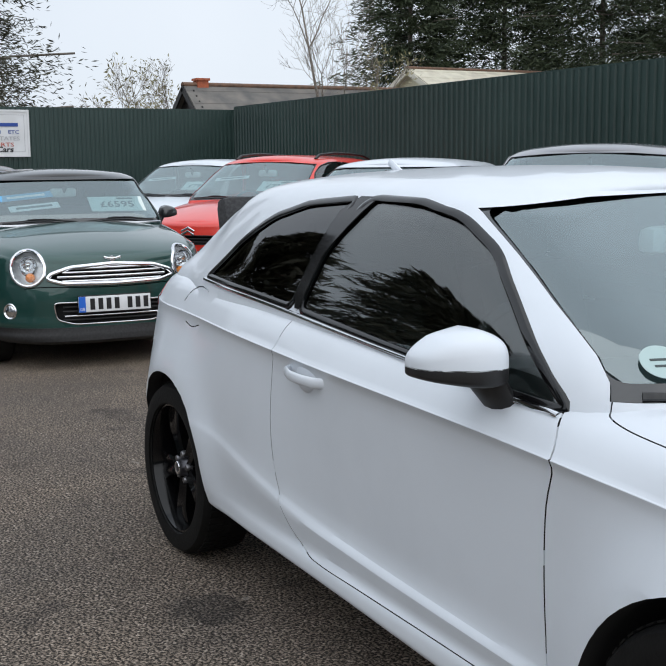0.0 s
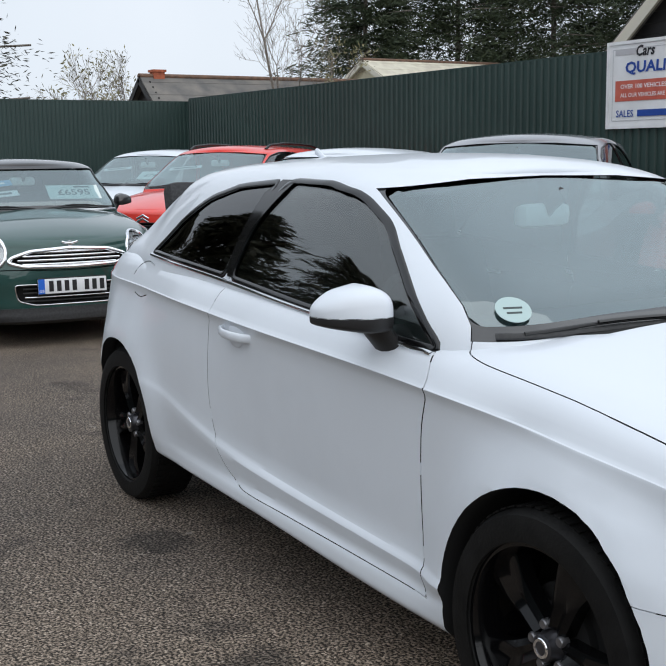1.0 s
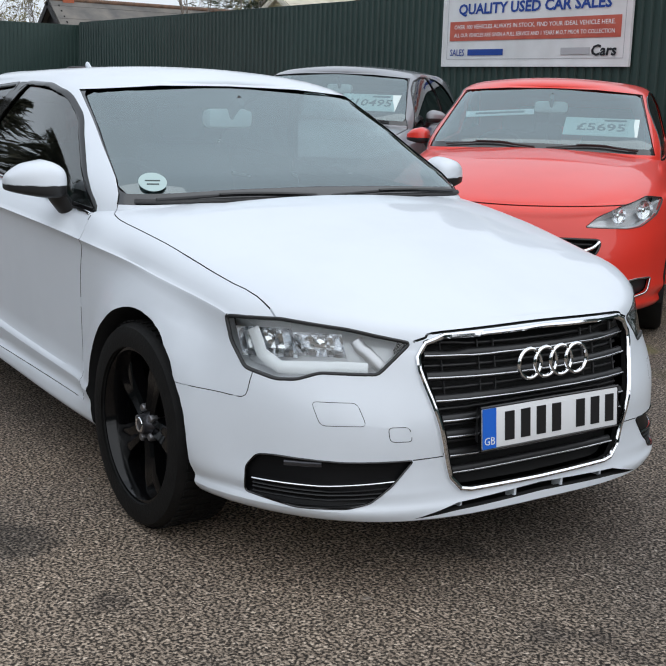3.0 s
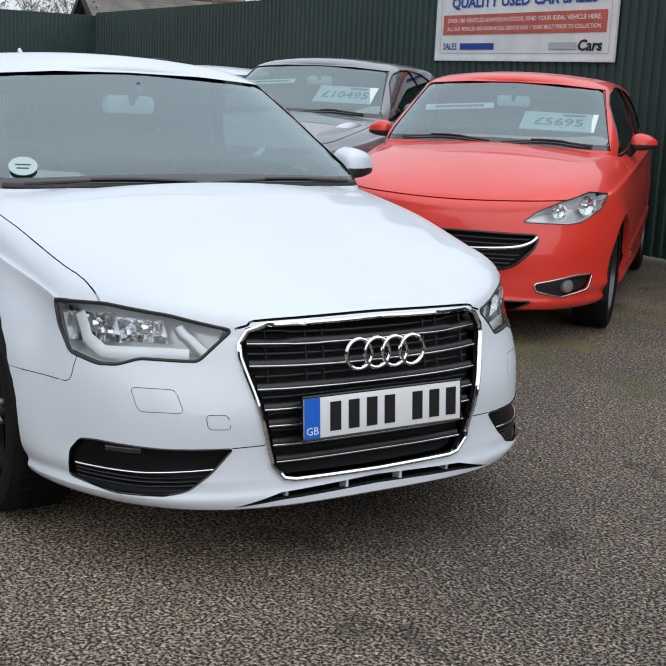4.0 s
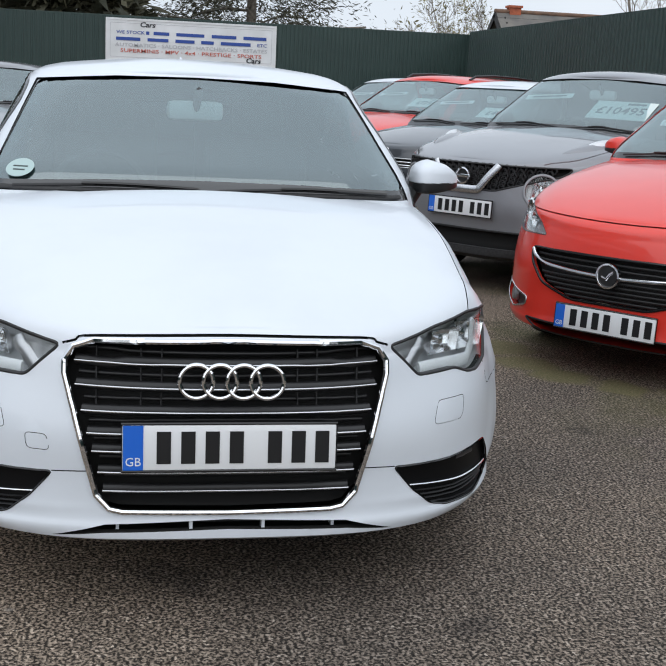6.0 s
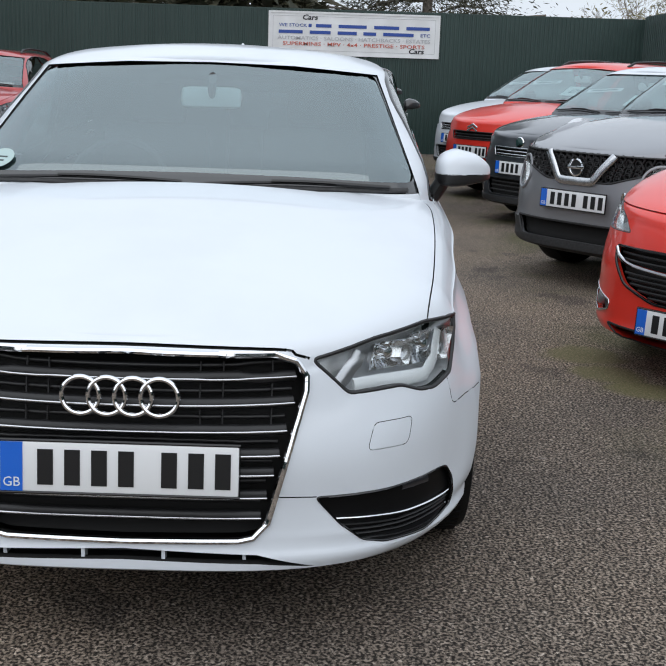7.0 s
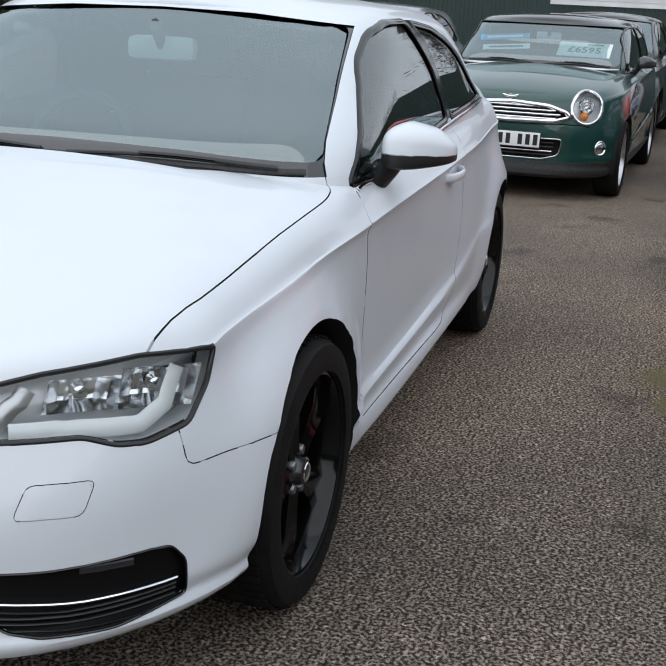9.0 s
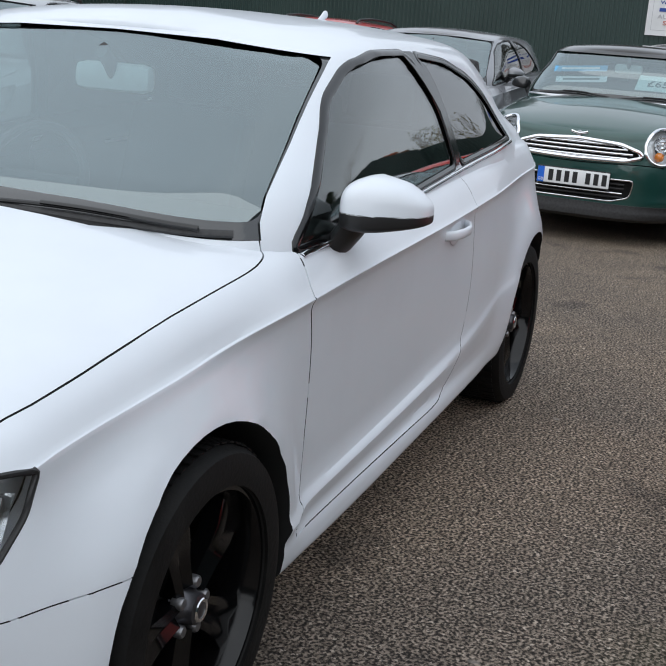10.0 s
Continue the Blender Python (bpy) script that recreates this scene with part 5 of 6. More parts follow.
def std_grooves(sp, bonnet_w=0.72, door=True):
    out = []
    k = sp.W / 0.881
    for sd in (1, -1):
        ln = curve2([(sp.sx(0.70), 0.52 * sd * k), (sp.sx(0.5), 0.66 * sd * k), (sp.sx(0.2), bonnet_w * sd * k), (0, (bonnet_w + 0.012) * sd * k), (sp.gx(-0.40) + 0.05, (bonnet_w + 0.02) * sd * k), (sp.gx(-0.42) - 0.03, (bonnet_w - 0.02) * sd * k)], 4)
        out.append(prism(strip(ln, 0.007), *TOP, sp.zm(0.68), 1.4))
        if door:
            dl = curve2([(sp.gx(-0.50), sp.zm(0.93)), (-0.45, sp.zm(0.83)), (-0.43, 0.6), (-0.40, 0.32), (-0.45, 0.29), (-1.3 * sp.wb / 2.6, 0.29), (-1.62 * sp.wb / 2.6, 0.33), (-1.74 * sp.wb / 2.6, 0.5), (-1.70 * sp.wb / 2.6, sp.zm(0.85)), (-1.62 * sp.wb / 2.6, sp.zm(1.0))], 3)
            out.append(prism(strip(dl, 0.006), *SIDE, 0.65 * sd, 1.1 * sd))
    return out


def mini_car():
    sp = Spec(nose=0.66, wb=2.467, tail=3.03, W=0.835, z=(0.775, 0.955, 1.40), cowl=-0.02, top=0.20, roof_tail=-0.12, roofw=1.12, p=0.5, wheel=0.305, arch=0.335, track=0.80, fine=0.8)
    car = thing("small_car", "dark green retro small car with chrome grille and lamp rings", "car")
    grille = rounded([(0.455, 0.640), (0.43, 0.675), (0.30, 0.720), (0, 0.740), (-0.30, 0.720), (-0.43, 0.675), (-0.455, 0.640), (-0.34, 0.607), (0, 0.600), (0.34, 0.607)], 0.03, 3)
    low = rounded([(0.42, 0.475), (-0.42, 0.475), (-0.40, 0.355), (-0.28, 0.320), (0.28, 0.320), (0.40, 0.355)], 0.03, 3)
    opn = [prism(grille, *FRONT, 0.45, 1.0), prism(low, *FRONT, 0.45, 1.0)]
    AZ = 14
    sL, zL, rx, rz = 0.425, 0.715, 0.118, 0.122
    oval = [(sL + rx * math.cos(q), zL + rz * math.sin(q)) for q in np.linspace(0, 2 * math.pi, 29)[:-1]]
    for sd in (1, -1):
        opn.append(prism(oval, *az_frame(AZ, sd), 0.3, 1.4))
    gr = std_grooves(sp)[1::2]
    gr.append(prism(strip(curve2([(-0.60, 0.575), (-0.45, 0.587), (0, 0.575), (0.45, 0.587), (0.60, 0.575)], 4), 0.007), *FRONT, 0.2, 1.0))
    tl, tu, body = shell(sp, car, GREEN, opn, gr, privacy=False)
    rp = boolean(sp.upper(-0.004), [("DIFFERENCE", sp.upper(0.01)), ("INTERSECT", prism([(-1, sp.zm(1.318)), (1, sp.zm(1.318)), (1, 2), (-1, 2)], *FRONT, -4, 0))])
    part("roof_panel", rp, BLACKP, car, "black roof panel", smooth=30)
    g = open_panel(sp, car, tl, grille, None, "grille", "chrome framed grille with chrome bars", CHROME, DARK, rim=0.034)
    bars_across(tl, g, (0.625, 0.655, 0.685, 0.713), lambda z: float(np.interp(z, (0.605, 0.645, 0.675, 0.725), (0.32, 0.39, 0.38, 0.23))), CHROME, 0.017, 0.0, "chrome_bar", "chrome bar")
    lo = open_panel(sp, car, tl, low, None, "lower_grille", "black lower grille in a chrome frame", CHROME, DARK, rim=0.012)
    bars_across(tl, lo, (0.38,), lambda z: 0.35, CHROME, 0.012, 0.004, "chrome_bar", "chrome bar")
    bars_across(tl, lo, (0.35, 0.41, 0.44), lambda z: 0.36, TRIM, 0.014, -0.02)
    for sd in (1, -1):
        lamp = headlamp(sp, car, tl, oval, AZ, sd, balls=((0.0, 0.10, 0.062), (0.0, -0.02, 0.05)), depth=0.06)
        ps, ns = on(tl, oval, lambda t, a, b, **k: cast_az(t, a, b, AZ, sd), 0.004)
        part("lamp_ring", sweep(bmesh.new(), ps, 0.026, 0.020, ns, closed=True), CHROME, lamp, "chrome lamp ring")
        p, n = cast_az(tl, sL, zL - 0.06, AZ, sd)
        bm = bmesh.new()
        bmesh.ops.create_uvsphere(bm, u_segments=16, v_segments=10, radius=0.034)
        part("indicator", bm, AMBER, lamp, "amber indicator bulb", m=Matrix.Translation(p - n * 0.04))
        p, n = cast_az(tl, 0.47, 0.415, 22, sd)
        q = n.to_track_quat("X", "Z").to_matrix().to_4x4()
        f = part("fog_lamp", lathe(bmesh.new(), [(0.040, 0.0), (0.052, 0.008), (0.058, 0.0), (0.052, -0.02), (0.040, 0.0)], 28, "x"), CHROME, car, "round fog lamp with chrome ring", m=Matrix.Translation(p) @ q)
        part("reflector", lathe(bmesh.new(), [(0.042, 0.002), (0.03, 0.008), (0.001, 0.011), (0.001, -0.02), (0.042, -0.02)], 24, "x"), REFLECTOR, f, "bright fog lamp face")
        side_mirror(car, -0.72, 0.78 * sd, 0.945, BLACKP, 0.88)
    p, n = cast_front(tl, 0, 0.77)
    wings = part("badge", sweep(bmesh.new(), [(0, -0.06, 0.012), (0.003, -0.03, 0.004), (0.004, 0, 0), (0.003, 0.03, 0.004), (0, 0.06, 0.012)], 0.016, 0.008, [(1, 0, 0)] * 5), CHROME, car, "winged chrome badge", m=Matrix.Translation(p + n * 0.006))
    part("disc", lathe(bmesh.new(), [(0.001, 0.006), (0.02, 0.005), (0.021, -0.002), (0.001, -0.002)], 24, "x"), CHROME_SATIN, wings, "badge disc")
    p, n = cast_front(tl, 0, 0.455)
    number_plate(car, pose(p.x + 0.014, 0, 0.46, 0, -3, 0), "0000 000")
    low_b = boolean(sp.lower(-0.004), [("DIFFERENCE", sp.lower(0.01)), ("INTERSECT", prism([(-2, 0.1), (2, 0.1), (2, 0.30), (-2, 0.30)], *FRONT, -3.2, 1))])
    arch = [lathe(bmesh.new(), [(0.335, 0.5 * sd), (0.335, 1.1 * sd)], 40) for sd in (1, -1)]
    for bmx, wx in zip(arch, (0, 0)):
        bmesh.ops.translate(bmx, verts=bmx.verts, vec=(0, 0, 0.315))
    part("skirt", boolean(low_b, [("DIFFERENCE", c) for c in arch]), TRIM, car, "black plastic skirt", smooth=30)
    flat_card(car, tu, 0.36, 1.13, 0.44, 0.20, CARD, -1, "pale price card", text="£6595")
    flat_card(car, tu, -0.34, 1.20, 0.42, 0.075, CARD_BLUE, 8, "blue and white card", PLATE_W)
    flat_card(car, tu, -0.30, 1.12, 0.40, 0.075, PLATE_W, 8, "white card")
    ps, ns = on(tu, [(y, sp.zm(0.945)) for y in np.linspace(-0.66, 0.66, 24)], cast_front, 0.012)
    part("cowl_strip", sweep(bmesh.new(), ps, 0.02, 0.02, ns), CHROME_SATIN, car, "pale cowl edge")
    add_wipers(sp, car, tu)
    simple_wheels(sp, car, 0.305, ALLOY)
    return car


placed(mini_car(), -7.25, 0.30, -3)


def corsa_car():
    sp = Spec(nose=0.87, wb=2.51, tail=3.15, W=0.86, z=(0.735, 0.985, 1.47), cowl=-0.01, top=0.06, roof_tail=-0.1, p=0.0, wheel=0.31, arch=0.345, fine=0.8)
    car = thing("supermini_car", "bright red supermini with a black grille and chrome bar", "car")
    grille = rounded([(0.485, 0.595), (0.20, 0.602), (-0.20, 0.602), (-0.485, 0.595), (-0.47, 0.53), (-0.38, 0.435), (-0.20, 0.378), (0.20, 0.378), (0.38, 0.435), (0.47, 0.53)], 0.03, 3)
    low = rounded([(0.48, 0.245), (-0.48, 0.245), (-0.36, 0.185), (0.36, 0.185)], 0.02, 3)
    AZ = 42
    hl = rounded([(s_of(x, y, AZ), z) for x, y, z in ((0.776, 0.383, 0.66), (0.60, 0.60, 0.650), (0.53, 0.66, 0.660), (0.40, 0.75, 0.715), (0.28, 0.80, 0.80), (0.40, 0.68, 0.815), (0.60, 0.53, 0.765), (0.72, 0.44, 0.715))], 0.02, 3)
    fog = rounded([(s_of(x, y, 35), z) for x, y, z in ((0.74, 0.45, 0.340), (0.60, 0.66, 0.380), (0.48, 0.74, 0.380), (0.52, 0.72, 0.300), (0.66, 0.60, 0.265), (0.74, 0.46, 0.300))], 0.02, 3)
    opn = [prism(grille, *FRONT, 0.62, 1.2), prism(low, *FRONT, 0.62, 1.2)]
    for sd in (1, -1):
        opn.append(prism(hl, *az_frame(AZ, sd), 0.3, 1.4))
        opn.append(prism(fog, *az_frame(35, sd), 0.5, 1.4))
    gr = std_grooves(sp)[1::2]
    gr.append(prism(strip(curve2([(-0.60, 0.775), (-0.45, 0.770), (0, 0.760), (0.45, 0.770), (0.60, 0.775)], 5), 0.006), *FRONT, 0.3, 1.1))
    tl, tu, body = shell(sp, car, RED, opn, gr)
    g = open_panel(sp, car, tl, grille, None, "grille", "black grille with a chrome wing bar", GLOSS_BLACK, DARK, rim=0.014)
    bars_across(tl, g, (0.395, 0.418, 0.441, 0.464, 0.487, 0.545, 0.572), lambda z: float(np.interp(z, (0.38, 0.435, 0.53, 0.60), (0.20, 0.35, 0.44, 0.45))), SATIN_BLACK, 0.012, -0.014)
    ps, ns = on(tl, curve2([(-0.475, 0.585), (-0.43, 0.548), (-0.32, 0.525), (0, 0.512), (0.32, 0.525), (0.43, 0.548), (0.475, 0.585)], 5), cast_front, 0.006)
    part("wing_bar", sweep(bmesh.new(), ps, 0.020, 0.014, ns), CHROME, g, "chrome wing bar")
    p, n = cast_front(tl, 0, 0.52)
    b = part("badge", lathe(bmesh.new(), [(0.046, 0.0), (0.052, 0.008), (0.060, 0.006), (0.062, -0.01), (0.046, -0.01), (0.046, 0.0)], 36, "x"), CHROME, car, "round chrome badge", m=pose(p.x + 0.012, 0, 0.52))
    part("disc", lathe(bmesh.new(), [(0.001, 0.002), (0.046, 0.0), (0.046, -0.01), (0.001, -0.01)], 28, "x"), SATIN_BLACK, b, "black badge face")
    part("emblem", sweep(bmesh.new(), [(0.004, -0.03, -0.005), (0.006, -0.005, -0.015), (0.006, 0.012, 0.01), (0.004, 0.028, 0.022)], 0.014, 0.008, [(1, 0, 0)] * 4), CHROME, b, "plain chrome emblem")
    lo = open_panel(sp, car, tl, low, None, "lower_grille", "black lower intake", SATIN_BLACK, DARK, rim=0.010)
    number_plate(car, pose(cast_front(tl, 0, 0.31)[0].x + 0.012, 0, 0.297, 0, -4, 0), "0000 000")
    for sd in (1, -1):
        headlamp(sp, car, tl, hl, AZ, sd, balls=((0.18, 0.10, 0.055), (-0.15, -0.04, 0.045)), depth=0.07)
        v = open_panel(sp, car, tl, fog, None, "fog_vent", "black fog lamp recess with chrome edge", CHROME_SATIN, SATIN_BLACK, rim=0.010, az=35, side=sd, depth=0.03)
        p, n = cast_az(tl, s_of(0.62, 0.63, 35), 0.325, 35, sd)
        q = n.to_track_quat("X", "Z").to_matrix().to_4x4()
        part("fog_lamp", lathe(bmesh.new(), [(0.001, 0.004), (0.030, 0.0), (0.038, -0.01), (0.038, -0.03), (0.001, -0.03)], 24, "x"), LAMP_GREY, v, "round fog lamp", m=Matrix.Translation(p - n * 0.008) @ q)
        side_mirror(car, -0.80, 0.79 * sd, 0.955, RED, 0.92)
    flat_card(car, tu, 0.36, 1.17, 0.46, 0.22, CARD, -1, "pale price card", text="£5695")
    flat_card(car, tu, -0.30, 1.235, 0.44, 0.065, PLATE_W, 8, "white caption card")
    add_wipers(sp, car, tu)
    simple_wheels(sp, car, 0.31, ALLOY_DARK)
    return car


placed(corsa_car(), -2.00, 2.64, -50.4)


def crossover_car():
    sp = Spec(nose=0.87, wb=2.53, tail=3.2, W=0.885, z=(0.86, 1.06, 1.56), cowl=-0.06, top=0.02, roof_tail=-0.05, p=0.2, wheel=0.34, arch=0.385, low=1.25, fine=0.8)
    car = thing("crossover_car", "grey metallic crossover car with round headlights and honeycomb grille", "car")
    grille = rounded([(0.68, 0.860), (0.20, 0.862), (-0.20, 0.862), (-0.68, 0.860), (-0.64, 0.81), (-0.25, 0.690), (0.25, 0.690), (0.64, 0.81)], 0.03, 3)
    low = rounded([(0.56, 0.42), (-0.56, 0.42), (-0.48, 0.30), (0.48, 0.30)], 0.03, 3)
    AZ = 26
    sL, zL = 0.165, 0.705
    disc = [(sL + 0.115 * math.cos(q), zL + 0.110 * math.sin(q)) for q in np.linspace(0, 2 * math.pi, 27)[:-1]]
    opn = [prism(grille, *FRONT, 0.40, 1.2), prism(low, *FRONT, 0.62, 1.2)]
    for sd in (1, -1):
        opn.append(prism(disc, *az_frame(AZ, sd), 0.45, 1.4))
    tl, tu, body = shell(sp, car, GREY, opn, std_grooves(sp))
    skirt = boolean(sp.lower(-0.006), [("DIFFERENCE", sp.lower(0.01)), ("INTERSECT", prism([(-2, 0.1), (2, 0.1), (2, 0.40), (-2, 0.40)], *FRONT, -0.1, 1.1)), ("DIFFERENCE", prism(low, *FRONT, 0.5, 1.3))] + [("DIFFERENCE", c) for c in [prism([(0.385 * math.cos(q), 0.35 + 0.385 * math.sin(q)) for q in np.linspace(0, 2 * math.pi, 33)[:-1]], *SIDE, 0.5 * sd, 1.2 * sd) for sd in (1, -1)]])
    part("skirt", skirt, TRIM, car, "black plastic bumper skirt", smooth=30)
    g = open_panel(sp, car, tl, grille, None, "grille", "black honeycomb grille with a chrome V", SATIN_BLACK, DARK, rim=0.012)
    for i, z in enumerate(np.arange(0.72, 0.87, 0.026)):
        hw = float(np.interp(z, (0.69, 0.81, 0.86), (0.24, 0.60, 0.63)))
        for y in np.arange(-hw + (i % 2) * 0.028, hw, 0.056):
            p, n = cast_front(tl, y, z)
            bm = lathe(bmesh.new(), [(0.019, 0.0), (0.027, 0.0), (0.027, -0.015), (0.019, -0.015), (0.019, 0.0)], 6, "x")
            part("honeycomb_cell", bm, TRIM, g, "", smooth=0, m=Matrix.Translation(p - n * 0.012))
    for sd in (1, -1):
        ps, ns = on(tl, curve2([(0.262 * sd, 0.858), (0.19 * sd, 0.770), (0.145 * sd, 0.708), (0.115 * sd, 0.690), (0.0, 0.688)], 5), cast_front, 0.012)
        part("chrome_v", sweep(bmesh.new(), ps, 0.052, 0.018, ns), CHROME_SATIN, g, "chrome V bar", smooth=60)
        lamp = headlamp(sp, car, tl, disc, AZ, sd, balls=((0.0, 0.0, (0.07, 0.07)),), depth=0.07)
        ps, ns = on(tl, disc, lambda t, a, b, **k: cast_az(t, a, b, AZ, sd), 0.002)
        part("lamp_ring", sweep(bmesh.new(), ps, 0.020, 0.016, ns, closed=True), GREY, lamp, "grey lamp ring")
        # raised lamp blade on the wing
        for nm, mt, lb, a, b2, hw, up in (("lamp_fin", GREY, "raised grey fin on the wing", (0.52, 0.53), (-0.08, 0.695), 0.075, 0.030), ("side_lamp", LAMP_BOWL, "long clear lamp on the wing", (0.33, 0.585), (-0.03, 0.685), 0.048, 0.044)):
            a, b2 = Vector(a), Vector(b2)
            d = (b2 - a).normalized()
            bm = bmesh.new()
            rows = []
            for i in range(15):
                u = i / 14
                mid = a.lerp(b2, u)
                row = []
                for v in (-1, -0.6, -0.2, 0.2, 0.6, 1):
                    w = hw * math.sin(math.pi * min(0.98, max(0.02, u)) ** 0.8) * v
                    q = mid + Vector((-d.y, d.x)) * w
                    z = tl.ray_cast(Vector((q.x, q.y * sd, 2)), Vector((0, 0, -1)))[0].z
                    row.append(bm.verts.new((q.x, q.y * sd, z - 0.012 + up * (1 - v * v) * math.sin(math.pi * u) ** 0.6 + 0.010 * (1 - abs(v)))))
                rows.append(row)
            for r0, r1 in zip(rows, rows[1:]):
                for k in range(5):
                    bm.faces.new((r0[k], r0[k + 1], r1[k + 1], r1[k]))
            bmesh.ops.recalc_face_normals(bm, faces=bm.faces)
            bmesh.ops.solidify(bm, geom=bm.faces[:], thickness=0.006)
            part(nm, bm, mt, car, lb, smooth=50)
        side_mirror(car, -0.90, 0.79 * sd, 1.05, GREY, 0.92)
    p, n = cast_front(tl, 0, 0.775)
    b = part("badge", lathe(bmesh.new(), [(0.042, 0.0), (0.048, 0.008), (0.058, 0.006), (0.060, -0.01), (0.042, -0.01), (0.042, 0.0)], 36, "x"), CHROME, car, "round chrome badge with a bar", m=pose(p.x + 0.014, 0, 0.775))
    part("badge_bar", boxed(0.003, 0, 0, 0.012, 0.13, 0.022, bevel=0.003), CHROME, b, "chrome bar")
    part("disc", lathe(bmesh.new(), [(0.001, -0.004), (0.043, -0.004), (0.043, -0.01), (0.001, -0.01)], 28, "x"), SATIN_BLACK, b, "black badge face")
    open_panel(sp, car, tl, low, None, "lower_grille", "black lower intake", TRIM, DARK, rim=0.014)
    number_plate(car, pose(cast_front(tl, 0, 0.58)[0].x + 0.012, 0, 0.565, 0, -3, 0), "0000 000")
    flat_card(car, tu, 0.36, 1.26, 0.50, 0.24, CARD, -1, "pale price card", text="£10495")
    flat_card(car, tu, -0.34, 1.34, 0.40, 0.065, CARD, 8, "pale caption card")
    add_wipers(sp, car, tu)
    simple_wheels(sp, car, 0.34, ALLOY_DARK)
    return car


placed(crossover_car(), -4.617, 2.679, -51.3)


def plain_hatch(name, label, pnt, roof=None, rails=False, scale_z=1.0, nose=0.86, lamp_wide=True, chevrons=False, price="", low=None, wheel=0.31, seed=0):
    """A smaller hatchback with slanted lamps, a broad grille and a lower intake."""
    sp = Spec(nose=nose, wb=2.5, tail=3.1, W=0.86, z=(0.80 * scale_z, 0.98 * scale_z, 1.47 * scale_z), cowl=0.10, top=0.14, roof_tail=-0.1, p=0.1, wheel=wheel, arch=0.35, fine=0.6)
    car = thing(name, label, "car")
    k = scale_z
    grille = rounded([(0.36, 0.70 * k), (-0.36, 0.70 * k), (-0.33, 0.62 * k), (0.33, 0.62 * k)], 0.02, 2)
    lowp = rounded([(0.46, 0.42), (-0.46, 0.42), (-0.38, 0.27), (0.38, 0.27)], 0.03, 2)
    AZ = 38
    hl = rounded([(s_of(x, y, AZ), z * k) for x, y, z in ((0.25, 0.80, 0.86), (0.40, 0.76, 0.70), (0.55, 0.64, 0.65), (0.72, 0.44, 0.68), (0.68, 0.50, 0.74), (0.48, 0.68, 0.82))], 0.03, 2)
    opn = [prism(grille, *FRONT, 0.6, 1.2), prism(lowp, *FRONT, 0.6, 1.2)]
    for sd in (1, -1):
        opn.append(prism(hl, *az_frame(AZ, sd), 0.3, 1.4))
    tl, tu, body = shell(sp, car, pnt, opn, std_grooves(sp))
    if roof:
        rp = boolean(sp.upper(-0.004), [("DIFFERENCE", sp.upper(0.01)), ("INTERSECT", prism([(-1, sp.zm(1.325)), (1, sp.zm(1.325)), (1, 2), (-1, 2)], *FRONT, -4, 0))])
        part("roof_panel", rp, roof, car, "painted roof panel", smooth=30)
    g = open_panel(sp, car, tl, grille, None, "grille", "black grille", CHROME_SATIN if not chevrons else SATIN_BLACK, DARK, rim=0.012)
    bars_across(tl, g, (0.64 * k, 0.67 * k), lambda z: 0.32, CHROME if not chevrons else SATIN_BLACK, 0.014, -0.004)
    lo = open_panel(sp, car, tl, lowp, None, "lower_grille", "black lower intake", SATIN_BLACK, DARK, rim=0.012)
    bars_across(tl, lo, (0.31, 0.35, 0.385), lambda z: 0.38, TRIM, 0.014, -0.015)
    skirt = boolean(sp.lower(-0.005), [("DIFFERENCE", sp.lower(0.01)), ("INTERSECT", prism([(-2, 0.1), (2, 0.1), (2, 0.255), (-2, 0.255)], *FRONT, 0.35, 1.1))])
    part("skirt", skirt, TRIM, car, "black plastic skirt", smooth=30)
    if chevrons:
        for z in (0.765, 0.800):
            ps, ns = on(tl, [(-0.075, z - 0.03), (0, z + 0.008), (0.075, z - 0.03)], cast_front, 0.008)
            part("badge_chevron", sweep(bmesh.new(), ps, 0.022, 0.012, ns), CHROME, car, "chrome chevron badge")
    else:
        p, n = cast_front(tl, 0, 0.75 * k)
        part("badge", lathe(bmesh.new(), [(0.001, 0.006), (0.045, 0.004), (0.052, -0.004), (0.001, -0.004)], 28, "x"), CHROME, car, "round chrome badge", m=pose(p.x + 0.006, 0, 0.75 * k))
    number_plate(car, pose(cast_front(tl, 0, 0.52)[0].x + 0.012, 0, 0.52, 0, -3, 0), "0000 000")
    for sd in (1, -1):
        headlamp(sp, car, tl, hl, AZ, sd, balls=((0.12, 0.05, 0.055), (-0.18, -0.1, 0.042)), depth=0.07)
        side_mirror(car, -0.85, 0.77 * sd, sp.zm(0.945), BLACKP if chevrons else pnt, 0.85)
        if rails:
            ps = [tu.ray_cast(Vector((sp.gx(x), 0.50 * sd, 3)), Vector((0, 0, -1)))[0] for x in (-1.15, -1.25, -1.6, -2.0, -2.35, -2.55, -2.62)]
            up = [0.0, 0.035, 0.048, 0.048, 0.045, 0.035, 0.0]
            part("roof_rail", sweep(bmesh.new(), [q + Vector((0, 0, u)) for q, u in zip(ps, up) if q], 0.035, 0.03, [(0, 0, 1)] * 7), SATIN_BLACK, car, "black roof rail")
    if price:
        flat_card(car, tu, 0.34, sp.zm(1.10), 0.44, 0.20, CARD, 0, "pale price card", text=price)
        flat_card(car, tu, -0.30, sp.zm(1.18), 0.40, 0.06, PLATE_W, 8, "white caption card")
    add_wipers(sp, car, tu)
    simple_wheels(sp, car, wheel, ALLOY)
    return car


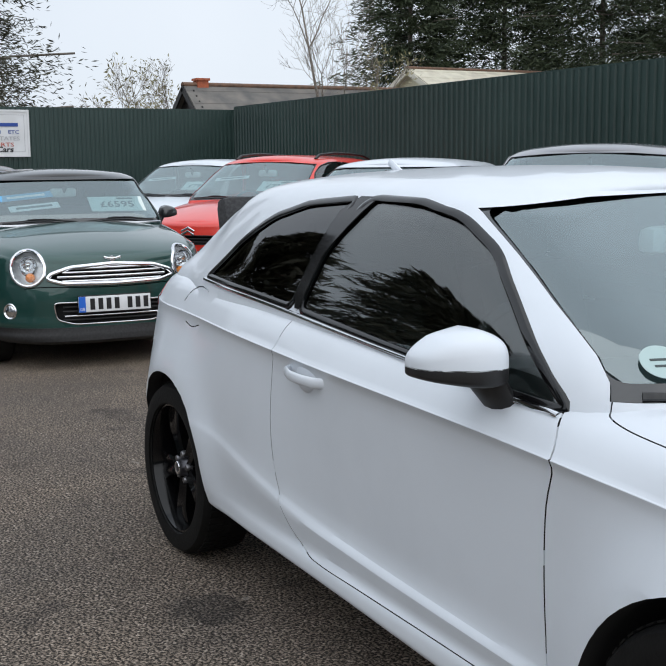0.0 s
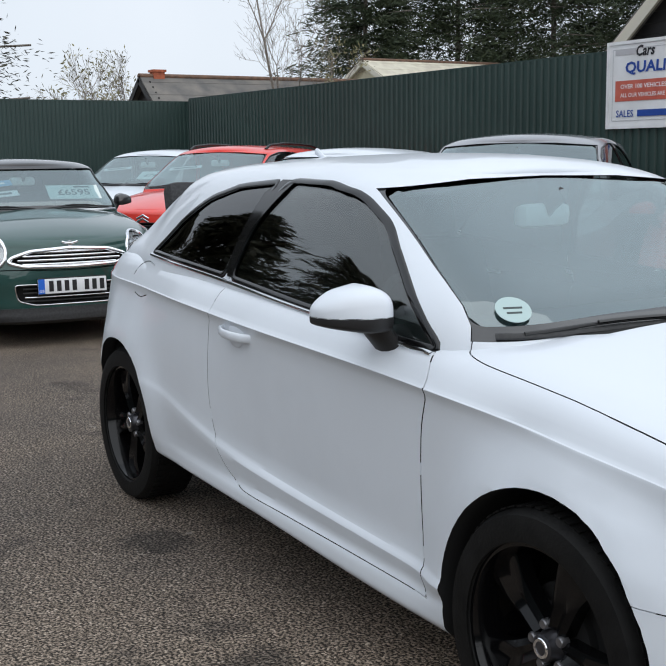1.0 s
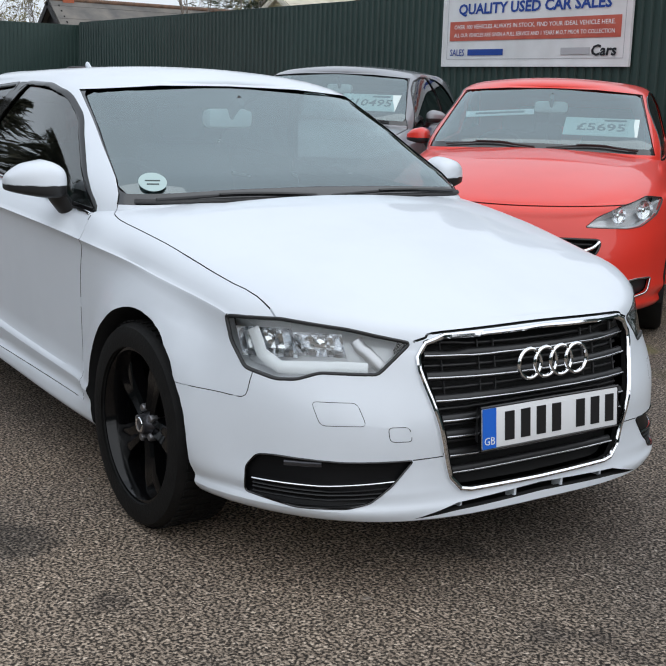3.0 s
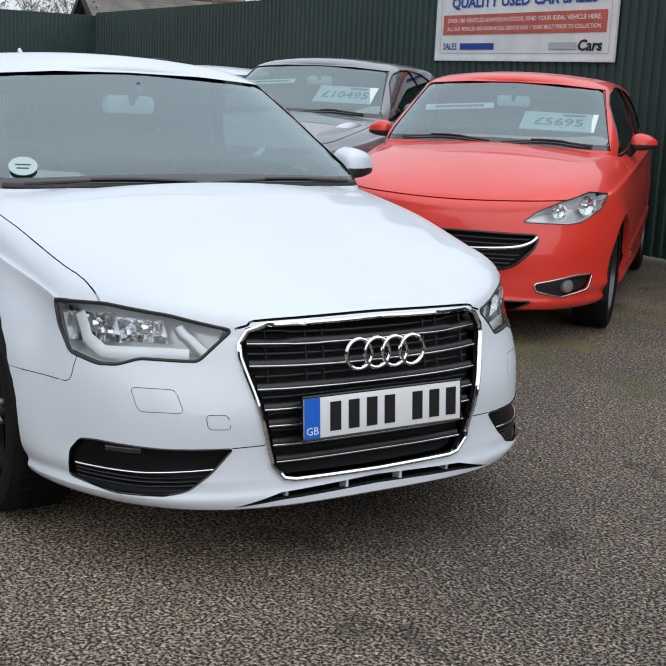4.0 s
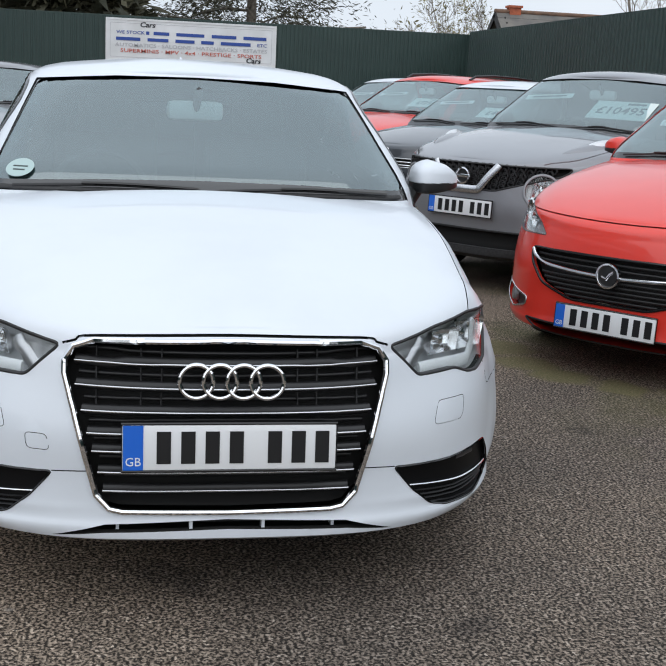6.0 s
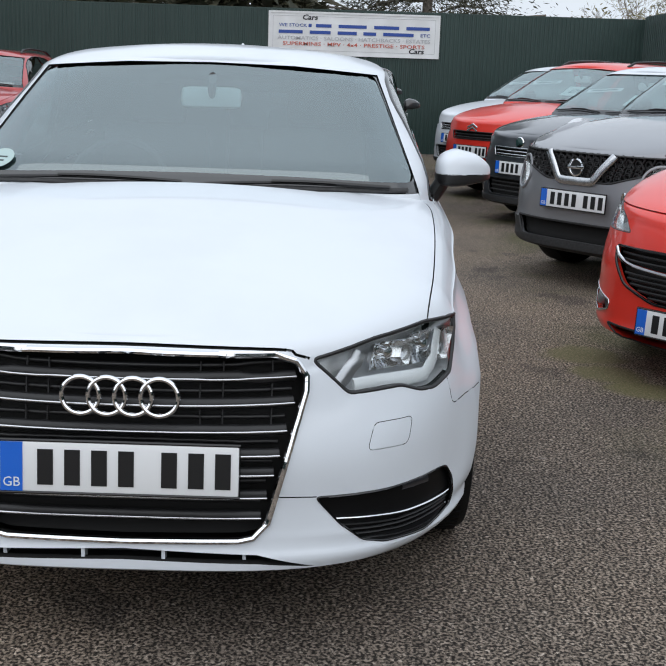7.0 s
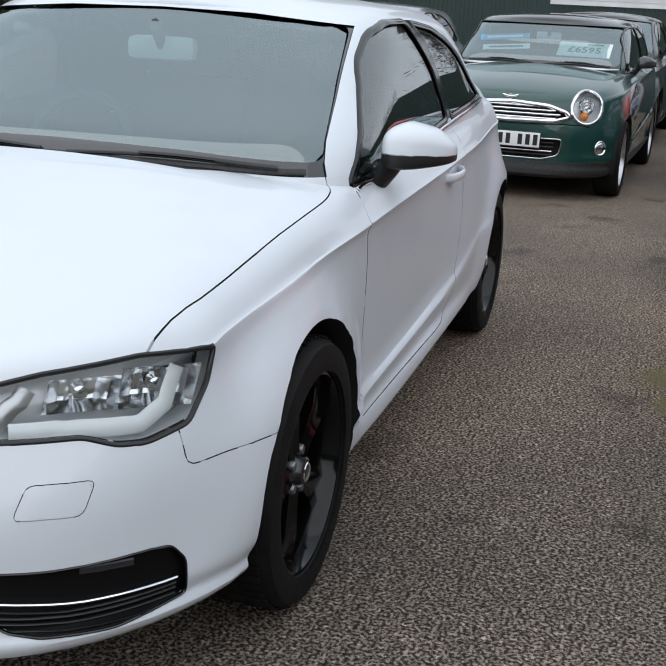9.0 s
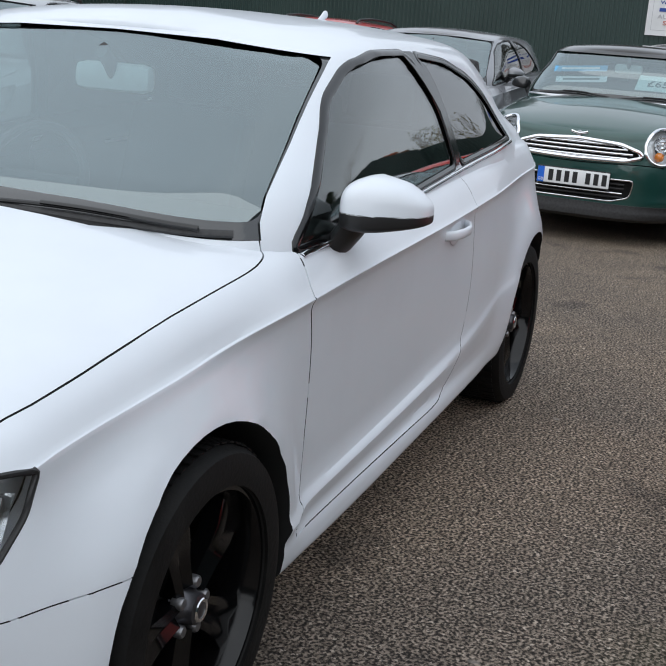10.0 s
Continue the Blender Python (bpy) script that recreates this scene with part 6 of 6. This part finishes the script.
placed(plain_hatch("hatchback_car", "dark grey hatchback car with a pale roof and chrome grille bars", NAVY, WHITE, price="£4995"), -7.63, 2.81, -54)
placed(plain_hatch("hatchback_car", "bright red hatchback car with chrome chevron badge and roof rails", RED, rails=True, chevrons=True, scale_z=1.04, price="£7295"), -9.95, 2.66, -54)
placed(plain_hatch("hatchback_car", "white hatchback car parked in the last bay", WHITE, scale_z=1.02, price="£7995"), -12.4, 2.75, -54)
placed(plain_hatch("hatchback_car", "black hatchback car parked behind the green one", BLACKP), -11.6, 0.40, -3)
placed(plain_hatch("hatchback_car", "dark grey hatchback car beside the green one", GREY, scale_z=0.98), -8.6, -1.75, 0)
placed(plain_hatch("hatchback_car", "crimson hatchback car by the far fence", RED_DARK, rails=True), -11.2, -4.15, 0)
placed(plain_hatch("estate_car", "silver estate car with roof rails", SILVER, rails=True, scale_z=1.0), -4.6, -3.9, 20)


# ---- boards on the fences ----
def board(name, label, m, w, h, lines):
    """A white board of w by h in a thin frame; lines: (text or None, x, z, height, width, material, slant)."""
    b = thing(name, label, "sign", m)
    part("panel", boxed(0, 0, 0, w, 0.012, h, bevel=0.003), SIGN_WHITE, b, "white painted panel", smooth=0)
    f = bmesh.new()
    for x, z, sx, sz in ((0, h / 2, w + 0.03, 0.03), (0, -h / 2, w + 0.03, 0.03), (-w / 2, 0, 0.03, h - 0.03), (w / 2, 0, 0.03, h - 0.03)):
        box(f, x, -0.004, z, sx, 0.026, sz)
    part("frame", f, SIGN_WHITE, b, "white frame", smooth=0)
    k = bmesh.new()
    for x, z, sx, sz in ((0, h / 2 - 0.06, w - 0.12, 0.006), (0, -h / 2 + 0.06, w - 0.12, 0.006), (-w / 2 + 0.06, 0, 0.006, h - 0.12), (w / 2 - 0.06, 0, 0.006, h - 0.12)):
        box(k, x, -0.0075, z, sx, 0.002, sz)
    part("border_line", k, SIGN_GREY, b, "thin grey border line", smooth=0)
    for n, (txt, x, z, hh, ww, mt, slant) in enumerate(lines):
        y = -0.0085 - 0.0006 * n
        if txt is None:
            part("bar", boxed(x, y, z, ww, 0.002, hh), mt, b, "", smooth=0)
            continue
        me = text_mesh(txt, 1.0, 0.0, bold=0.03 if hh > 0.07 else 0.012)
        co = np.array([v.co[:] for v in me.vertices])
        lo, hi = co.min(0), co.max(0)
        sx, sz = ww / (hi[0] - lo[0]), hh / (hi[1] - lo[1])
        me.transform(Matrix(((sx, slant * sz, 0, x - sx * (lo[0] + hi[0]) / 2), (0, 0, 1, y - 0.002), (0, sz, 0, z - sz * (lo[1] + hi[1]) / 2), (0, 0, 0, 1))))
        me.flip_normals()
        for bm, _, _ in islands(me):
            part("letter", bm, mt, b, "", smooth=0)
    return b


def words(mt, x0, x1, z, h, items):
    """Words and bars in one line: items are (text or None, share of the line)."""
    out, tot = [], sum(i[1] for i in items)
    x = x0
    for txt, share in items:
        w = (x1 - x0) * share / tot
        if txt != "":
            out.append((txt, x + w / 2, z, h, w * 0.92, mt, 0.0))
        x += w
    return out


W1, H1 = 2.50, 0.78
lines = [
    (None, -1.03, 0.305, 0.055, 0.26, SIGN_GREY, 0), ("Cars", -0.78, 0.305, 0.10, 0.23, SIGN_BLACK, 0.18),
    (None, 0.72, 0.305, 0.035, 0.75, SIGN_RED, 0),
    ("QUALITY USED CAR SALES", 0.0, 0.150, 0.125, 2.05, SIGN_BLUE, 0.05),
    (None, 0.0, -0.055, 0.19, 2.30, SIGN_RED, 0),
    ("OVER 100 VEHICLES ALWAYS IN STOCK, FIND YOUR IDEAL VEHICLE HERE.", 0.0, -0.018, 0.048, 2.16, PLATE_W, 0),
    ("ALL OUR VEHICLES ARE GIVEN A FULL SERVICE AND 1 YEARS M.O.T PRIOR TO COLLECTION", 0.0, -0.095, 0.038, 2.16, PLATE_W, 0),
    ("SALES", -1.02, -0.265, 0.065, 0.22, SIGN_BLUE, 0), (None, -0.60, -0.265, 0.06, 0.52, SIGN_BLUE, 0),
    (None, 0.62, -0.265, 0.060, 0.36, SIGN_GREY, 0), ("Cars", 0.97, -0.260, 0.10, 0.30, SIGN_BLACK, 0.18),
]
board("sales_board", "white sales board with blue and red lettering on the green fence", pose(-5.245, 5.611, 2.02, 0, 0, 0.6), W1, H1, lines)

W2, H2 = 2.77, 0.66
lines = [
    ("Cars", -0.72, 0.255, 0.085, 0.25, SIGN_BLACK, 0.18), ("Cars", 1.03, -0.235, 0.085, 0.25, SIGN_BLACK, 0.18),
]
lines += words(SIGN_BLUE, -1.25, 1.25, 0.125, 0.052, [("WE STOCK", 18), (None, 2), ("", 2), (None, 10), ("", 3), (None, 18), ("", 3), (None, 16), ("", 3), (None, 15)])
lines += words(SIGN_BLUE, -1.25, 1.25, 0.020, 0.052, [(None, 15), ("", 3), (None, 13), ("", 3), (None, 12), ("", 3), (None, 8), ("", 3), (None, 19), ("", 3), ("ETC", 6)])
lines.append(("AUTOMATICS · SALOONS · HATCHBACKS · ESTATES", 0.0, -0.075, 0.060, 2.50, SIGN_GREY, 0))
lines.append(("SUPERMINIS · MPV · 4x4 · PRESTIGE · SPORTS", 0.0, -0.165, 0.060, 2.32, SIGN_RED, 0))
board("stock_board", "white stock board with small coloured lettering on the green fence", pose(-16.185, 0.755, 1.915, 0, 0, 90), W2, H2, lines)
lines = [("QUALITY USED CAR SALES", 0.0, 0.05, 0.125, 2.05, SIGN_BLUE, 0.0), (None, 0, -0.2, 0.12, 2.2, SIGN_GREY, 0)]
board("side_board", "white board with blue lettering on the far green fence", pose(-14.3, -9.488, 1.98, 0, 0, 180), 2.5, 0.85, lines)


# ---- buildings beyond the fences ----
SLATE = varied(mat("mossy_slate", (0.16, 0.15, 0.135), 0.8), (0.11, 0.107, 0.103), (0.21, 0.192, 0.170), 1.6, 8, bump=0.5, bump_scale=9, rough=(0.7, 0.95))
TARBOARD = varied(mat("tarred_boards", (0.012, 0.012, 0.014), 0.6), (0.010, 0.010, 0.012), (0.022, 0.021, 0.022), 5, bump=0.3)
REDBRICK = varied(mat("red_brick", (0.42, 0.12, 0.06), 0.85), (0.48, 0.13, 0.06), (0.32, 0.09, 0.05), 9, bump=0.4)
CREAM = varied(mat("cream_render", (0.62, 0.58, 0.42), 0.8), (0.66, 0.61, 0.45), (0.54, 0.50, 0.37), 2, bump=0.2)
CREAM_ROOF = varied(mat("cream_roof_sheet", (0.66, 0.62, 0.50), 0.6), (0.70, 0.66, 0.53), (0.55, 0.50, 0.40), 2.5, bump=0.2)
TILE = varied(mat("brown_tile", (0.16, 0.09, 0.06), 0.8), (0.20, 0.11, 0.07), (0.11, 0.07, 0.05), 7, bump=0.5)
BARGE = mat("pale_barge_board", (0.60, 0.57, 0.48), 0.6)


def gable_house(name, label, m, length, span, eave, ridge, wall, roof, boards=False, chimney=None, over=0.25, pale=False):
    """A house along its own x: gables at x = 0 and length."""
    h = thing(name, label, "house", m)
    s = span / 2
    bm = bmesh.new()
    prism([(-s, 0), (s, 0), (s, eave), (0, ridge - 0.08), (-s, eave)], (0, 0, 0), (0, 1, 0), (0, 0, 1), (1, 0, 0), 0, length, bm)
    part("wall", bm, wall, h, "gable walls", smooth=0)
    slope = math.atan2(ridge - eave, s)
    run = math.hypot(s, ridge - eave) + over
    for sd in (1, -1):
        r = part("roof", boxed(length / 2, 0, 0, length + 2 * over, run, 0.09), roof, h, "pitched roof", smooth=0)
        r.matrix_basis = Matrix.Translation((0, sd * (run / 2) * math.cos(slope), ridge - (run / 2) * math.sin(slope))) @ Matrix.Rotation(-sd * slope, 4, "X")
        n = int(run / 0.30)
        for k in range(n):
            c = part("tile_course", boxed(length / 2, -sd * 0 + (k + 0.5) * run / n - run / 2, 0.055 + 0.008 * (k % 2), length + 2 * over, run / n + 0.02, 0.025), roof, r, "", smooth=0)
        for x in (-over, length + over):
            part("barge_board", boxed(x, 0, -0.06, 0.05, run, 0.18), BARGE if pale or not boards else TARBOARD, r, "", smooth=0)
    part("ridge_tiles", sweep(bmesh.new(), [(-over, 0, ridge + 0.05), (length + over, 0, ridge + 0.05)], 0.28, 0.16, [(0, 0, 1)] * 2, seg=10), TILE, h, "dark ridge tiles", smooth=60)
    if boards:
        k = 0
        z = 0.1
        while z < ridge - 0.25:
            ww = s if z < eave else s * (ridge - z) / (ridge - eave)
            for x in (-0.015, length + 0.015):
                part("weatherboard", boxed(x, 0, z + 0.08, 0.035, 2 * ww - 0.05, 0.165, m=None), TARBOARD, h, "", smooth=0)
            z += 0.17
    if pale:
        part("pale_batten", boxed(-0.05, 0.13, ridge * 0.5, 0.03, 0.12, ridge * 0.9), BARGE, h, "pale upright batten", smooth=0)
    if chimney:
        cx, ch = chimney
        c = part("chimney", boxed(cx, 0, ridge + ch / 2 - 0.4, 0.36, 0.34, ch + 0.8), REDBRICK, h, "red brick chimney", smooth=0)
        part("chimney_cap", boxed(cx, 0, ridge + ch + 0.03, 0.44, 0.42, 0.07), REDBRICK, c, "", smooth=0)
    return h


gable_house("slate_barn", "low black boarded barn with a mossy slate roof and brick chimney", pose(-32.0, 11.1, 0, 0, 0, 90), 12.0, 4.6, 1.97, 3.78, TARBOARD, SLATE, boards=True, chimney=(0.35, 0.18))
gable_house("cream_bungalow", "cream bungalow gable with pale roof", pose(-35.0, 21.0, 0, 0, 0, 90), 9.0, 5.0, 3.58, 4.78, CREAM, CREAM_ROOF)
gable_house("boarded_shed", "black weatherboarded shed behind the green fence", pose(-9.55, 11.05, 0, 0, 0, 90), 6.0, 6.0, 2.40, 4.92, TARBOARD, SLATE, boards=True, pale=True)

# ---- trees ----
BARK = varied(mat("grey_bark", (0.13, 0.11, 0.09), 0.9), (0.10, 0.085, 0.07), (0.19, 0.165, 0.14), 12, bump=0.5)
TWIG = varied(mat("pale_twigs", (0.22, 0.19, 0.16), 0.9), (0.17, 0.145, 0.125), (0.28, 0.245, 0.21), 8)


def leaf_mat(name, c1, c2, rough=0.6):
    m = mat(name, c1, rough)
    n, l, b = nodes_of(m)
    g = n.new("ShaderNodeNewGeometry")
    r = n.new("ShaderNodeValToRGB")
    r.color_ramp.elements[0].color, r.color_ramp.elements[1].color = (*c1, 1), (*c2, 1)
    l.new(g.outputs["Random Per Island"], r.inputs[0])
    l.new(r.outputs[0], b.inputs["Base Color"])
    return m


NEEDLES = leaf_mat("conifer_needles", (0.022, 0.036, 0.017), (0.058, 0.076, 0.035))
NEEDLES_BROWN = leaf_mat("dull_needles", (0.026, 0.030, 0.018), (0.075, 0.070, 0.040))
BUDS = leaf_mat("pale_spring_leaves", (0.16, 0.15, 0.07), (0.30, 0.27, 0.15))
IVY = leaf_mat("ivy_leaves", (0.02, 0.035, 0.012), (0.06, 0.075, 0.03))


def leaves_mesh(name, centres, out, size, material, rng, droop=0.3, slim=(0.10, 0.22)):
    """Small pointed leaf blades, one quad each, growing along out."""
    c, o = np.asarray(centres), np.asarray(out)
    k = len(c)
    o = o + rng.normal(0, 0.45, (k, 3)) - np.array([0, 0, droop])
    o /= np.linalg.norm(o, axis=1)[:, None]
    s = np.cross(o, rng.normal(0, 1, (k, 3)))
    s /= np.linalg.norm(s, axis=1)[:, None] + 1e-9
    ln = size * rng.uniform(0.6, 1.4, (k, 1))
    wd = ln * rng.uniform(*slim, (k, 1))
    v = np.stack([c - o * ln * 0.5, c + s * wd, c + o * ln * 0.6, c - s * wd], 1).reshape(-1, 3)
    me = bpy.data.meshes.new(name)
    me.from_pydata(v.tolist(), [], np.arange(4 * k).reshape(-1, 4).tolist())
    me.materials.append(material)
    return me


def conifer(label, x, y, h, r, seed, material=NEEDLES, branches=420, per=26, size=0.28, low=0.04, group="conifers beyond the fence"):
    rng = np.random.default_rng(seed)
    t = thing("conifer_tree", label, "tree", pose(x, y, 0), group=group)
    tr = bmesh.new()
    lean = rng.normal(0, 0.15, 2)
    sweep(tr, [(lean[0] * q, lean[1] * q, h * q) for q in (0, 0.3, 0.6, 0.97)], 0.34, 0.34, [(1, 0, 0)] * 4, seg=8)
    for v in tr.verts:
        q = 1 - 0.85 * v.co.z / h
        v.co.x, v.co.y = v.co.x * q, v.co.y * q
    part("trunk", tr, BARK, t, "grey-brown trunk")
    cs, os, limbs = [], [], bmesh.new()
    for b in range(branches):
        q = low + (0.99 - low) * rng.uniform() ** 0.85
        a = rng.uniform(0, 2 * math.pi)
        lobes = 1 + 0.22 * math.sin(3 * a + 5 * q + seed) + 0.14 * math.sin(7 * a - 9 * q)
        ln = max(0.25, r * (1 - q) ** 0.62 * lobes * rng.uniform(0.7, 1.15))
        d = np.array([math.cos(a), math.sin(a), rng.uniform(0.0, 0.35)])
        base = np.array([lean[0] * q, lean[1] * q, h * q])
        if b % 7 == 0:
            e = base + d * ln * 0.9 - np.array([0, 0, 0.12 * ln])
            sweep(limbs, [tuple(base), tuple((base + e) / 2 + np.array([0, 0, 0.05 * ln])), tuple(e)], 0.05, 0.05, [(0.1, 0, 1)] * 3, seg=4)
        u = rng.uniform(0.15, 1.0, per) ** 0.7
        p = base + d * (ln * u)[:, None]
        p[:, 2] -= 0.22 * ln * u ** 2
        p += rng.normal(0, 0.07 + 0.05 * ln, (per, 3)) * np.array([1, 1, 0.6])
        cs.append(p)
        os.append(np.tile(d, (per, 1)))
    part("limb", limbs, BARK, t, "thin grey limb wood", smooth=0)
    crown = new("crown", leaves_mesh("crown", np.concatenate(cs), np.concatenate(os), size, material, rng, slim=(0.07, 0.13)))
    crown.parent = t
    tagged(crown, "dark evergreen fronds")
    return t


def bare_tree(label, x, y, h, seed, depth=5, spread=0.55, buds=0, width=0.16, group="bare trees beyond the fence", material=TWIG):
    rng = np.random.default_rng(seed)
    t = thing("bare_tree", label, "tree", pose(x, y, 0), group=group)
    verts, faces, tips = [], [], []

    def limb(p, d, ln, w, lev):
        n = 4
        pts, dd = [p], d
        for _ in range(3):
            dd = dd + rng.normal(0, 0.10, 3)
            dd[2] += 0.05
            dd = dd / np.linalg.norm(dd)
            pts.append(pts[-1] + dd * ln / 3)
        rows = []
        for i, q in enumerate(pts):
            ww = w * (1 - 0.38 * i / 3) / 2
            s = np.cross(dd, [0.3, 0.8, 0.1])
            s = s / np.linalg.norm(s)
            u = np.cross(dd, s)
            base = len(verts)
            for k in range(n):
                g = 2 * math.pi * k / n
                verts.append(tuple(q + s * math.cos(g) * ww + u * math.sin(g) * ww))
            rows.append(base)
        for a, b in zip(rows, rows[1:]):
            for k in range(n):
                faces.append((a + k, a + (k + 1) % n, b + (k + 1) % n, b + k))
        if lev >= depth:
            tips.append((pts[-1], dd))
            return
        kids = 3 if lev < depth - 1 else 4
        for k in range(kids):
            i = 3 if k == 0 else rng.integers(1, 4)
            a = rng.normal(0, 1, 3)
            a -= dd * (a @ dd)
            a /= np.linalg.norm(a)
            nd = dd + a * rng.uniform(0.5, 1.3) * spread * (0.4 if k == 0 else 1)
            nd[2] += 0.12
            limb(pts[i], nd / np.linalg.norm(nd), ln * rng.uniform(0.58, 0.85), max(0.008, w * (0.62 if k == 0 else 0.45)), lev + 1)

    limb(np.array([0.0, 0, 0]), np.array([0, 0, 1.0]), h * 0.26, width, 0)
    me = bpy.data.meshes.new("branches")
    me.from_pydata(verts, [], faces)
    me.materials.append(material)
    o = new("bare_crown", me)
    o.parent = t
    tagged(o, "trunk and fine bare branches")
    if buds:
        pick = [tips[i] for i in rng.integers(0, len(tips), buds)]
        c = np.array([p for p, _ in pick]) + rng.normal(0, 0.12, (buds, 3))
        lv = new("leaves", leaves_mesh("leaves", c, np.array([d for _, d in pick]), 0.13, BUDS, rng))
        lv.parent = t
        tagged(lv, "sparse pale new leaves")
    return t


for i, (x, y, h, r) in enumerate(((-41.5, 25.0, 13.0, 3.8), (-39.5, 28.5, 15.0, 4.6), (-35.5, 30.5, 15.0, 4.8), (-31.0, 31.0, 15.5, 4.8), (-26.5, 31.0, 15.0, 4.6), (-21.5, 30.0, 14.0, 4.2))):
    conifer("tall dense dark green conifer beyond the ribbed fence", x, y, h, r, 11 + i, branches=760, per=80, size=0.25)
conifer("dark open-branched conifer beyond the yard's end", -25.0, 2.6, 8.0, 3.4, 31, NEEDLES_BROWN, branches=420, per=110, size=0.13)
for i, (x, y, h, r) in enumerate(((-21.5, -1.6, 6.5, 2.6), (-22.0, -5.4, 7.0, 2.8), (-21.0, -9.0, 7.5, 3.0), (-17.0, -13.0, 8.0, 3.0), (-11.5, -13.5, 8.5, 3.2), (-5.5, -14.0, 7.5, 3.0), (-13.0, -16.5, 10.0, 3.6), (-18.5, -17.0, 11.6, 4.0), (-24.0, -17.0, 10.6, 3.8), (-29.0, -18.0, 11.4, 4.0))):
    conifer("dull green conifer behind the yard fence", x, y, h, r, 41 + i, NEEDLES_BROWN, branches=300, per=32, size=0.50, group="conifers round the yard")
bare_tree("tall leafless tree with fine pale branches", -31.0, 15.3, 10.5, 5, depth=6, spread=1.0, width=0.17)
bare_tree("low bush with sparse pale new leaves", -31.0, 9.4, 6.2, 8, depth=6, spread=0.9, buds=900, width=0.13)
bare_tree("low bush with sparse pale new leaves beside the barn", -34.0, 11.0, 5.6, 9, depth=6, spread=0.9, buds=700, width=0.12)
bare_tree("leafy brown shrub against the conifers", -28.5, 15.9, 5.4, 14, depth=5, spread=0.6, buds=900, width=0.12)

bpy.data.scenes.remove(bench)
